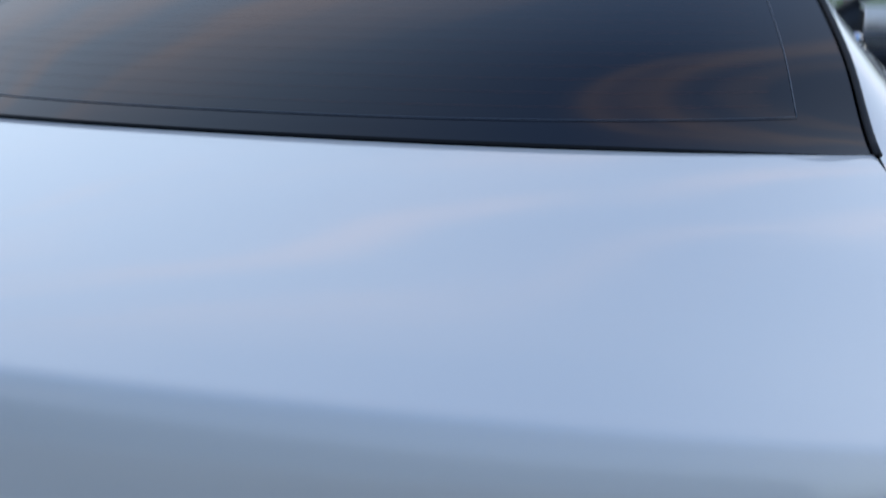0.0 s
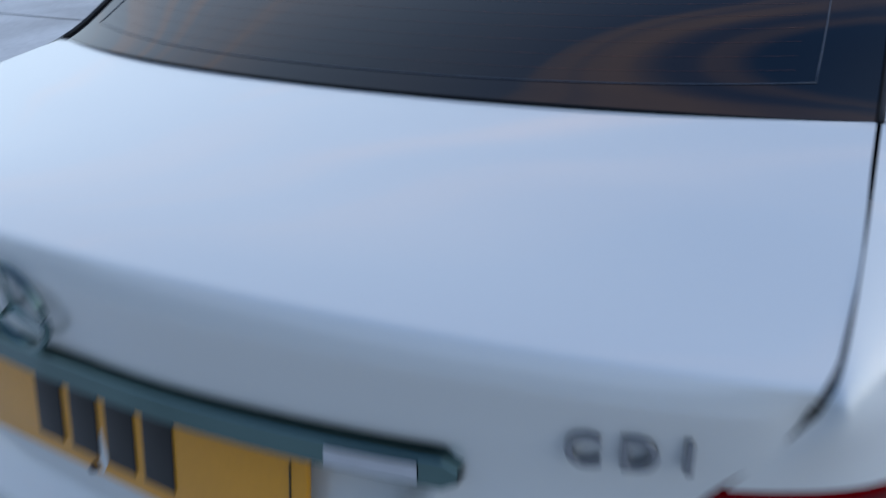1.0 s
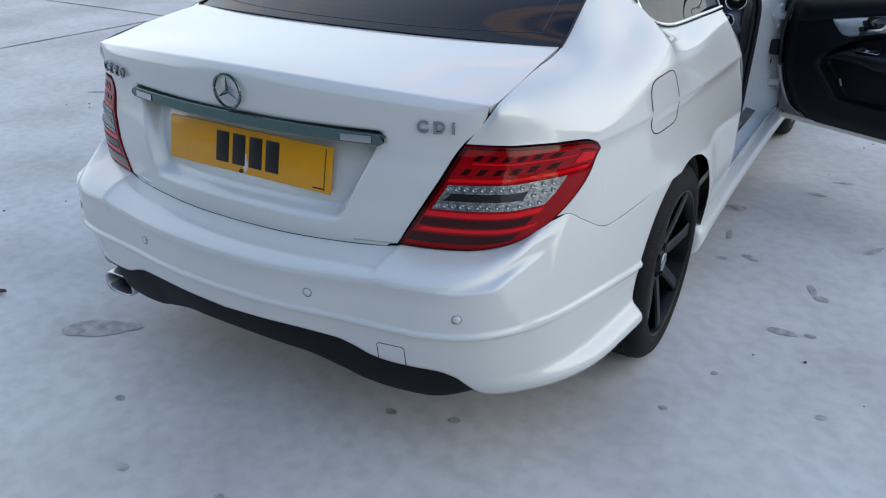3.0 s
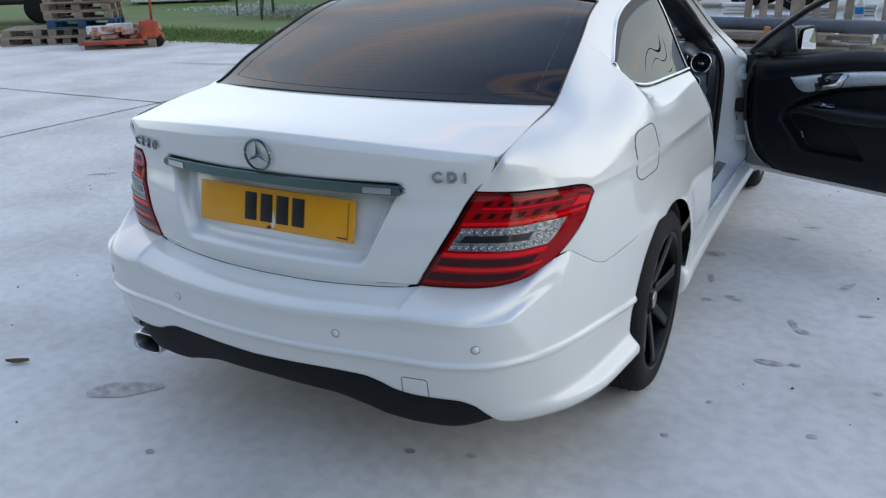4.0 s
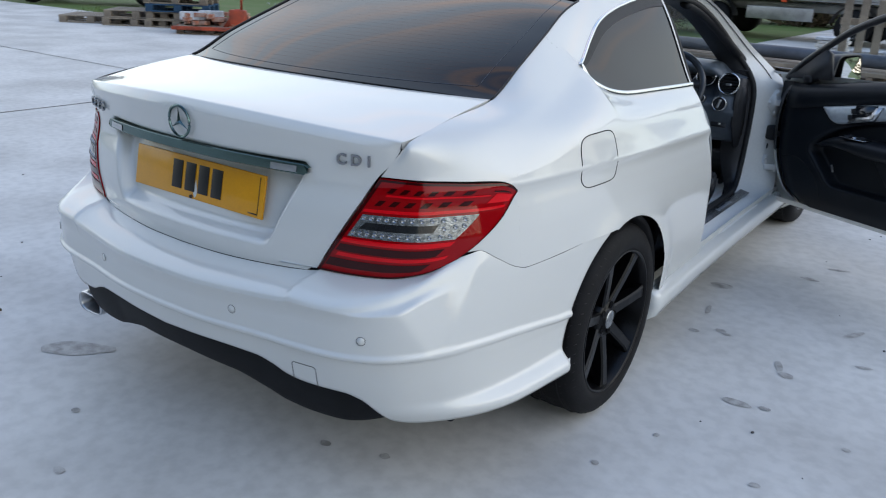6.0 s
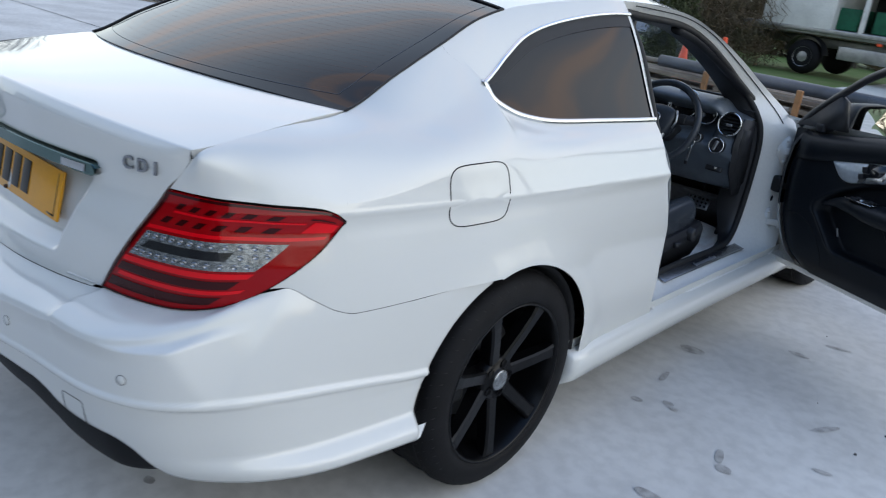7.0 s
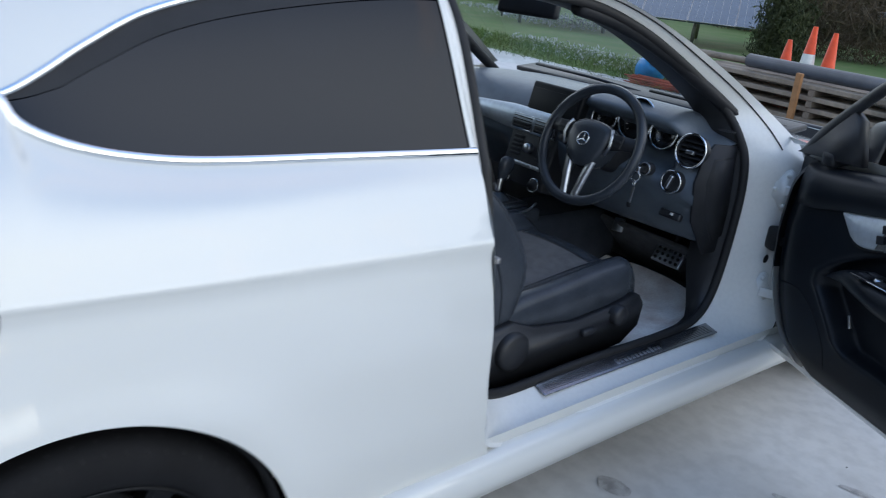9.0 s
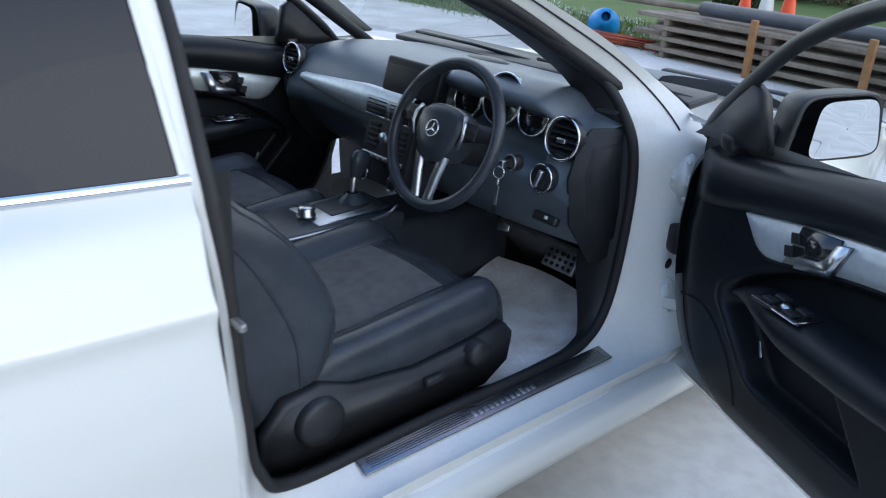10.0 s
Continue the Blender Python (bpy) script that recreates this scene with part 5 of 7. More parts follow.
    if mirror:
        head.transform(Matrix.Diagonal((-1, 1, 1, 1)))
    part("mirror_housing", head, BLACK, skin, "black mirror housing")
    mg = [[(.950 + .102 * k * a * (1 - .10 * b), 2.8535 + back_y + .02 * a * k + .0055 * b * k, .970 + .061 * k * b) for a, b in shape] for k in (1.0, .6, .02)]
    part("mirror_glass", sheet(mg, mirror=mirror, close_u=True), MIRROR, skin, "mirror glass")
    oh = tube([tuple(p) for p in path3([(.845, 2.16, .80), (.868, 2.13, .80), (.872, 2.06, .80), (.868, 1.97, .80), (.845, 1.94, .80)])(np.linspace(0, 4, 24))], .011, 8, flat=1.3)
    if mirror:
        oh.transform(Matrix.Diagonal((-1, 1, 1, 1)))
    part("outer_handle", oh, PAINT, skin)
    b = box(bmesh.new(), (.008, .055, .026), (.722, 1.95, .37), bevel=.002)
    if mirror:
        b.transform(Matrix.Diagonal((-1, 1, 1, 1)))
    part("red_reflector", b, REDGLOW, skin, "small red reflector")
    skin.matrix_local = m


make_door(False, OPEN)
make_door(True, Matrix.Translation((0, -.03, -.028)))
# roof rail on the closed side
g = side_shell(K_SHUT, 10.98, WIN_TOP, two, 50, 5)
part("roof_rail", sheet(g, mirror=True), PAINT, car)

# ---------------------------------------------------------------- cabin
def ring_at(radius, thick, m, seg=40):
    b = tube([(radius * math.cos(w), radius * math.sin(w), 0) for w in np.linspace(0, 2 * math.pi, seg + 1)[:-1]], thick, 8, closed=True)
    b.transform(m)
    return b


cabin = part("carpet", box(box(bmesh.new(), (1.36, 2.2, .03), (0, 2.05, .275), bevel=.01), (1.40, .04, .62), (0, 3.17, .56), (24, 0, 0), bevel=.01), FABRIC, car, "black cabin carpet")
part("bulkhead", box(box(bmesh.new(), (1.30, .10, .72), (0, 1.25, .62), (-14, 0, 0), bevel=.03), (1.16, .50, .03), (0, .90, 1.00), bevel=.01), FABRIC, car)
part("tunnel", box(bmesh.new(), (.25, 1.75, .26), (0, 2.25, .40), bevel=.04, seg=3), LEATHER, car)
lin = crown(K_ROOF, 9.35, (2.42, 1.352), (1.205, 1.308, .055), m=24, n=24, inset=.03, drop=.03)
part("roof_lining", sheet(lin, flip=True), FABRIC, car)
for sg in (1, -1):
    g = side_shell(6.2, K_SHUT, lambda k: .2, lambda k: 1.0, 20, 6) - np.array([.05, 0, .02])
    part("side_trim", sheet(g, mirror=sg < 0, flip=True), GREYBLACK, car)
    g = np.array([[(.64, y, z) for y in np.linspace(1.3, 1.9, 6)] for z in np.linspace(.28, .96, 6)])
    part("rear_side_trim", sheet(g, mirror=sg < 0), GREYBLACK, car)
    tr = path3([(.630, 3.08, .905), (.588, 2.93, .990), (.548, 2.78, 1.078), (.514, 2.62, 1.160), (.492, 2.45, 1.222), (.480, 2.3, 1.255)])(np.linspace(0, 5, 24))
    part("pillar_trim", mirrored(tube([tuple(p) for p in tr], .024, 10, flat=.8), sg < 0), GREYBLACK, car)

# dashboard
SEC = path3([(0, 3.20, .925), (0, 3.05, .940), (0, 2.93, .948), (0, 2.84, .943), (0, 2.785, .926), (0, 2.745, .890), (0, 2.715, .845), (0, 2.705, .800), (0, 2.715, .755), (0, 2.745, .690), (0, 2.79, .630), (0, 2.85, .585), (0, 2.98, .565), (0, 3.15, .57)])
dash = []
for x in np.linspace(-.640, .640, 90):
    row = []
    hood = float(smoothstep(.12, .20, x) * (1 - smoothstep(.50, .57, x)))
    bow = .05 * (abs(x) / .7) ** 3
    for u in np.linspace(0, 13, 60):
        p = SEC(u)
        on_top = float(smoothstep(1.0, 2.6, u) * (1 - smoothstep(4.2, 5.0, u)))
        scoop = float(smoothstep(4.4, 5.0, u) * (1 - smoothstep(6.4, 7.2, u)))
        low = float(smoothstep(7.5, 9, u))
        y = p[1] + bow - .035 * hood * on_top + .085 * hood * scoop + .05 * low * float(smoothstep(-.1, -.2, x))
        z = p[2] + .040 * hood * on_top - .012 * (abs(x) / .7) ** 2 * (1 - low) - .030 * (abs(x) / .64) ** 8 * (1 - low)
        row.append((x, y, z))
    dash.append(row)
dashboard = part("dashboard", sheet(dash), DASH, car, "dark grey soft-touch dashboard")
for sg in (1, -1):
    b = bmesh.new()
    join(b, prism([(2.76, .88), (2.80, .912), (2.95, .895), (3.12, .85), (3.12, .56), (2.86, .56), (2.76, .68), (2.735, .80)], .012, Matrix(((0, 0, 1, .634), (1, 0, 0, 0), (0, 1, 0, 0), (0, 0, 0, 1))), bevel=.004))
    join(b, prism([(2.80, .870), (2.90, .868), (2.95, .62), (2.88, .60), (2.82, .68), (2.785, .80)], .012, Matrix(((0, 0, 1, .642), (1, 0, 0, 0), (0, 1, 0, 0), (0, 0, 0, 1))), bevel=.006))
    part("dash_end", mirrored(b, sg < 0), GREYBLACK, dashboard)
# instrument dials with bright rings
FACE = pose(0, 0, 0, 76, 0, 0)
for x, z, r in ((.236, .896, .050), (.362, .920, .066), (.472, .900, .048)):
    m = Matrix.Translation((x, 2.806, z)) @ FACE
    dial = part("dial", spin_copy_free(lathe([(r, .028), (r, .0), (r * .96, -.004), (0, -.004)], 40, "Z"), m), SCREEN, dashboard, "black instrument dial with a chrome ring")
    part("dial_ring", ring_at(r, .003, m @ Matrix.Translation((0, 0, .028))), CHROME, dial)
    tk = bmesh.new()
    for k in range(15):
        a = radians(-130 + 260 * k / 14 + 90)
        box(tk, (.006, .0012, .0006), (r * .82 * math.cos(a), r * .82 * math.sin(a), -.0025), (0, 0, math.degrees(a)))
    tk.transform(m)
    part("scale_marks", tk, WHITE, dial)
# vents
def vent(x, y, z, r, parent):
    m = Matrix.Translation((x, y, z)) @ pose(0, 0, 0, 80, 0, 0)
    v = part("round_vent", spin_copy_free(lathe([(r, -.02), (r * 1.02, .004), (r * .94, .008), (r * .90, .0), (r * .88, -.03), (0, -.03)], 40, "Z"), m), BLACK, parent, "round air vent with a chrome ring")
    part("vent_ring", ring_at(r * .99, .0035, m @ Matrix.Translation((0, 0, .006))), CHROME, v)
    for k in range(5):
        h = -r * .6 + r * 1.2 * k / 4
        w = math.sqrt((r * .86) ** 2 - h * h)
        b = box(bmesh.new(), (2 * w, .004, .02), (0, h, -.008), (25, 0, 0), bevel=.001)
        b.transform(m)
        part("slat", b, GREYBLACK, v)
    b = box(bmesh.new(), (.026, .012, .012), (0, -.004, .004), bevel=.003)
    b.transform(m)
    part("vent_tab", b, SATIN, v)


vent(.596, 2.752, .884, .050, dashboard)
vent(-.607, 2.752, .872, .050, dashboard)
b = bmesh.new()
for k in range(6):
    box(b, (.058 - .006 * abs(k - 2.5), .004, .004), (.626, 2.842 + .007 * k, .944), bevel=.001)
part("demister_grille", b, GAPS, dashboard)
b = bmesh.new()
join(b, spin_copy_free(lathe([(0, .006), (.05, .004), (.055, 0)], 30, "Z"), pose(-.05, 3.12, .934) @ Matrix.Diagonal((1.6, .75, 1, 1))))
part("speaker_grille", b, BLACK, dashboard)
# screen
scr = part("display_screen", box(bmesh.new(), (.235, .045, .098), (.065, 2.742, .922), (-14, 0, 0), bevel=.010, seg=3), DISPLAY, dashboard, "dark display screen")
part("screen_glass", box(bmesh.new(), (.205, .002, .074), (.065, 2.7165, .918), (-14, 0, 0), bevel=.0008), DISPLAY, scr)
# aluminium strip across the dashboard
al = []
for q in np.linspace(0, 1, 40):
    x = -.485 + .60 * q
    w = .010 + .030 * min(1, q * 1.6)
    zc = .838 + .004 * q
    yc = 2.700 + .05 * (abs(x) / .7) ** 3
    al.append([(x, yc + .012, zc + w + .002), (x, yc - .004, zc + w), (x, yc - .013, zc), (x, yc - .011, zc - w), (x, yc + .01, zc - w - .003)])
part("dash_trim", sheet(al, flip=True), ALU, dashboard, "brushed aluminium dashboard trim")
# centre stack
stack = part("centre_panel", box(bmesh.new(), (.215, .10, .19), (.015, 2.725, .705), (-14, 0, 0), bevel=.012, seg=3), BLACK, dashboard, "black centre console with rows of buttons")
SM = Matrix.Translation((.015, 2.676, .705)) @ pose(0, 0, 0, -14, 0, 0)
for vx in (-.052, .052):
    b = box(bmesh.new(), (.094, .02, .05), (vx, -.010, .128), bevel=.004)
    b.transform(SM)
    cv = part("centre_vent", b, BLACK, stack)
    b = tube([(vx - .047, -.022, .103), (vx + .047, -.022, .103), (vx + .047, -.022, .153), (vx - .047, -.022, .153)], .0022, 6, closed=True)
    b.transform(SM)
    part("vent_frame", b, SATIN, cv)
    for k in range(4):
        b = box(bmesh.new(), (.086, .006, .003), (vx, -.022, .112 + .011 * k), (20, 0, 0))
        b.transform(SM)
        part("slat", b, GREYBLACK, cv)
for r in range(5):
    for c in (-1, 1):
        b = box(bmesh.new(), (.046, .008, .010), (c * .062, -.003, .078 - .015 * r), bevel=.002)
        b.transform(SM)
        part("button", b, GREYBLACK, stack)
b = lathe([(0, -.022), (.014, -.022), (.0165, -.018), (.018, 0)], 28, "Y")
b.transform(SM @ Matrix.Translation((0, -.002, .048)))
part("radio_knob", b, SATIN, stack)
for k in range(7):
    b = box(bmesh.new(), (.024, .010, .013), (-.078 + .026 * k, -.006, -.010), bevel=.002)
    b.transform(SM)
    part("silver_button", b, SATIN, stack)
for c in (-.07, .07):
    b = ring_at(.022, .0025, Matrix.Translation((c, -.008, -.065)) @ pose(0, 0, 0, 90, 0, 0))
    b.transform(SM)
    part("climate_ring", b, CHROME, stack)
    b = lathe([(0, -.016), (.017, -.015), (.020, -.006), (.020, .004)], 28, "Y")
    b.transform(SM @ Matrix.Translation((c, 0, -.065)))
    part("climate_knob", b, BLACK, stack)
# console with shifter
cons = part("centre_console", box(box(bmesh.new(), (.225, .62, .10), (.0, 2.38, .515), bevel=.02, seg=3), (.20, .32, .075), (0, 2.12, .575), bevel=.025, seg=3), LEATHER, car, "black centre console with padded armrest")
part("shift_plate", box(bmesh.new(), (.155, .235, .010), (.0, 2.535, .568), (3, 0, 0), bevel=.004), SATIN, cons, "satin metal shifter plate")
part("shift_slot", box(bmesh.new(), (.105, .16, .008), (-.005, 2.56, .5735), (3, 0, 0), bevel=.003), BLACK, cons)
part("gaiter", spin_copy_free(lathe([(.046, 0), (.040, .010), (.026, .020), (.016, .028)], 20, "Z"), pose(-.01, 2.585, .575)), LEATHER, cons)
b = tube([tuple(p) for p in path3([(-.01, 2.585, .60), (-.012, 2.592, .640), (-.016, 2.604, .675)])(np.linspace(0, 2, 10))], .010, 10)
sh = part("shift_lever", b, SATIN, cons, "metal shift lever")
kn = bmesh.new()
join(kn, spin_copy_free(lathe([(0, .085), (.016, .082), (.024, .070), (.026, .050), (.020, .025), (.013, 0)], 24, "Z"), pose(-.014, 2.598, .640, -18, 0, 0) @ Matrix.Diagonal((.85, 1.25, 1, 1))))
part("shift_knob", kn, LEATHER, sh, "black leather shift knob")
b = lathe([(0, .024), (.018, .024), (.022, .020), (.023, .004), (.027, 0)], 32, "Z")
b.transform(pose(.012, 2.420, .575))
part("control_knob", b, SATIN, cons, "silver rotary control knob")
for k in range(4):
    part("console_button", box(bmesh.new(), (.024, .014, .006), (-.05 + .024 * (k % 2), 2.46 - .02 * (k // 2), .576), bevel=.002), BLACK, cons)
part("console_strip", tube([tuple(p) for p in path3([(.105, 2.66, .585), (.112, 2.60, .566), (.114, 2.40, .562), (.112, 2.22, .560)])(np.linspace(0, 3, 16))], .004, 6), SATIN, cons)
for sg in (1,):
    part("seat_gap_trim", box(bmesh.new(), (.012, .10, .014), (.118, 2.17, .535), bevel=.003), SATIN, cons)

# steering wheel
sw = part("steering_wheel", ring_at(.178, .0160, Matrix(), 64), LEATHER, car, "black leather steering wheel with silver spokes")
SWM = Matrix.Translation((.333, 2.612, .850)) @ pose(0, 0, 0, 68, 0, 0)
hub_o = [(-.075, .050), (-.045, .068), (0, .073), (.045, .068), (.075, .050), (.080, .015), (.066, -.030), (.040, -.062), (0, -.074), (-.040, -.062), (-.066, -.030), (-.080, .015)]
hub_s = [tuple(p[:2]) for p in path3([(*q, 0) for q in hub_o + hub_o[:1]])(np.linspace(0, 12, 61)[:-1])]
g = [[(x * k, y * k, z) for x, y in hub_s] for k, z in ((.92, -.045), (1.0, -.02), (1.0, .012), (.95, .024), (.80, .031), (.5, .036), (.02, .038))]
part("airbag_cover", sheet(g, close_u=True, flip=False), LEATHER, sw)
part("wheel_badge", ring_at(.020, .0022, Matrix.Translation((0, .006, .040)), 32), CHROME, sw)
b = bmesh.new()
for a in (90, 210, 330):
    w = radians(a)
    box(b, (.020, .0035, .002), (.010 * math.cos(w), .006 + .010 * math.sin(w), .039), (0, 0, a))
part("badge_arms", b, CHROME, sw)
for sg in (1, -1):
    g = [[(sg * x, y, z) for y, z in ((h, z0 - .008), (h * .9 + .004, z0 + .004), (l * .9, z0 + .004), (l, z0 - .008))] for x, h, l, z0 in ((.070, .048, -.006, .016), (.11, .050, .004, .014), (.15, .052, .012, .006), (.172, .050, .014, .0))]
    part("side_spoke", sheet(g, flip=sg < 0), BLACK, sw)
    part("spoke_buttons", box(box(bmesh.new(), (.042, .040, .006), (sg * .105, .028, .019), bevel=.003), (.034, .008, .004), (sg * .105, .028, .023), bevel=.001), GREYBLACK, sw)
    part("spoke_trim", tube([(sg * .078, .056, .020), (sg * .088, .036, .024), (sg * .092, .010, .022), (sg * .080, -.020, .018)], .0045, 6, flat=1.4), SATIN, sw)
    g = [[(sg * x, y, z) for x, z in ((x0, z0 - .01), (x0 + .003, z0 + .003), (x1 - .003, z0 + .003), (x1, z0 - .01))] for x0, x1, y, z0 in ((.030, .056, -.050, .016), (.022, .046, -.10, .013), (.014, .036, -.145, .006), (.006, .034, -.172, .0))]
    part("lower_spoke", sheet(g, flip=sg > 0), SATIN, sw, "silver lower spoke")
g = [[(x, y, z) for x, z in ((-.012, -.01), (-.008, .002), (.008, .002), (.012, -.01))] for y, z in ((-.06, 0), (-.17, 0))]
part("spoke_web", box(bmesh.new(), (.05, .10, .008), (0, -.12, -.006), bevel=.003), BLACK, sw)
sw.matrix_local = SWM
col = part("steering_column", spin_copy_free(lathe([(.045, -.22), (.052, -.10), (.050, -.03), (.04, -.01)], 24, "Z"), SWM), GREYBLACK, car)
for sg, y0 in ((-1, .03), (-1, -.02)):
    b = tube([(0, 0, -.05), (sg * .09, y0, -.045), (sg * .15, y0 + .02, -.035)], [.007, .008, .010], 8)
    b.transform(SWM)
    part("stalk", b, BLACK, col)

# switches, ignition and key
m = Matrix.Translation((.573, 2.722, .788)) @ pose(0, 0, 0, 84, 0, 0)
knob = part("light_switch", spin_copy_free(lathe([(.034, -.02), (.034, .004), (.031, .009), (.026, .006), (.0, .006)], 36, "Z"), m), BLACK, dashboard, "round light switch with a chrome ring")
part("switch_ring", ring_at(.0325, .0028, m @ Matrix.Translation((0, 0, .007))), CHROME, knob)
part("switch_grip", spin_copy_free(box(bmesh.new(), (.012, .044, .016), (0, 0, .014), (0, 0, -18), bevel=.004), m), SATIN, knob)
m = Matrix.Translation((.486, 2.705, .806)) @ pose(0, 0, 0, 84, 0, 0)
ign = part("ignition_lock", spin_copy_free(lathe([(.020, -.02), (.020, .006), (.016, .010), (.013, .004), (0, .004)], 28, "Z"), m), BLACK, dashboard)
part("lock_ring", ring_at(.0185, .002, m @ Matrix.Translation((0, 0, .008))), SATIN, ign)
keyob = thing("car_key", "metal car key with rings hanging from the ignition", "key", (.478, 2.682, .802))
part("key_blade", box(bmesh.new(), (.012, .030, .018), (0, .008, .002), bevel=.003), SATIN, keyob)
part("key_ring", ring_at(.014, .0015, pose(0, -.012, -.018, 80, 0, 20)), CHROME, keyob)
part("key_ring", ring_at(.011, .0014, pose(.002, -.014, -.040, 85, 0, -40)), CHROME, keyob)
part("key_shank", box(bmesh.new(), (.009, .003, .052), (.001, -.015, -.076), (0, 6, 0), bevel=.001), SATIN, keyob)
part("key_tip", box(bmesh.new(), (.014, .006, .016), (-.002, -.015, -.108), bevel=.003), BLACK, keyob)
part("parking_brake_pull", box(bmesh.new(), (.075, .02, .024), (.575, 2.748, .682), (-24, 0, 0), bevel=.006), BLACK, dashboard)
b = box(bmesh.new(), (.010, .001, .008), (.585, 2.735, .690), (-24, 0, 0))
part("switch_mark", b, WHITE, dashboard)

# pedals, foot rest, paper mat
ped = part("brake_pedal", box(bmesh.new(), (.115, .012, .062), (.437, 3.000, .456), (-32, 0, 0), bevel=.004), SATIN, car, "metal brake pedal with rubber studs")
for i in range(5):
    for j in range(3):
        part("stud", spin_copy_free(lathe([(0, .004), (.0055, .003), (.006, 0)], 8, "Z"), pose(.437 - .042 + .021 * i, 3.000, .456, -32, 0, 0) @ pose(0, -.007, -.018 + .018 * j, 90, 0, 0)), RUBBER, ped)
part("pedal_arm", tube([(.44, 3.005, .47), (.44, 3.04, .56), (.44, 3.06, .66)], .008, 8), DARKSTEEL, ped)
fr_ = part("foot_rest", box(bmesh.new(), (.085, .012, .21), (.598, 3.035, .425), (-28, 0, 0), bevel=.004), GREYBLACK, car, "foot rest plate with round rubber dots")
for i in range(4):
    for j in range(8):
        part("stud", spin_copy_free(lathe([(0, .003), (.005, .0025), (.006, 0)], 8, "Z"), pose(.598 - .029 + .019 * i, 3.035, .425, -28, 0, 0) @ pose(0, -.0065, -.085 + .024 * j, 90, 0, 0)), BLACK, fr_)
part("small_pedal", box(bmesh.new(), (.04, .012, .05), (.215, 2.99, .50), (-30, 0, 20), bevel=.004), SATIN, car)
paper = thing("paper_mat", "dirty off-white paper floor mat with footprints", "paper mat", (0, 0, 0))
g = []
for v in np.linspace(0, 1, 24):
    row = []
    for u in np.linspace(0, 1, 22):
        x = .16 + .47 * u + .03 * math.sin(v * 5)
        y = 2.50 + .56 * v + .03 * math.sin(u * 4)
        z = .300 + .10 * max(0, v - .78) * 2 + .05 * max(0, (u - .9)) * 6 + .006 * noise.noise((x * 9, y * 9, 0))
        row.append((x, y, z))
    g.append(row)
part("sheet", sheet(g), PAPER, paper)
part("heel_carpet", box(bmesh.new(), (.50, .30, .02), (.38, 3.10, .41), (-42, 0, 0), bevel=.006), FABRIC, car)


# seats
BOLSTER = keys([(.44, -.03), (.49, 0), (.62, .057), (.75, .023), (.82, -.024), (.86, -.06), (1.06, -.09)])      # forward swell of the back's sides by height


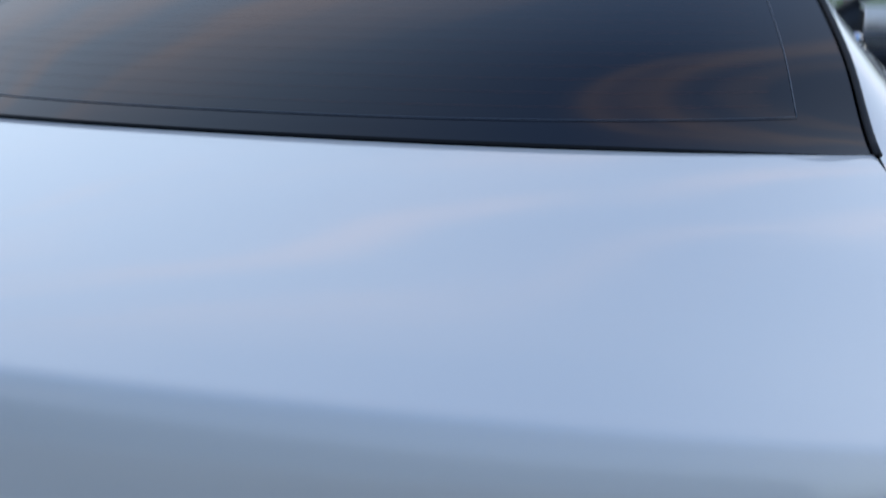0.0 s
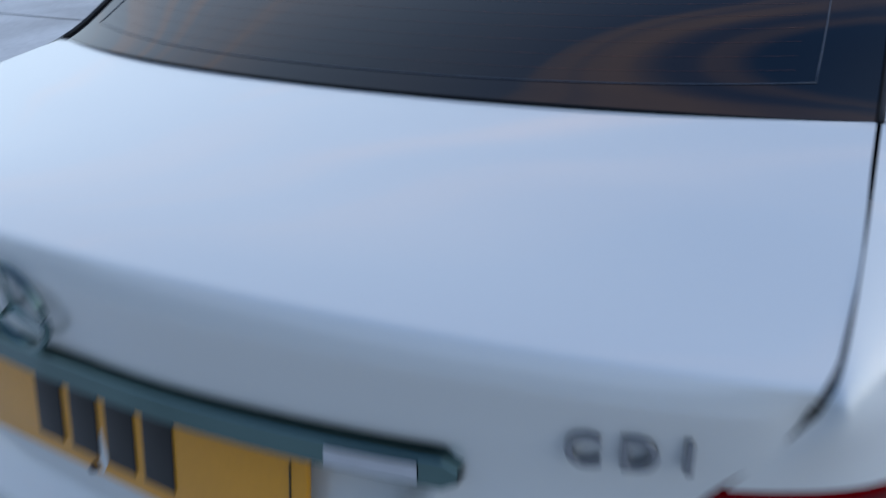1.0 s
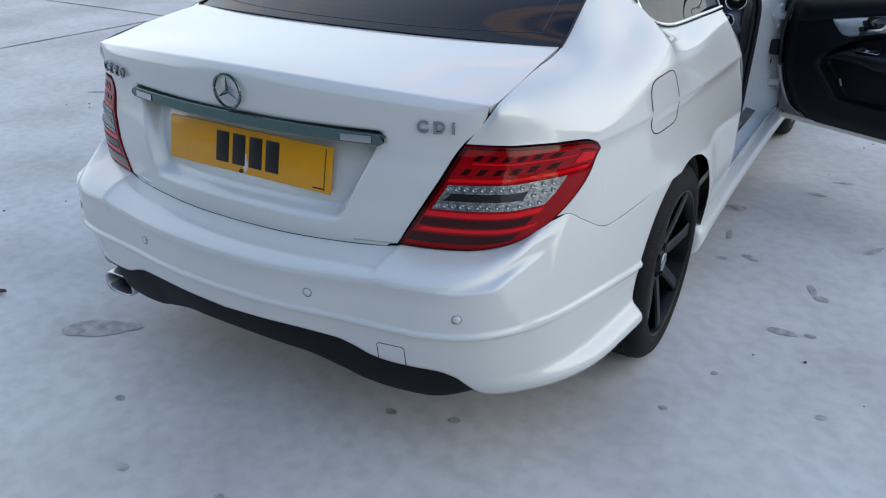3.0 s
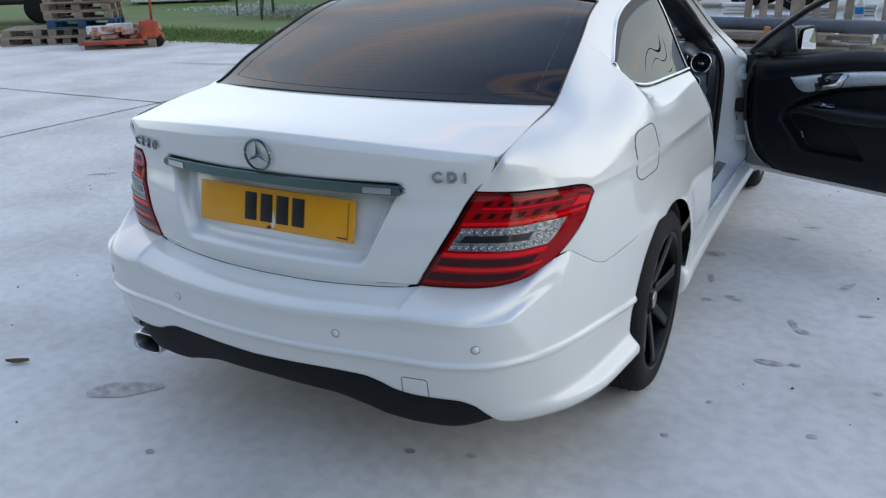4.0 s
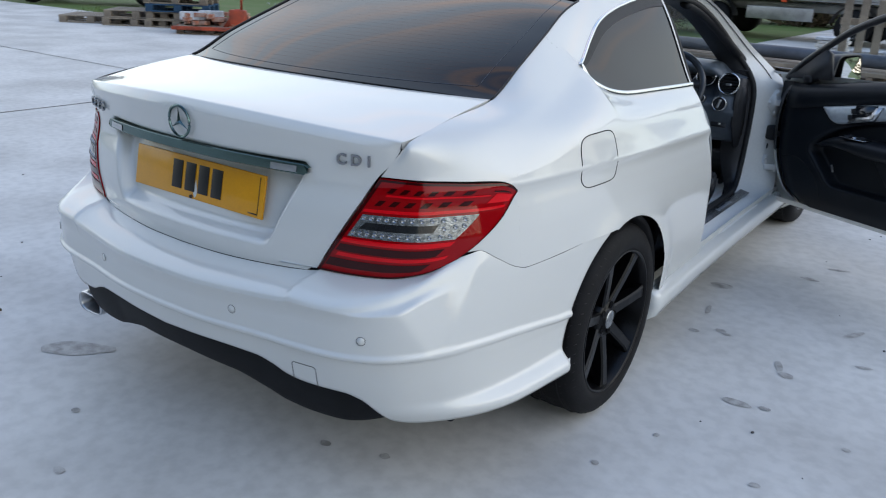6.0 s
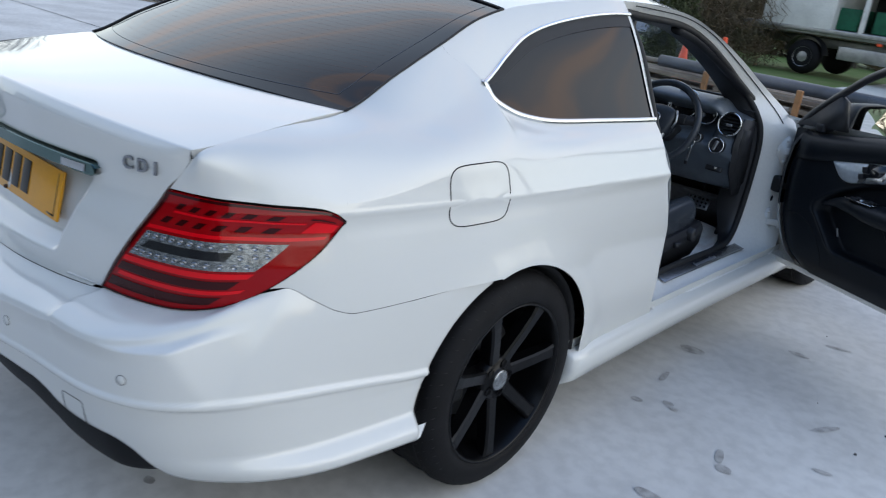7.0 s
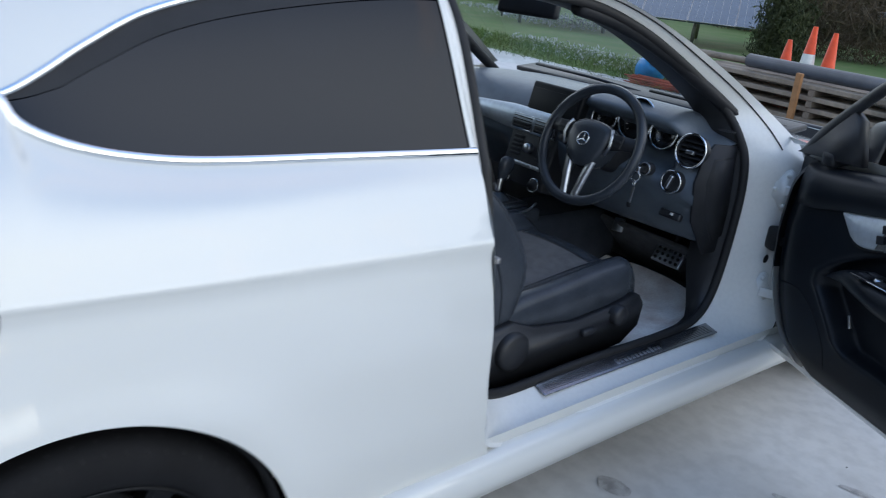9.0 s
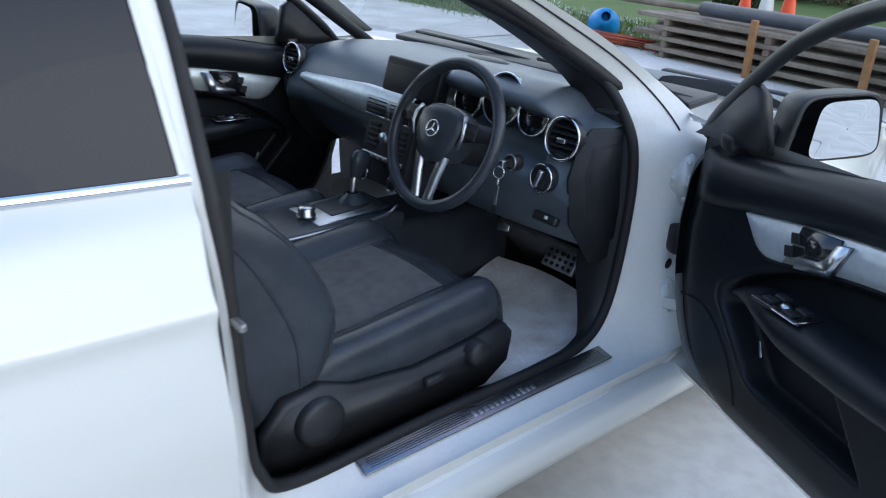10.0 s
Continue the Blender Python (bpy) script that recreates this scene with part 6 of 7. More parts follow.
def seat(cx, label):
    s = part("seat", bmesh.new(), LEATHER, car, label)
    CUSH = [(-.245, .395), (-.262, .44), (-.265, .495), (-.250, .535), (-.215, .548), (-.175, .530), (-.145, .514), (-.07, .520), (0, .522), (.07, .520), (.145, .514), (.175, .530), (.215, .548), (.250, .535), (.265, .495), (.262, .44), (.245, .395)]
    for name, sel, material in (("cushion_bolster", (0, 7), LEATHER), ("cushion_middle", (6, 11), FABRIC), ("cushion_bolster", (10, 17), LEATHER)):
        f = path3([(x, 0, z) for x, z in CUSH])
        g = []
        for q in np.linspace(0, 1, 26):
            y = 1.98 + .635 * q
            drop = .055 * float(smoothstep(.86, 1, q)) ** 1.5 + .09 * max(0, (q - .965) / .035) ** 2
            lift = .035 * float(smoothstep(.2, .9, q)) - .02 * (1 - float(smoothstep(0, .3, q)))
            pin = 1 - .10 * float(smoothstep(.8, 1, q)) ** 2
            g.append([(cx + p[0] * pin, y, p[2] + (lift - drop) * float(smoothstep(.42, .5, p[2])) + .003 * math.sin(p[0] * 60) * 0) for p in f(np.linspace(sel[0], sel[1] - 1, 30))])
        last = g[-1]
        g.append([(x, y + .012, z - .03) for x, y, z in last])
        g.append([(x, y - .01, min(z, .43) - .02) for x, y, z in last])
        if material is FABRIC:                        # the nose of the cushion is leather
            part("cushion_front", sheet(g[20:]), LEATHER, s)
            part("seam", tube([(x, y, z + .0004) for x, y, z in g[20]], .0022, 6), BLACK, s)
            g = g[:21]
        part(name, sheet(g), material, s)
    for xs in (-.145, .145):
        part("seam", tube([(cx + xs, 1.99 + .62 * q, .5125 + .035 * float(smoothstep(.2, .9, q)) - .02 * (1 - float(smoothstep(0, .3, q))) - .055 * float(smoothstep(.86, 1, q)) ** 1.5) for q in np.linspace(0, .97, 24)], .0022, 6), BLACK, s)
    # backrest, leaning back
    BK = [(-.235, -.10), (-.262, -.02), (-.262, .045), (-.240, .085), (-.20, .090), (-.155, .062), (-.12, .045), (0, .040), (.12, .045), (.155, .062), (.20, .090), (.240, .085), (.262, .045), (.262, -.02), (.235, -.10), (0, -.115), (-.235, -.10)]
    for name, sel, material in (("back_bolster", (0, 7), LEATHER), ("back_middle", (6, 9), FABRIC), ("back_bolster", (8, 15), LEATHER), ("back_shell", (14, 17), BLACK)):
        f = path3([(x, d, 0) for x, d in BK])
        g = []
        for q in np.linspace(0, 1, 24):
            z = .44 + .62 * q
            y0 = 2.035 - .215 * q
            w = 1 - .22 * float(smoothstep(.65, 1, q))
            k = 1 - .55 * float(smoothstep(.9, 1, q)) ** 2
            g.append([(cx + p[0] * w, y0 + p[1] * k + float(BOLSTER(z)) * float(smoothstep(-.02, .04, p[1]) * (.35 + .65 * smoothstep(.12, .20, abs(p[0])))), z + p[1] * .35) for p in f(np.linspace(sel[0], sel[1] - 1, 26))])
        part(name, sheet(g, flip=True), material, s)
        if name == "back_bolster":
            for col in ((6, 12) if sel[0] == 0 else (13, 19)):
                part("piping", tube([tuple(row[col]) for row in g[:22]], .0032, 6), LEATHER, s)
    part("headrest", box(bmesh.new(), (.25, .10, .17), (cx, 1.80, 1.155), (-14, 0, 0), bevel=.04, seg=4), LEATHER, s)
    sd = 1 if cx > 0 else -1
    b = bmesh.new()
    join(b, prism([(1.93, .36), (1.93, .44), (1.98, .495), (2.06, .505), (2.14, .475), (2.30, .455), (2.46, .47), (2.555, .49), (2.58, .46), (2.57, .39), (2.50, .345), (2.0, .335)], .035, Matrix(((0, 0, 1, 0), (1, 0, 0, 0), (0, 1, 0, 0), (0, 0, 0, 1))), bevel=.008))
    b.transform(Matrix.Translation((cx + sd * .262 - (0 if sd > 0 else .035), 0, 0)))
    part("side_cover", b, BLACK, s, "black plastic seat base cover")
    for y, z, r in ((2.045, .440, .052), (2.455, .452, .030)):
        part("recliner_cap", spin_copy_free(lathe([(0, .022), (r * .8, .020), (r, .012), (r, -.01)], 32, "X"), pose(cx + sd * .300, y, z, 0, 0, 0 if sd > 0 else 180)), BLACK, s)
    part("seat_lever", box(bmesh.new(), (.02, .05, .02), (cx + sd * .305, 2.33, .43), (0, 0, 0), bevel=.006), BLACK, s)
    for x in (-.2, .2):
        part("seat_rail", box(bmesh.new(), (.04, .55, .06), (cx + x, 2.25, .32), bevel=.006), DARKSTEEL, s)
    return s


seat(.365, "black leather and charcoal fabric driver's seat")
seat(-.365, "black leather and charcoal fabric passenger seat")
part("rear_view_mirror", box(box(bmesh.new(), (.225, .03, .068), (.03, 2.575, 1.225), (-8, 0, 12), bevel=.014, seg=3), (.03, .10, .03), (.0, 2.60, 1.275), (40, 0, 0), bevel=.008), BLACK, car, "black rear-view mirror")
# wipers and scuttle
part("scuttle", box(bmesh.new(), (1.26, .14, .02), (0, 3.27, .925), (6, 0, 0), bevel=.006), BLACK, car)
for sg in (.35, -.25):
    part("wiper", tube([(sg + .25, 3.26, .930), (sg, 3.24, .945), (sg - .28, 3.22, .950)], .006, 6), BLACK, car)

# ---------------------------------------------------------------- yard and surroundings
def twigs(name, x0, y0, x1, y1, height, depth, n, material, label, seed, size=(.10, .34), kind="stuff", category="hedge", thin=.35):
    """A belt of scrub or bare trees: many twigs and clumps with an uneven top and gaps."""
    rnd = random.Random(seed)
    verts, faces = [], []
    nrm = Vector((-(y1 - y0), x1 - x0, 0)).normalized()
    for k in range(n):
        q, d = rnd.random(), rnd.uniform(-depth, depth)
        base = Vector((x0, y0, 0)).lerp(Vector((x1, y1, 0)), q) + nrm * d
        h = height * max(.25, .65 + .7 * noise.noise((q * 9 * max(1, abs(x1 - x0) / 30), d * .4, seed)) + rnd.uniform(-.2, .2))
        z = rnd.uniform(0, 1) ** .8 * h
        c = base + Vector((rnd.uniform(-.4, .4), rnd.uniform(-.4, .4), z))
        s = rnd.uniform(*size)
        t = Vector((rnd.gauss(0, .7), rnd.gauss(0, .7), rnd.gauss(.6, .9))).normalized()
        u = t.cross(Vector((rnd.gauss(0, 1), rnd.gauss(0, 1), rnd.gauss(0, 1)))).normalized()
        i = len(verts)
        verts += [tuple(c - t * s * 2), tuple(c + u * s * thin), tuple(c + t * s * 2), tuple(c - u * s * thin)]
        faces.append((i, i + 1, i + 2, i + 3))
    me = bpy.data.meshes.new(name)
    me.from_pydata(verts, [], faces)
    me.materials.append(material)
    return tagged(new(name, me), label, category, kind=kind)


twigs("hedge", -60, 31, -14, 33, 5.0, 1.6, 12000, HEDGE, "bare brown winter hedge behind the field", 3)
twigs("hedge", -14, 26, 2, 30, 4.5, 1.4, 9000, HEDGE, "bare brown winter hedge behind the field", 4, thin=.2)
twigs("hedge", -8.6, 19.5, -5.8, 20.2, 2.6, .8, 7000, HEDGE, "bare brown scrub beside the field", 14, size=(.03, .16), thin=.08)
# mostly unseen ring of trees, added to lower the light from the horizon
for q in ((10, 60, 80, 40, 9.0, 5), (-80, -40, 90, -48, 10.0, 6), (-70, -40, -75, 35, 8.0, 7), (72, -40, 74, 45, 8.0, 8)):
    twigs("far_trees", q[0], q[1], q[2], q[3], q[4], 4.0, 9000, HEDGE, "bare winter trees on the horizon, mostly unseen, added to lower its light", q[5], size=(.2, .6), category="trees", thin=.12)
twigs("evergreen_bush", -6.32, 15.55, -6.12, 15.65, 2.1, .20, 9000, EVERGREEN, "dark evergreen bush beside the field", 9, size=(.015, .05), category="bush")
twigs("grass_blades", -16, 10.4, -3.4, 10.4, .10, .85, 14000, GRASS, "short green grass along the yard's edge", 10, size=(.02, .05), category="grass", thin=.15)
twigs("pale_debris", -9.5, 11.6, -4.0, 10.6, .05, .7, 1500, FROST, "pale scattered debris on the grass", 11, size=(.008, .028), category="debris", thin=.6)
twigs("pale_debris", -17, 18, -11, 16, .10, 1.4, 1600, FROST, "pale scattered debris on the grass", 12, size=(.010, .035), category="debris", thin=.6)
flat_sheet("yard_apron", -3.2, 45, 9.6, 30, 0.0, 40, 30, CONCRETE, "pale grey concrete apron behind the timber stack")

# slab joints and stains in the concrete
def joint(x0, y0, x1, y1, w=.012):
    n, pts = 60, []
    d = Vector((x1 - x0, y1 - y0, 0))
    s = Vector((-d.y, d.x, 0)).normalized()
    g = [[], []]
    for k in range(n + 1):
        p = Vector((x0, y0, 0)) + d * (k / n)
        o = .012 * noise.noise((p.x * 1.7, p.y * 1.7, 4))
        ww = w * (.6 + .7 * abs(noise.noise((p.x * 5, p.y * 5, 9))))
        g[0].append((p.x + s.x * (o - ww), p.y + s.y * (o - ww), .0035))
        g[1].append((p.x + s.x * (o + ww), p.y + s.y * (o + ww), .0035))
    ob = part("slab_joint", sheet(g, flip=True), JOINT, yard)
    return ob


for a in ((-5.38, -12, -5.30, 9.5), (-30, 4.62, -5.3, 4.55), (-30, -1.2, -5.3, -1.1), (1.05, 7.2, 8, 7.0), (-5.3, 4.5, -2.2, 7.4)):
    joint(*a)


def stain(x, y, rx, ry, turn, k, material=STAIN):
    g = []
    for r in (0, .5, .85, 1.0):
        row = []
        for a in np.linspace(0, 2 * math.pi, 29)[:-1]:
            w = r * (1 + .22 * noise.noise((math.cos(a) * 1.3 + k, math.sin(a) * 1.3, k * 3.7)))
            c, s = rx * w * math.cos(a), ry * w * math.sin(a)
            t = radians(turn)
            row.append((x + c * math.cos(t) - s * math.sin(t), y + c * math.sin(t) + s * math.cos(t), .0028 - .0006 * r))
        g.append(row)
    part("stain", sheet(g, close_u=True), material, yard)


for k, a in enumerate([(-.84, .12, .115, .052, 35), (-.75, .19, .045, .025, 20), (.82, 2.38, .052, .035, 10), (1.19, 1.32, .050, .020, 0), (1.28, 1.34, .02, .014, 0), (1.24, 1.70, .045, .014, 110),
                       (1.28, 1.64, .028, .02, 0), (.88, 1.80, .022, .016, 0), (.97, 1.87, .022, .017, 0), (1.0, 1.85, .02, .012, 0), (1.37, .88, .016, .012, 30), (.28, .26, .02, .014, 0), (.46, .32, .016, .014, 0),
                       (.86, 2.05, .05, .012, 100), (1.13, 2.76, .04, .02, 0), (1.22, 3.0, .05, .015, 20), (-3.42, 2.2, .10, .02, 40), (-2.84, 2.12, .12, .02, 40), (.96, .69, .012, .012, 0), (1.42, 2.2, .06, .015, 60),
                       (.62, 3.4, .05, .03, 0), (1.5, 1.9, .03, .012, 15), (-1.6, .9, .03, .01, 20), (-.2, -.3, .02, .014, 0), (.1, -.25, .014, .010, 0), (-.45, -.1, .016, .012, 0), (1.05, .95, .01, .01, 0), (1.55, 1.25, .012, .01, 0)]):
    stain(*a, k + 1)
STAIN2 = mat("wet_patch", (0.22, 0.21, 0.21), 0.35, vary=0.4, scale=2.0, second=(0.30, 0.22, 0.21))
stain(-1.6, 6.6, 1.3, .55, -12, 41, STAIN2)
stain(-6.0, 7.4, 1.6, .12, 8, 42, mat("dust_band", (0.46, 0.45, 0.44), 0.8, vary=0.2, scale=1.5))
leaf = thing("fallen_leaf", "dark curled leaf lying on the concrete", "leaf", (-1.36, .09, .004), 30)
g = [[(u * .045, v * .016 * (1 - u * u), .010 * v * v + .006 * u * u) for v in np.linspace(-1, 1, 5)] for u in np.linspace(-1, 1, 9)]
part("blade", sheet(g), HEDGE, leaf)
rnd = random.Random(21)
grit = bmesh.new()
for k in range(260):
    x, y = rnd.uniform(-3.5, 3.2), rnd.uniform(-2.0, 4.5)
    if -.95 < x < .95 and -.1 < y < 4.6 and rnd.random() < .8:
        continue
    s = rnd.uniform(.002, .006)
    b = bmesh.ops.create_icosphere(grit, subdivisions=1, radius=s, matrix=pose(x, y, s * .4, 0, 0, rnd.uniform(0, 360)) @ Matrix.Diagonal((1.4, 1, .6, 1)))
tagged(part("grit", grit, JOINT, None, smooth=False), "dark grit scattered on the concrete", "grit", kind="stuff")


# pallets
def pallet_mesh(seed):
    r = random.Random(seed)
    out = []
    for k in range(7):
        out.append(("top_board", (1.2, .10, .022), (0, -.45 + .15 * k, .133)))
    for y in (-.45, 0, .45):
        out.append(("bottom_board", (1.2, .10, .022), (0, y, .011)))
        for x in (-.53, 0, .53):
            out.append(("block", (.14, .10, .100), (x, y, .072)))
    return out


def pallet(at, turn, material, label, group):
    p = thing("pallet", label, "pallet", at, turn, group)
    cache = {}
    for name, size, c in pallet_mesh(1):
        key = (name, material.name)
        if key not in PALLET_DATA:
            ob = part(name, box(bmesh.new(), size, bevel=.004, seg=1), material, p, smooth=False)
            PALLET_DATA[key] = ob.data
        else:
            ob = new(name, PALLET_DATA[key])
            ob.parent = p
        ob.location = c
        ob.rotation_euler = (0, 0, radians(rnd.uniform(-.6, .6)))
    return p


PALLET_DATA = {}
for k, (dx, dy, tn, m_) in enumerate([(0, 0, 38, WOOD), (.02, .03, 38, WOOD), (.05, 0, 40, BLUEWOOD), (0, .02, 37, WOOD), (-.05, .04, 36, WOOD), (.03, 0, 41, WOOD), (-.02, .05, 33, WOOD), (.10, .02, 44, WOOD), (.02, .02, 36, WOOD), (0, 0, 40, WOOD)]):
    pallet((-11.92 + dx, 9.02 + dy, .147 * k), tn, m_, "blue painted wooden pallet in a stack" if m_ is BLUEWOOD else "weathered wooden pallet in a stack", "stacked pallets")
for k, (x, y) in enumerate(((-12.6, 8.55), (-12.6, 8.6), (-13.5, 8.2))):
    pallet((x, y, .147 * (1 if k == 1 else 0)), 40, WOOD, "weathered wooden pallet on the concrete", "low pallets")
pallet((-10.55, 8.72, 0), 38, WOOD, "wooden pallet loaded with salvaged bricks", "low pallets")
fr = Matrix.Translation((-10.55, 8.72, .145)) @ pose(0, 0, 0, 0, 0, 38)
bm0 = part("brick", box(bmesh.new(), (.215, .1025, .065), bevel=.004, seg=1), BRICK, None, smooth=False)
brick_me = bm0.data
bpy.data.objects.remove(bm0)
bpile = thing("brick_pile", "pile of salvaged red bricks and pale blocks on a pallet", "bricks", (0, 0, 0))
for k in range(64):
    b = new("brick", brick_me)
    b.parent = bpile
    lay = k // 26
    b.matrix_local = fr @ pose(rnd.uniform(-.50, .50), rnd.uniform(-.40, .40), .034 + .066 * lay + rnd.uniform(0, .02), rnd.uniform(-8, 8), rnd.uniform(-8, 8), rnd.choice((0, 90)) + rnd.uniform(-25, 25))
for x, y, z in ((-.35, -.25, .16), (-.05, -.1, .18)):
    part("block", box(bmesh.new(), (.44, .20, .14), bevel=.006, seg=1), FROST, bpile, smooth=False).matrix_local = fr @ pose(x, y, z, 0, 0, 10)

# pallet truck
jack = thing("pallet_truck", "worn orange pallet truck with raised handle", "pallet truck", (-9.92, 8.72, 0), 38)
part("frame", box(box(bmesh.new(), (.30, .20, .30), (0, 0, .30), bevel=.03), (.46, .10, .10), (-.02, .10, .17), bevel=.02), ORANGE, jack)
for y in (-.18, .18):
    part("fork", box(bmesh.new(), (1.05, .15, .06), (-.62, y, .11), bevel=.01), ORANGE, jack)
part("brace", prism([(-.28, .12), (.02, .12), (.06, .46), (-.04, .46)], .16, pose(0, .08, 0, 90, 0, 0), bevel=.01), ORANGE, jack)
for y in (-.06, .06):
    w = part("wheel", lathe([(0, -.025), (.085, -.025), (.095, -.015), (.095, .015), (.085, .025), (0, .025)], 24, "Y"), TYRE, jack)
    w.location = (.12, y, .095)
part("handle", tube([(.06, 0, .40), (.08, 0, .9), (.09, 0, 1.22)], .022, 10), ORANGE, jack)
part("grip", tube([(.09, 0, 1.22), (.095, -.09, 1.27), (.10, -.10, 1.38), (.10, .10, 1.38), (.095, .09, 1.27), (.09, 0, 1.22)], .014, 8), DARKSTEEL, jack)

# dark vehicle at the edge of the yard
dv = thing("dark_pickup", "dark pickup truck parked at the edge of the yard", "pickup truck", (-18.7, 11.6, 0), 38)
part("body", box(box(bmesh.new(), (4.6, 1.8, .62), (0, 0, .78), bevel=.12, seg=3), (2.0, 1.6, .62), (-.6, 0, 1.35), bevel=.2, seg=3), DARKSTEEL, dv)
part("bumper", box(bmesh.new(), (.12, 1.7, .22), (2.32, 0, .52), bevel=.04), BLACK, dv)
for x in (-1.5, 1.45):
    for y in (-.82, .82):
        w = part("wheel", lathe([(0, -.11), (.25, -.11), (.36, -.09), (.37, 0), (.36, .09), (.25, .11), (0, .11)], 28, "Y"), TYRE, dv)
        w.location = (x, y, .37)
part("tail_lamp", box(bmesh.new(), (.04, .14, .3), (2.30, -.80, .85), bevel=.01), RED, dv)

# caravan
cv_ = thing("caravan", "old white touring caravan with a beige stripe, standing on the grass", "caravan", (-20.9, 20.4, 0), 45)
part("shell", box(bmesh.new(), (3.7, 2.0, 2.26), (0, 0, 1.30), bevel=.16, seg=4), WHITE, cv_)
part("stripe", box(bmesh.new(), (3.4, .02, .10), (0, -1.005, .92), bevel=.004), mat("beige_stripe", (0.42, 0.36, 0.22), 0.5, vary=0.2), cv_)
for x in (-1.1, 1.1):
    w = part("window", box(bmesh.new(), (1.0, .03, .62), (x, -1.003, 1.62), bevel=.03), TINT, cv_)
    part("frame", tube([(x - .5, -1.02, 1.31), (x + .5, -1.02, 1.31), (x + .5, -1.02, 1.93), (x - .5, -1.02, 1.93)], .018, 6, closed=True), STEEL, w)
part("door", box(bmesh.new(), (.62, .03, 1.65), (-.1, -1.005, 1.38), bevel=.02), WHITE, cv_)
part("skirt", box(bmesh.new(), (3.4, 1.9, .12), (0, 0, .14), bevel=.02), FROST, cv_)
for y in (-.86, .86):
    w = part("wheel", lathe([(0, -.09), (.2, -.09), (.29, -.07), (.30, 0), (.29, .07), (.2, .09), (0, .09)], 28, "Y"), TYRE, cv_)
    w.location = (.35, y, .30)
for x in (-1.6, 1.6):
    part("leg", box(bmesh.new(), (.05, .05, .36), (x, -.7, .18), bevel=.005), STEEL, cv_)
part("tow_bar", tube([(1.8, -.5, .42), (2.9, 0, .45), (1.8, .5, .42)], .04, 8), STEEL, cv_)

# solar panels on a ground frame
sol = thing("solar_array", "ground-mounted solar panels on a metal frame over the grass", "solar panels", (-11.6, 14.2, 0), 32)
SOLT = pose(0, 0, .50, 25, 0, 0)
for i in range(6):
    for j in range(2):
        p = part("panel", box(bmesh.new(), (.99, 1.64, .035), (.5 + 1.01 * i - .6, .83 + 1.66 * j, 0), bevel=.004), SOLAR, sol, smooth=False)
        p.matrix_local = SOLT
        f = part("frame", tube([(1.01 * i - .595, 1.66 * j + .01, .02), (1.01 * i + .395, 1.66 * j + .01, .02), (1.01 * i + .395, 1.66 * j + 1.65, .02), (1.01 * i - .595, 1.66 * j + 1.65, .02)], .012, 5, closed=True), STEEL, p)
        for c in range(1, 6):
            part("cell_line", box(bmesh.new(), (.006, 1.60, .002), (1.01 * i - .6 + .165 * c, .83 + 1.66 * j, .0185)), STEEL, p)
for x in (-.4, 1.6, 3.6, 5.2):
    part("rear_post", tube([(x, 2.7, 0), (x, 2.7, 1.72)], .04, 8), STEEL, sol)
    part("front_post", tube([(x, .5, 0), (x, .5, .70)], .04, 8), STEEL, sol)
    part("strut", tube([(x, .5, .15), (x, 2.6, 1.55)], .03, 8), STEEL, sol)
part("rail", tube([(-.6, .3, .60), (5.5, .3, .60)], .03, 6), STEEL, sol)
post = thing("metal_post", "thin galvanised post in the grass", "post", (-13.7, 15.2, 0))
part("rod", tube([(0, 0, 0), (0, 0, 2.2)], .03, 8), STEEL, post)

# timber stack with stakes and a pipe on top
TM = Matrix.Translation((-1.7, 9.25, 0)) @ pose(0, 0, 0, 0, 0, -7)
for lay in range(4):
    for row in range(3):
        ln = rnd.uniform(4.6, 5.4)
        t_ = thing("plank", "long weathered plank in a timber stack", "plank", (0, 0, 0), 0, "timber stack planks")
        t_.matrix_world = TM @ pose(.42 + rnd.uniform(-.22, .22), -.22 + .22 * row, .09 + .115 * lay, 0, 0, rnd.uniform(-.6, .6))
        part("board", box(bmesh.new(), (ln, .20, .048), bevel=.006, seg=1), OLDWOOD, t_, smooth=False)
    for x in (-1.7, -.4, .9, 2.2):
        t_ = thing("spacer", "short wooden spacer between planks", "spacer", (0, 0, 0), 0, "timber stack spacers")
        t_.matrix_world = TM @ pose(x, 0, .0325 + .115 * lay, 0, 0, 0)
        part("batten", box(bmesh.new(), (.07, .66, .064), bevel=.004, seg=1), OLDWOOD, t_, smooth=False)
for x in (-.52, .68, 2.0):
    t_ = thing("stake", "rusty brown stake holding the timber stack", "stake", (0, 0, 0), 0, "stakes")
    t_.matrix_world = TM @ pose(x, -.40, 0, 6, 3, 0)
    part("rod", box(bmesh.new(), (.065, .05, .58), (0, 0, .28), bevel=.006), mat("stake_wood", (0.34, 0.17, 0.07), 0.8, vary=0.3, scale=8), t_)
pp = thing("pipe", "dark grey plastic pipe lying on the timber stack", "pipe", (0, 0, 0))
pp.matrix_world = TM @ pose(.5, -.12, .565, 0, 0, 0)
part("tube", tube([(-1.9, 0, 0), (3.6, 0, 0)], .075, 20), PIPE, pp)
pole = thing("pole", "thin grey timber pole on the stack", "pole", (0, 0, 0))
pole.matrix_world = TM @ pose(-1.6, .2, .52, 0, 0, 4)
part("rod", tube([(-1.6, 0, 0), (1.4, 0, 0)], .04, 8), OLDWOOD, pole)
bar = thing("blue_barrel", "blue plastic funnel-shaped bin lying on the grass", "barrel", (-4.75, 9.75, .20))
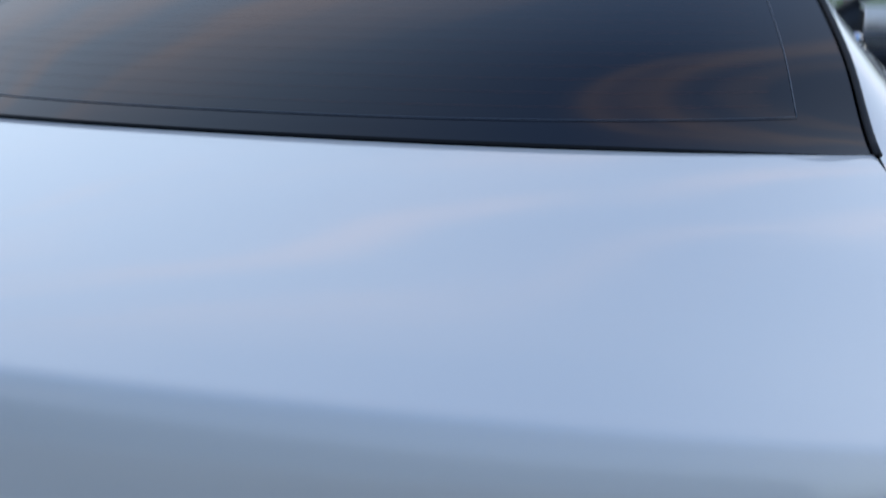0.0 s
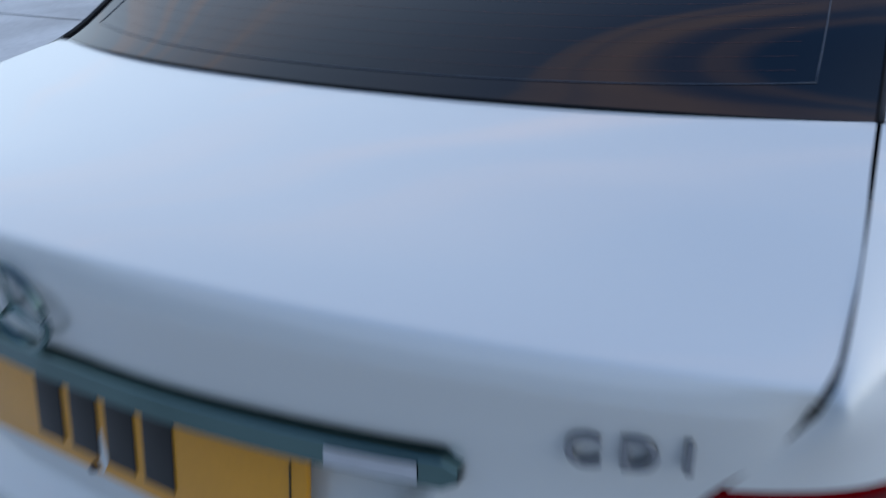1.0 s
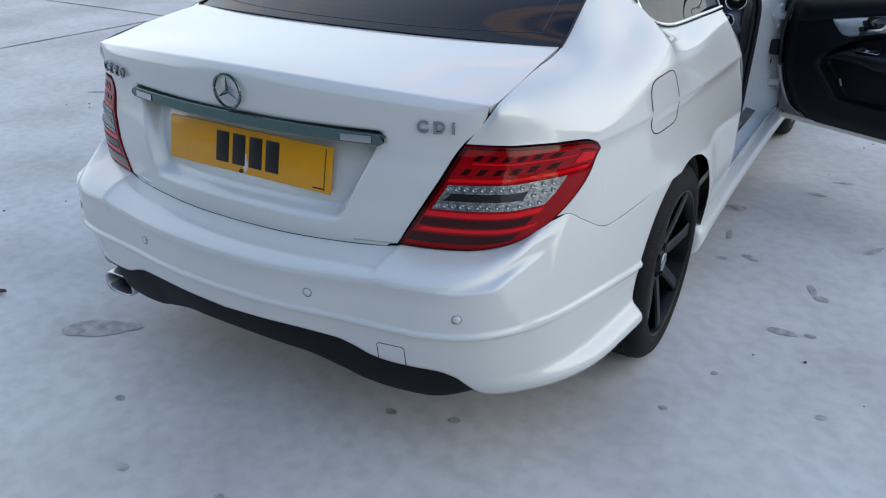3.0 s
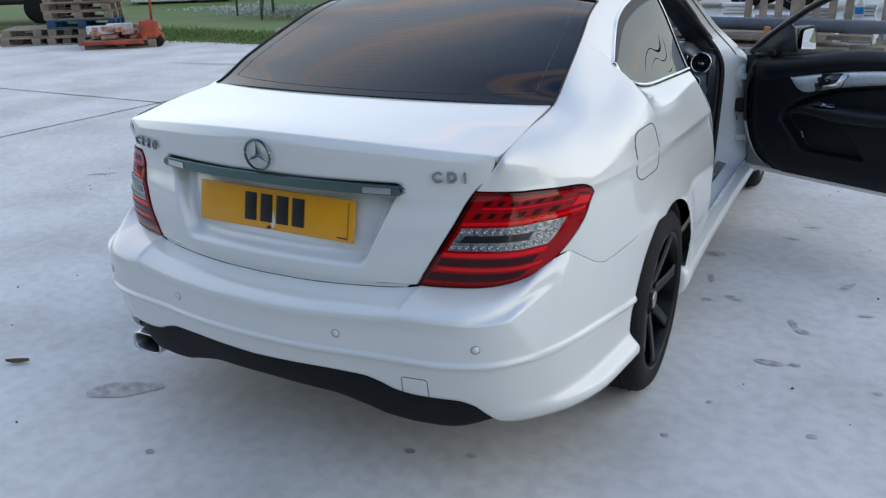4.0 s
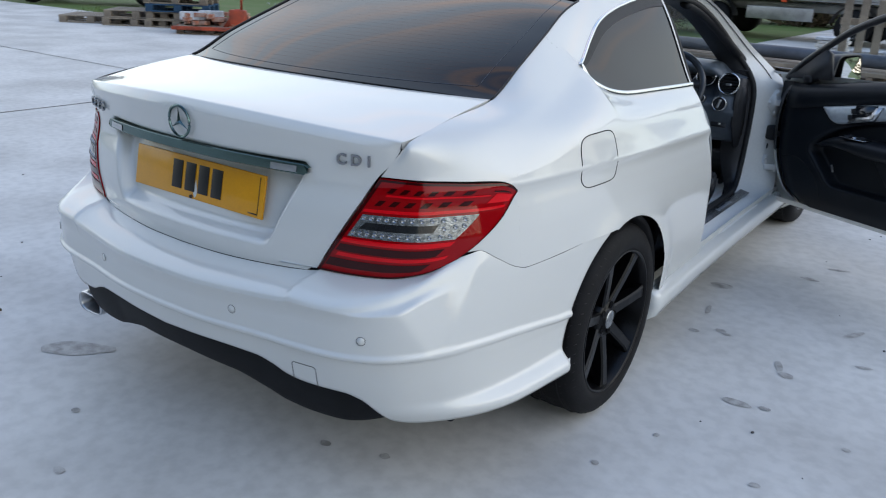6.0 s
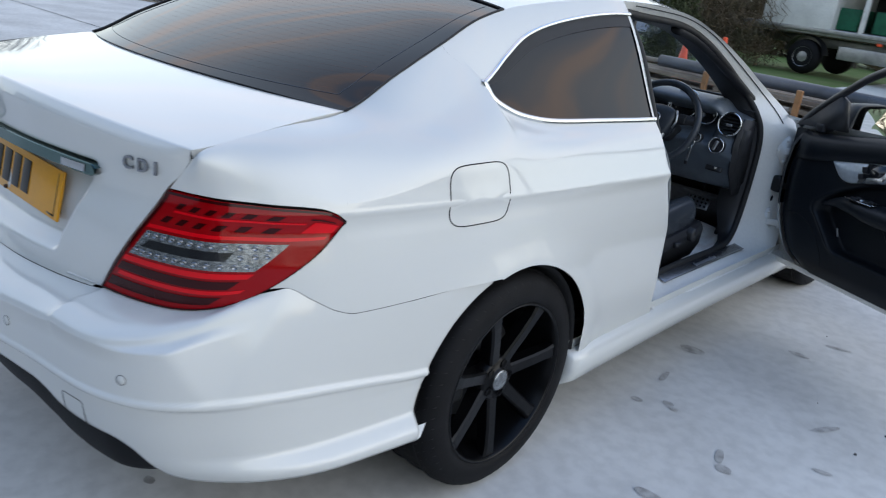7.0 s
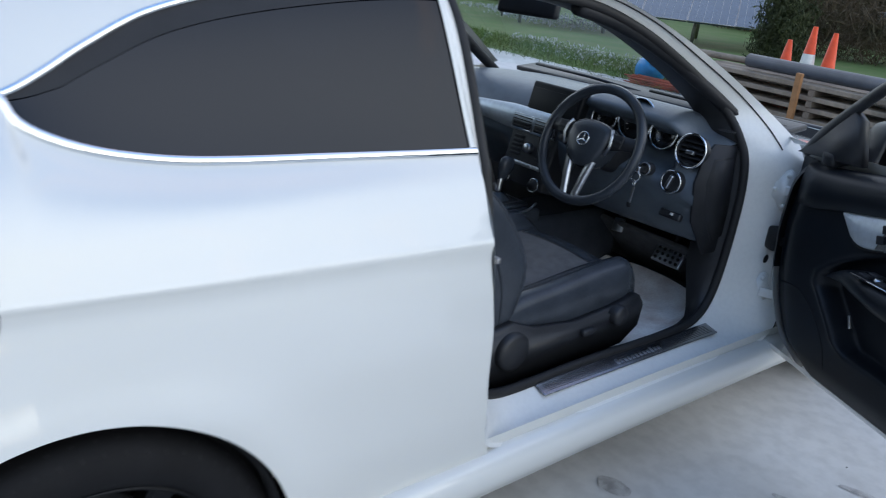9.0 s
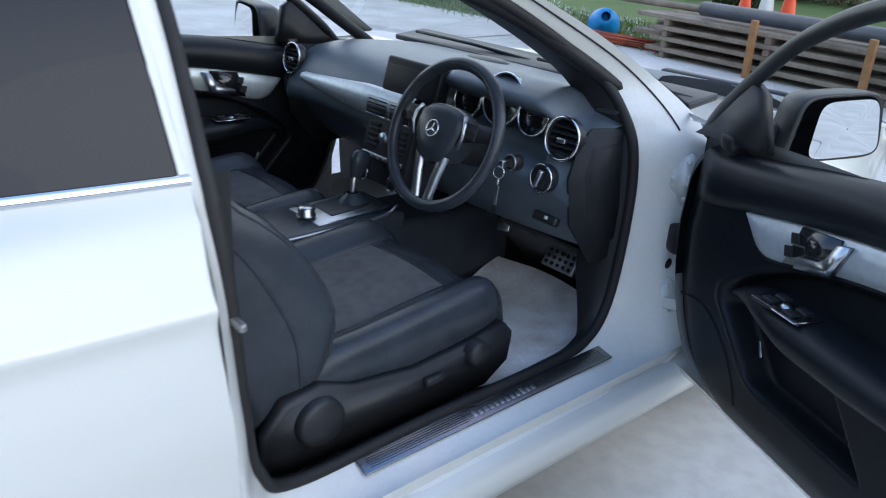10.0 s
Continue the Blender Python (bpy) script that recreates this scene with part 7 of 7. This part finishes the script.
part("shell", spin_copy_free(lathe([(.06, .25), (.10, .24), (.17, .0), (.21, -.16), (.20, -.17), (.15, .0), (.06, .10), (0, .10)], 32, "Z"), pose(0, 0, 0, 70, 0, 40)), BLUE, bar)
reb = thing("rebar_bundle", "rusty reinforcing bars lying by the timber stack", "rebar", (-4.1, 9.45, 0))
for k in range(26):
    part("bar", tube([(rnd.uniform(-.75, -.6), rnd.uniform(-.14, .14), .02 + .02 * (k % 5)), (rnd.uniform(.6, .8), rnd.uniform(-.14, .14), .02 + .02 * (k % 5))], .009, 5), ORANGE, reb)


def cone(x, y, label, white=True, h=.75, base_z=0.0):
    c = thing("traffic_cone", label, "traffic cone", (x, y, base_z), 0, "traffic cones")
    part("base", box(bmesh.new(), (.36, .36, .03), (0, 0, .015), bevel=.008), BLACK if not white else CONE_O, c)
    part("cone_body", lathe([(.145, .03), (.03, h), (.0, h)], 28, "Z"), CONE_O, c)
    if white:
        r0, r1 = .145 - .115 * .30, .145 - .115 * .62
        part("band", lathe([(r0 + .002, .03 + (h - .03) * .30), (r1 + .002, .03 + (h - .03) * .62)], 28, "Z"), WHITE, c)
    return c


cone(-3.40, 11.23, "orange and white traffic cone", h=.95)
cone(-3.17, 11.35, "plain orange plastic traffic cone", False, h=.90)
cone(-3.9, 11.6, "dark based orange traffic cone", False, h=.72)

# lorry
lo = thing("lorry", "white box lorry with open framed load bed parked behind the timber", "lorry", (-2.6, 20.8, 0), -6)
part("chassis", box(box(bmesh.new(), (7.6, .8, .22), (0, 0, .78), bevel=.03), (7.6, .10, .16), (0, -1.1, 1.02), bevel=.02), STEEL, lo)
part("floor", box(bmesh.new(), (7.6, 2.4, .12), (0, 0, 1.06), bevel=.02), STEEL, lo)
part("front_box", box(bmesh.new(), (1.75, 2.4, 1.35), (-2.45, 0, 1.74), bevel=.04), WHITE, lo)
part("back_wall", box(bmesh.new(), (6.3, .06, 1.3), (.65, 1.15, 1.74), bevel=.01), DARKSTEEL, lo)
part("roof", box(bmesh.new(), (6.3, 2.4, .08), (.65, 0, 2.46), bevel=.02), WHITE, lo)
for x in (-.9, .6, 2.1, 3.7):
    part("upright", box(bmesh.new(), (.10, .10, 1.32), (x, -1.15, 1.76), bevel=.01), WHITE, lo)
for x in (-1.7, -.15, 1.35, 2.9):
    part("crate", box(bmesh.new(), (1.2, .9, .5), (x, -.5, 1.38), bevel=.03), GREEN, lo)
part("upper_rail", box(bmesh.new(), (6.3, .08, .10), (.65, -1.16, 2.38), bevel=.01), WHITE, lo)
for x in (-2.1, 1.2, 2.3):
    for y in (-1.0, 1.0):
        w = part("wheel", lathe([(0, -.14), (.25, -.14), (.39, -.12), (.41, 0), (.39, .12), (.25, .14), (0, .14)], 32, "Y"), TYRE, lo)
        w.location = (x, y, .41)
        part("rim", spin_copy_free(lathe([(0, .15), (.10, .145), (.20, .12), (.235, .145)], 24, "Y"), pose(0, 0, 0, 0, 0, 180 if y < 0 else 0)), STEEL, w)
    part("mudguard", lathe([(.50, -.16), (.52, 0), (.50, .16)], 20, "Y", 10, 160), BLACK, lo).location = (x, -1.0, .41)
part("side_lamp", box(bmesh.new(), (.12, .03, .06), (-.4, -1.2, .92), bevel=.008), CONE_O, lo)
part("side_guard", box(bmesh.new(), (1.6, .04, .30), (-.5, -1.1, .62), bevel=.01), STEEL, lo)

# tanker with unreadable lettering
tk_ = thing("white_tanker", "white tanker body with dark lettering behind the pallets", "tanker", (4.2, 19.5, 0), -6)
part("tank", spin_copy_free(lathe([(0, -2.6), (.9, -2.58), (1.05, -2.4), (1.05, 2.4), (.9, 2.58), (0, 2.6)], 32, "X"), pose(0, 0, 1.95)), WHITE, tk_)
part("chassis", box(bmesh.new(), (5.4, 1.6, .25), (0, 0, .80), bevel=.03), DARKSTEEL, tk_)
for k in range(9):
    part("letter_bar", box(bmesh.new(), (.13, .02, .20), (-1.6 + .18 * k + (.14 if k > 4 else 0), -1.055, 1.85), bevel=.004), DARKSTEEL, tk_)
for x in (-1.6, 1.2, 2.2):
    w = part("wheel", lathe([(0, -.14), (.30, -.14), (.47, -.12), (.49, 0), (.47, .12), (.30, .14), (0, .14)], 32, "Y"), TYRE, tk_)
    w.location = (x, -.75, .49)

# paving slabs, upright pallets, crate and cone
for k in range(9):
    s_ = thing("slab_stack", "stack of pale paving slabs on battens", "paving slabs", (-.75 + .62 * (k % 5), 12.35 + .8 * (k // 5), 0), rnd.uniform(-4, 4), "slab stacks")
    hgt = .42 + .10 * (k % 3)
    n_ = int(hgt / .06)
    for q in range(n_):
        part("slab", box(bmesh.new(), (.45, .45, .045), (rnd.uniform(-.02, .02), rnd.uniform(-.02, .02), .03 + .055 * q), bevel=.004, seg=1), FROST if q == n_ - 1 else CONCRETE, s_, smooth=False)
for x in (-.30, .45):
    up = thing("upright_pallet", "weathered wooden pallet leaning on end", "pallet", (x + .2, 12.0, 0), 0, "upright pallets")
    for k in range(4):
        part("slat", box(bmesh.new(), (.11, .025, 1.15 + .05 * (k % 2)), (-.33 + .22 * k, 0, .60), (8, 0, 0), bevel=.004, seg=1), WOOD, up, smooth=False)
    for z in (.25, .85):
        part("rail", box(bmesh.new(), (.85, .06, .10), (0, .06 + .02 * z, z), bevel=.004, seg=1), WOOD, up, smooth=False)
cr = thing("wire_reel_crate", "brown crate of coiled copper-coloured pipe", "crate", (1.95, 12.0, 0), 0)
part("crate", box(bmesh.new(), (1.1, .8, .10), (0, 0, .05), bevel=.01), WOOD, cr, smooth=False)
for k in range(7):
    part("coil", spin_copy_free(ring_at(.34, .045, Matrix(), 40), pose(0, -.3 + .1 * k, .46, 90, 0, 0)), BRICK, cr)
part("lid", box(bmesh.new(), (1.1, .8, .05), (0, 0, .86), bevel=.01), FROST, cr, smooth=False)
for x in (-.5, .5):
    part("post", box(bmesh.new(), (.07, .07, .80), (x, -.36, .45), bevel=.006), WOOD, cr, smooth=False)
cone(1.80, 11.9, "orange and white traffic cone on a crate", h=.70, base_z=.885)
bt = thing("spray_bottle", "white bottle with a blue label on the slabs", "bottle", (1.11, 12.35, .40))
part("bottle_body", lathe([(0, 0), (.06, 0), (.065, .02), (.065, .18), (.025, .24), (.02, .28), (0, .28)], 20, "Z"), WHITE, bt)
part("bottle_label", lathe([(.0665, .05), (.0665, .15)], 20, "Z", 180, 180), BLUE, bt)

# what stands beside and behind the yard
CLAD = mat("green_grey_cladding", (0.075, 0.10, 0.10), 0.5, vary=0.25, scale=1.5)
def shed(x, y, turn, w, d, h, label):
    s_ = thing("shed", label, "shed", (x, y, 0), turn)
    part("wall", box(bmesh.new(), (w, d, h), (0, 0, h / 2), bevel=.02), CLAD, s_)
    for k in range(int(w / .5)):
        part("rib", box(bmesh.new(), (.06, .03, h), (-w / 2 + .25 + .5 * k, d / 2 + .015, h / 2)), CLAD, s_, smooth=False)
    part("roof", prism([(-d / 2 - .3, h), (0, h + 1.4), (d / 2 + .3, h), (d / 2 + .3, h + .1), (0, h + 1.5), (-d / 2 - .3, h + .1)], w + .4, Matrix(((0, 0, 1, -w / 2 - .2), (1, 0, 0, 0), (0, 1, 0, 0), (0, 0, 0, 1)))), CLAD, s_, smooth=False)
    part("shed_door", box(bmesh.new(), (3.2, .06, 3.2), (w * .2, d / 2 + .02, 1.6), bevel=.01), DARKSTEEL, s_)


# first shed is unseen, added and sized to block sky light from the tail
shed(-2, -14.5, 0, 30, 9, 5.4, "green-grey clad shed, unseen, added to keep sky light off the car's tail")
shed(30, 13, 100, 18, 8, 3.4, "low green-grey shed at the side of the yard")
tr_ = thing("white_trailer", "white box trailer with red lettering in the yard", "trailer", (17.5, 9.0, 0), 100)
part("box_body", box(bmesh.new(), (3.6, 1.9, 1.9), (0, 0, 1.5), bevel=.08, seg=3), WHITE, tr_)
for k in range(6):
    part("letter_bar", box(bmesh.new(), (.16, .02, .22), (-.7 + .22 * k, .96, 1.6), bevel=.004), RED, tr_)
for x in (-.45, .45):
    for y in (-.85, .85):
        w = part("wheel", lathe([(0, -.09), (.2, -.09), (.31, -.07), (.32, 0), (.31, .07), (.2, .09), (0, .09)], 24, "Y"), TYRE, tr_)
        w.location = (x, y, .32)
part("tow_bar", tube([(1.7, -.4, .55), (2.9, 0, .5), (1.7, .4, .55)], .04, 8), STEEL, tr_)
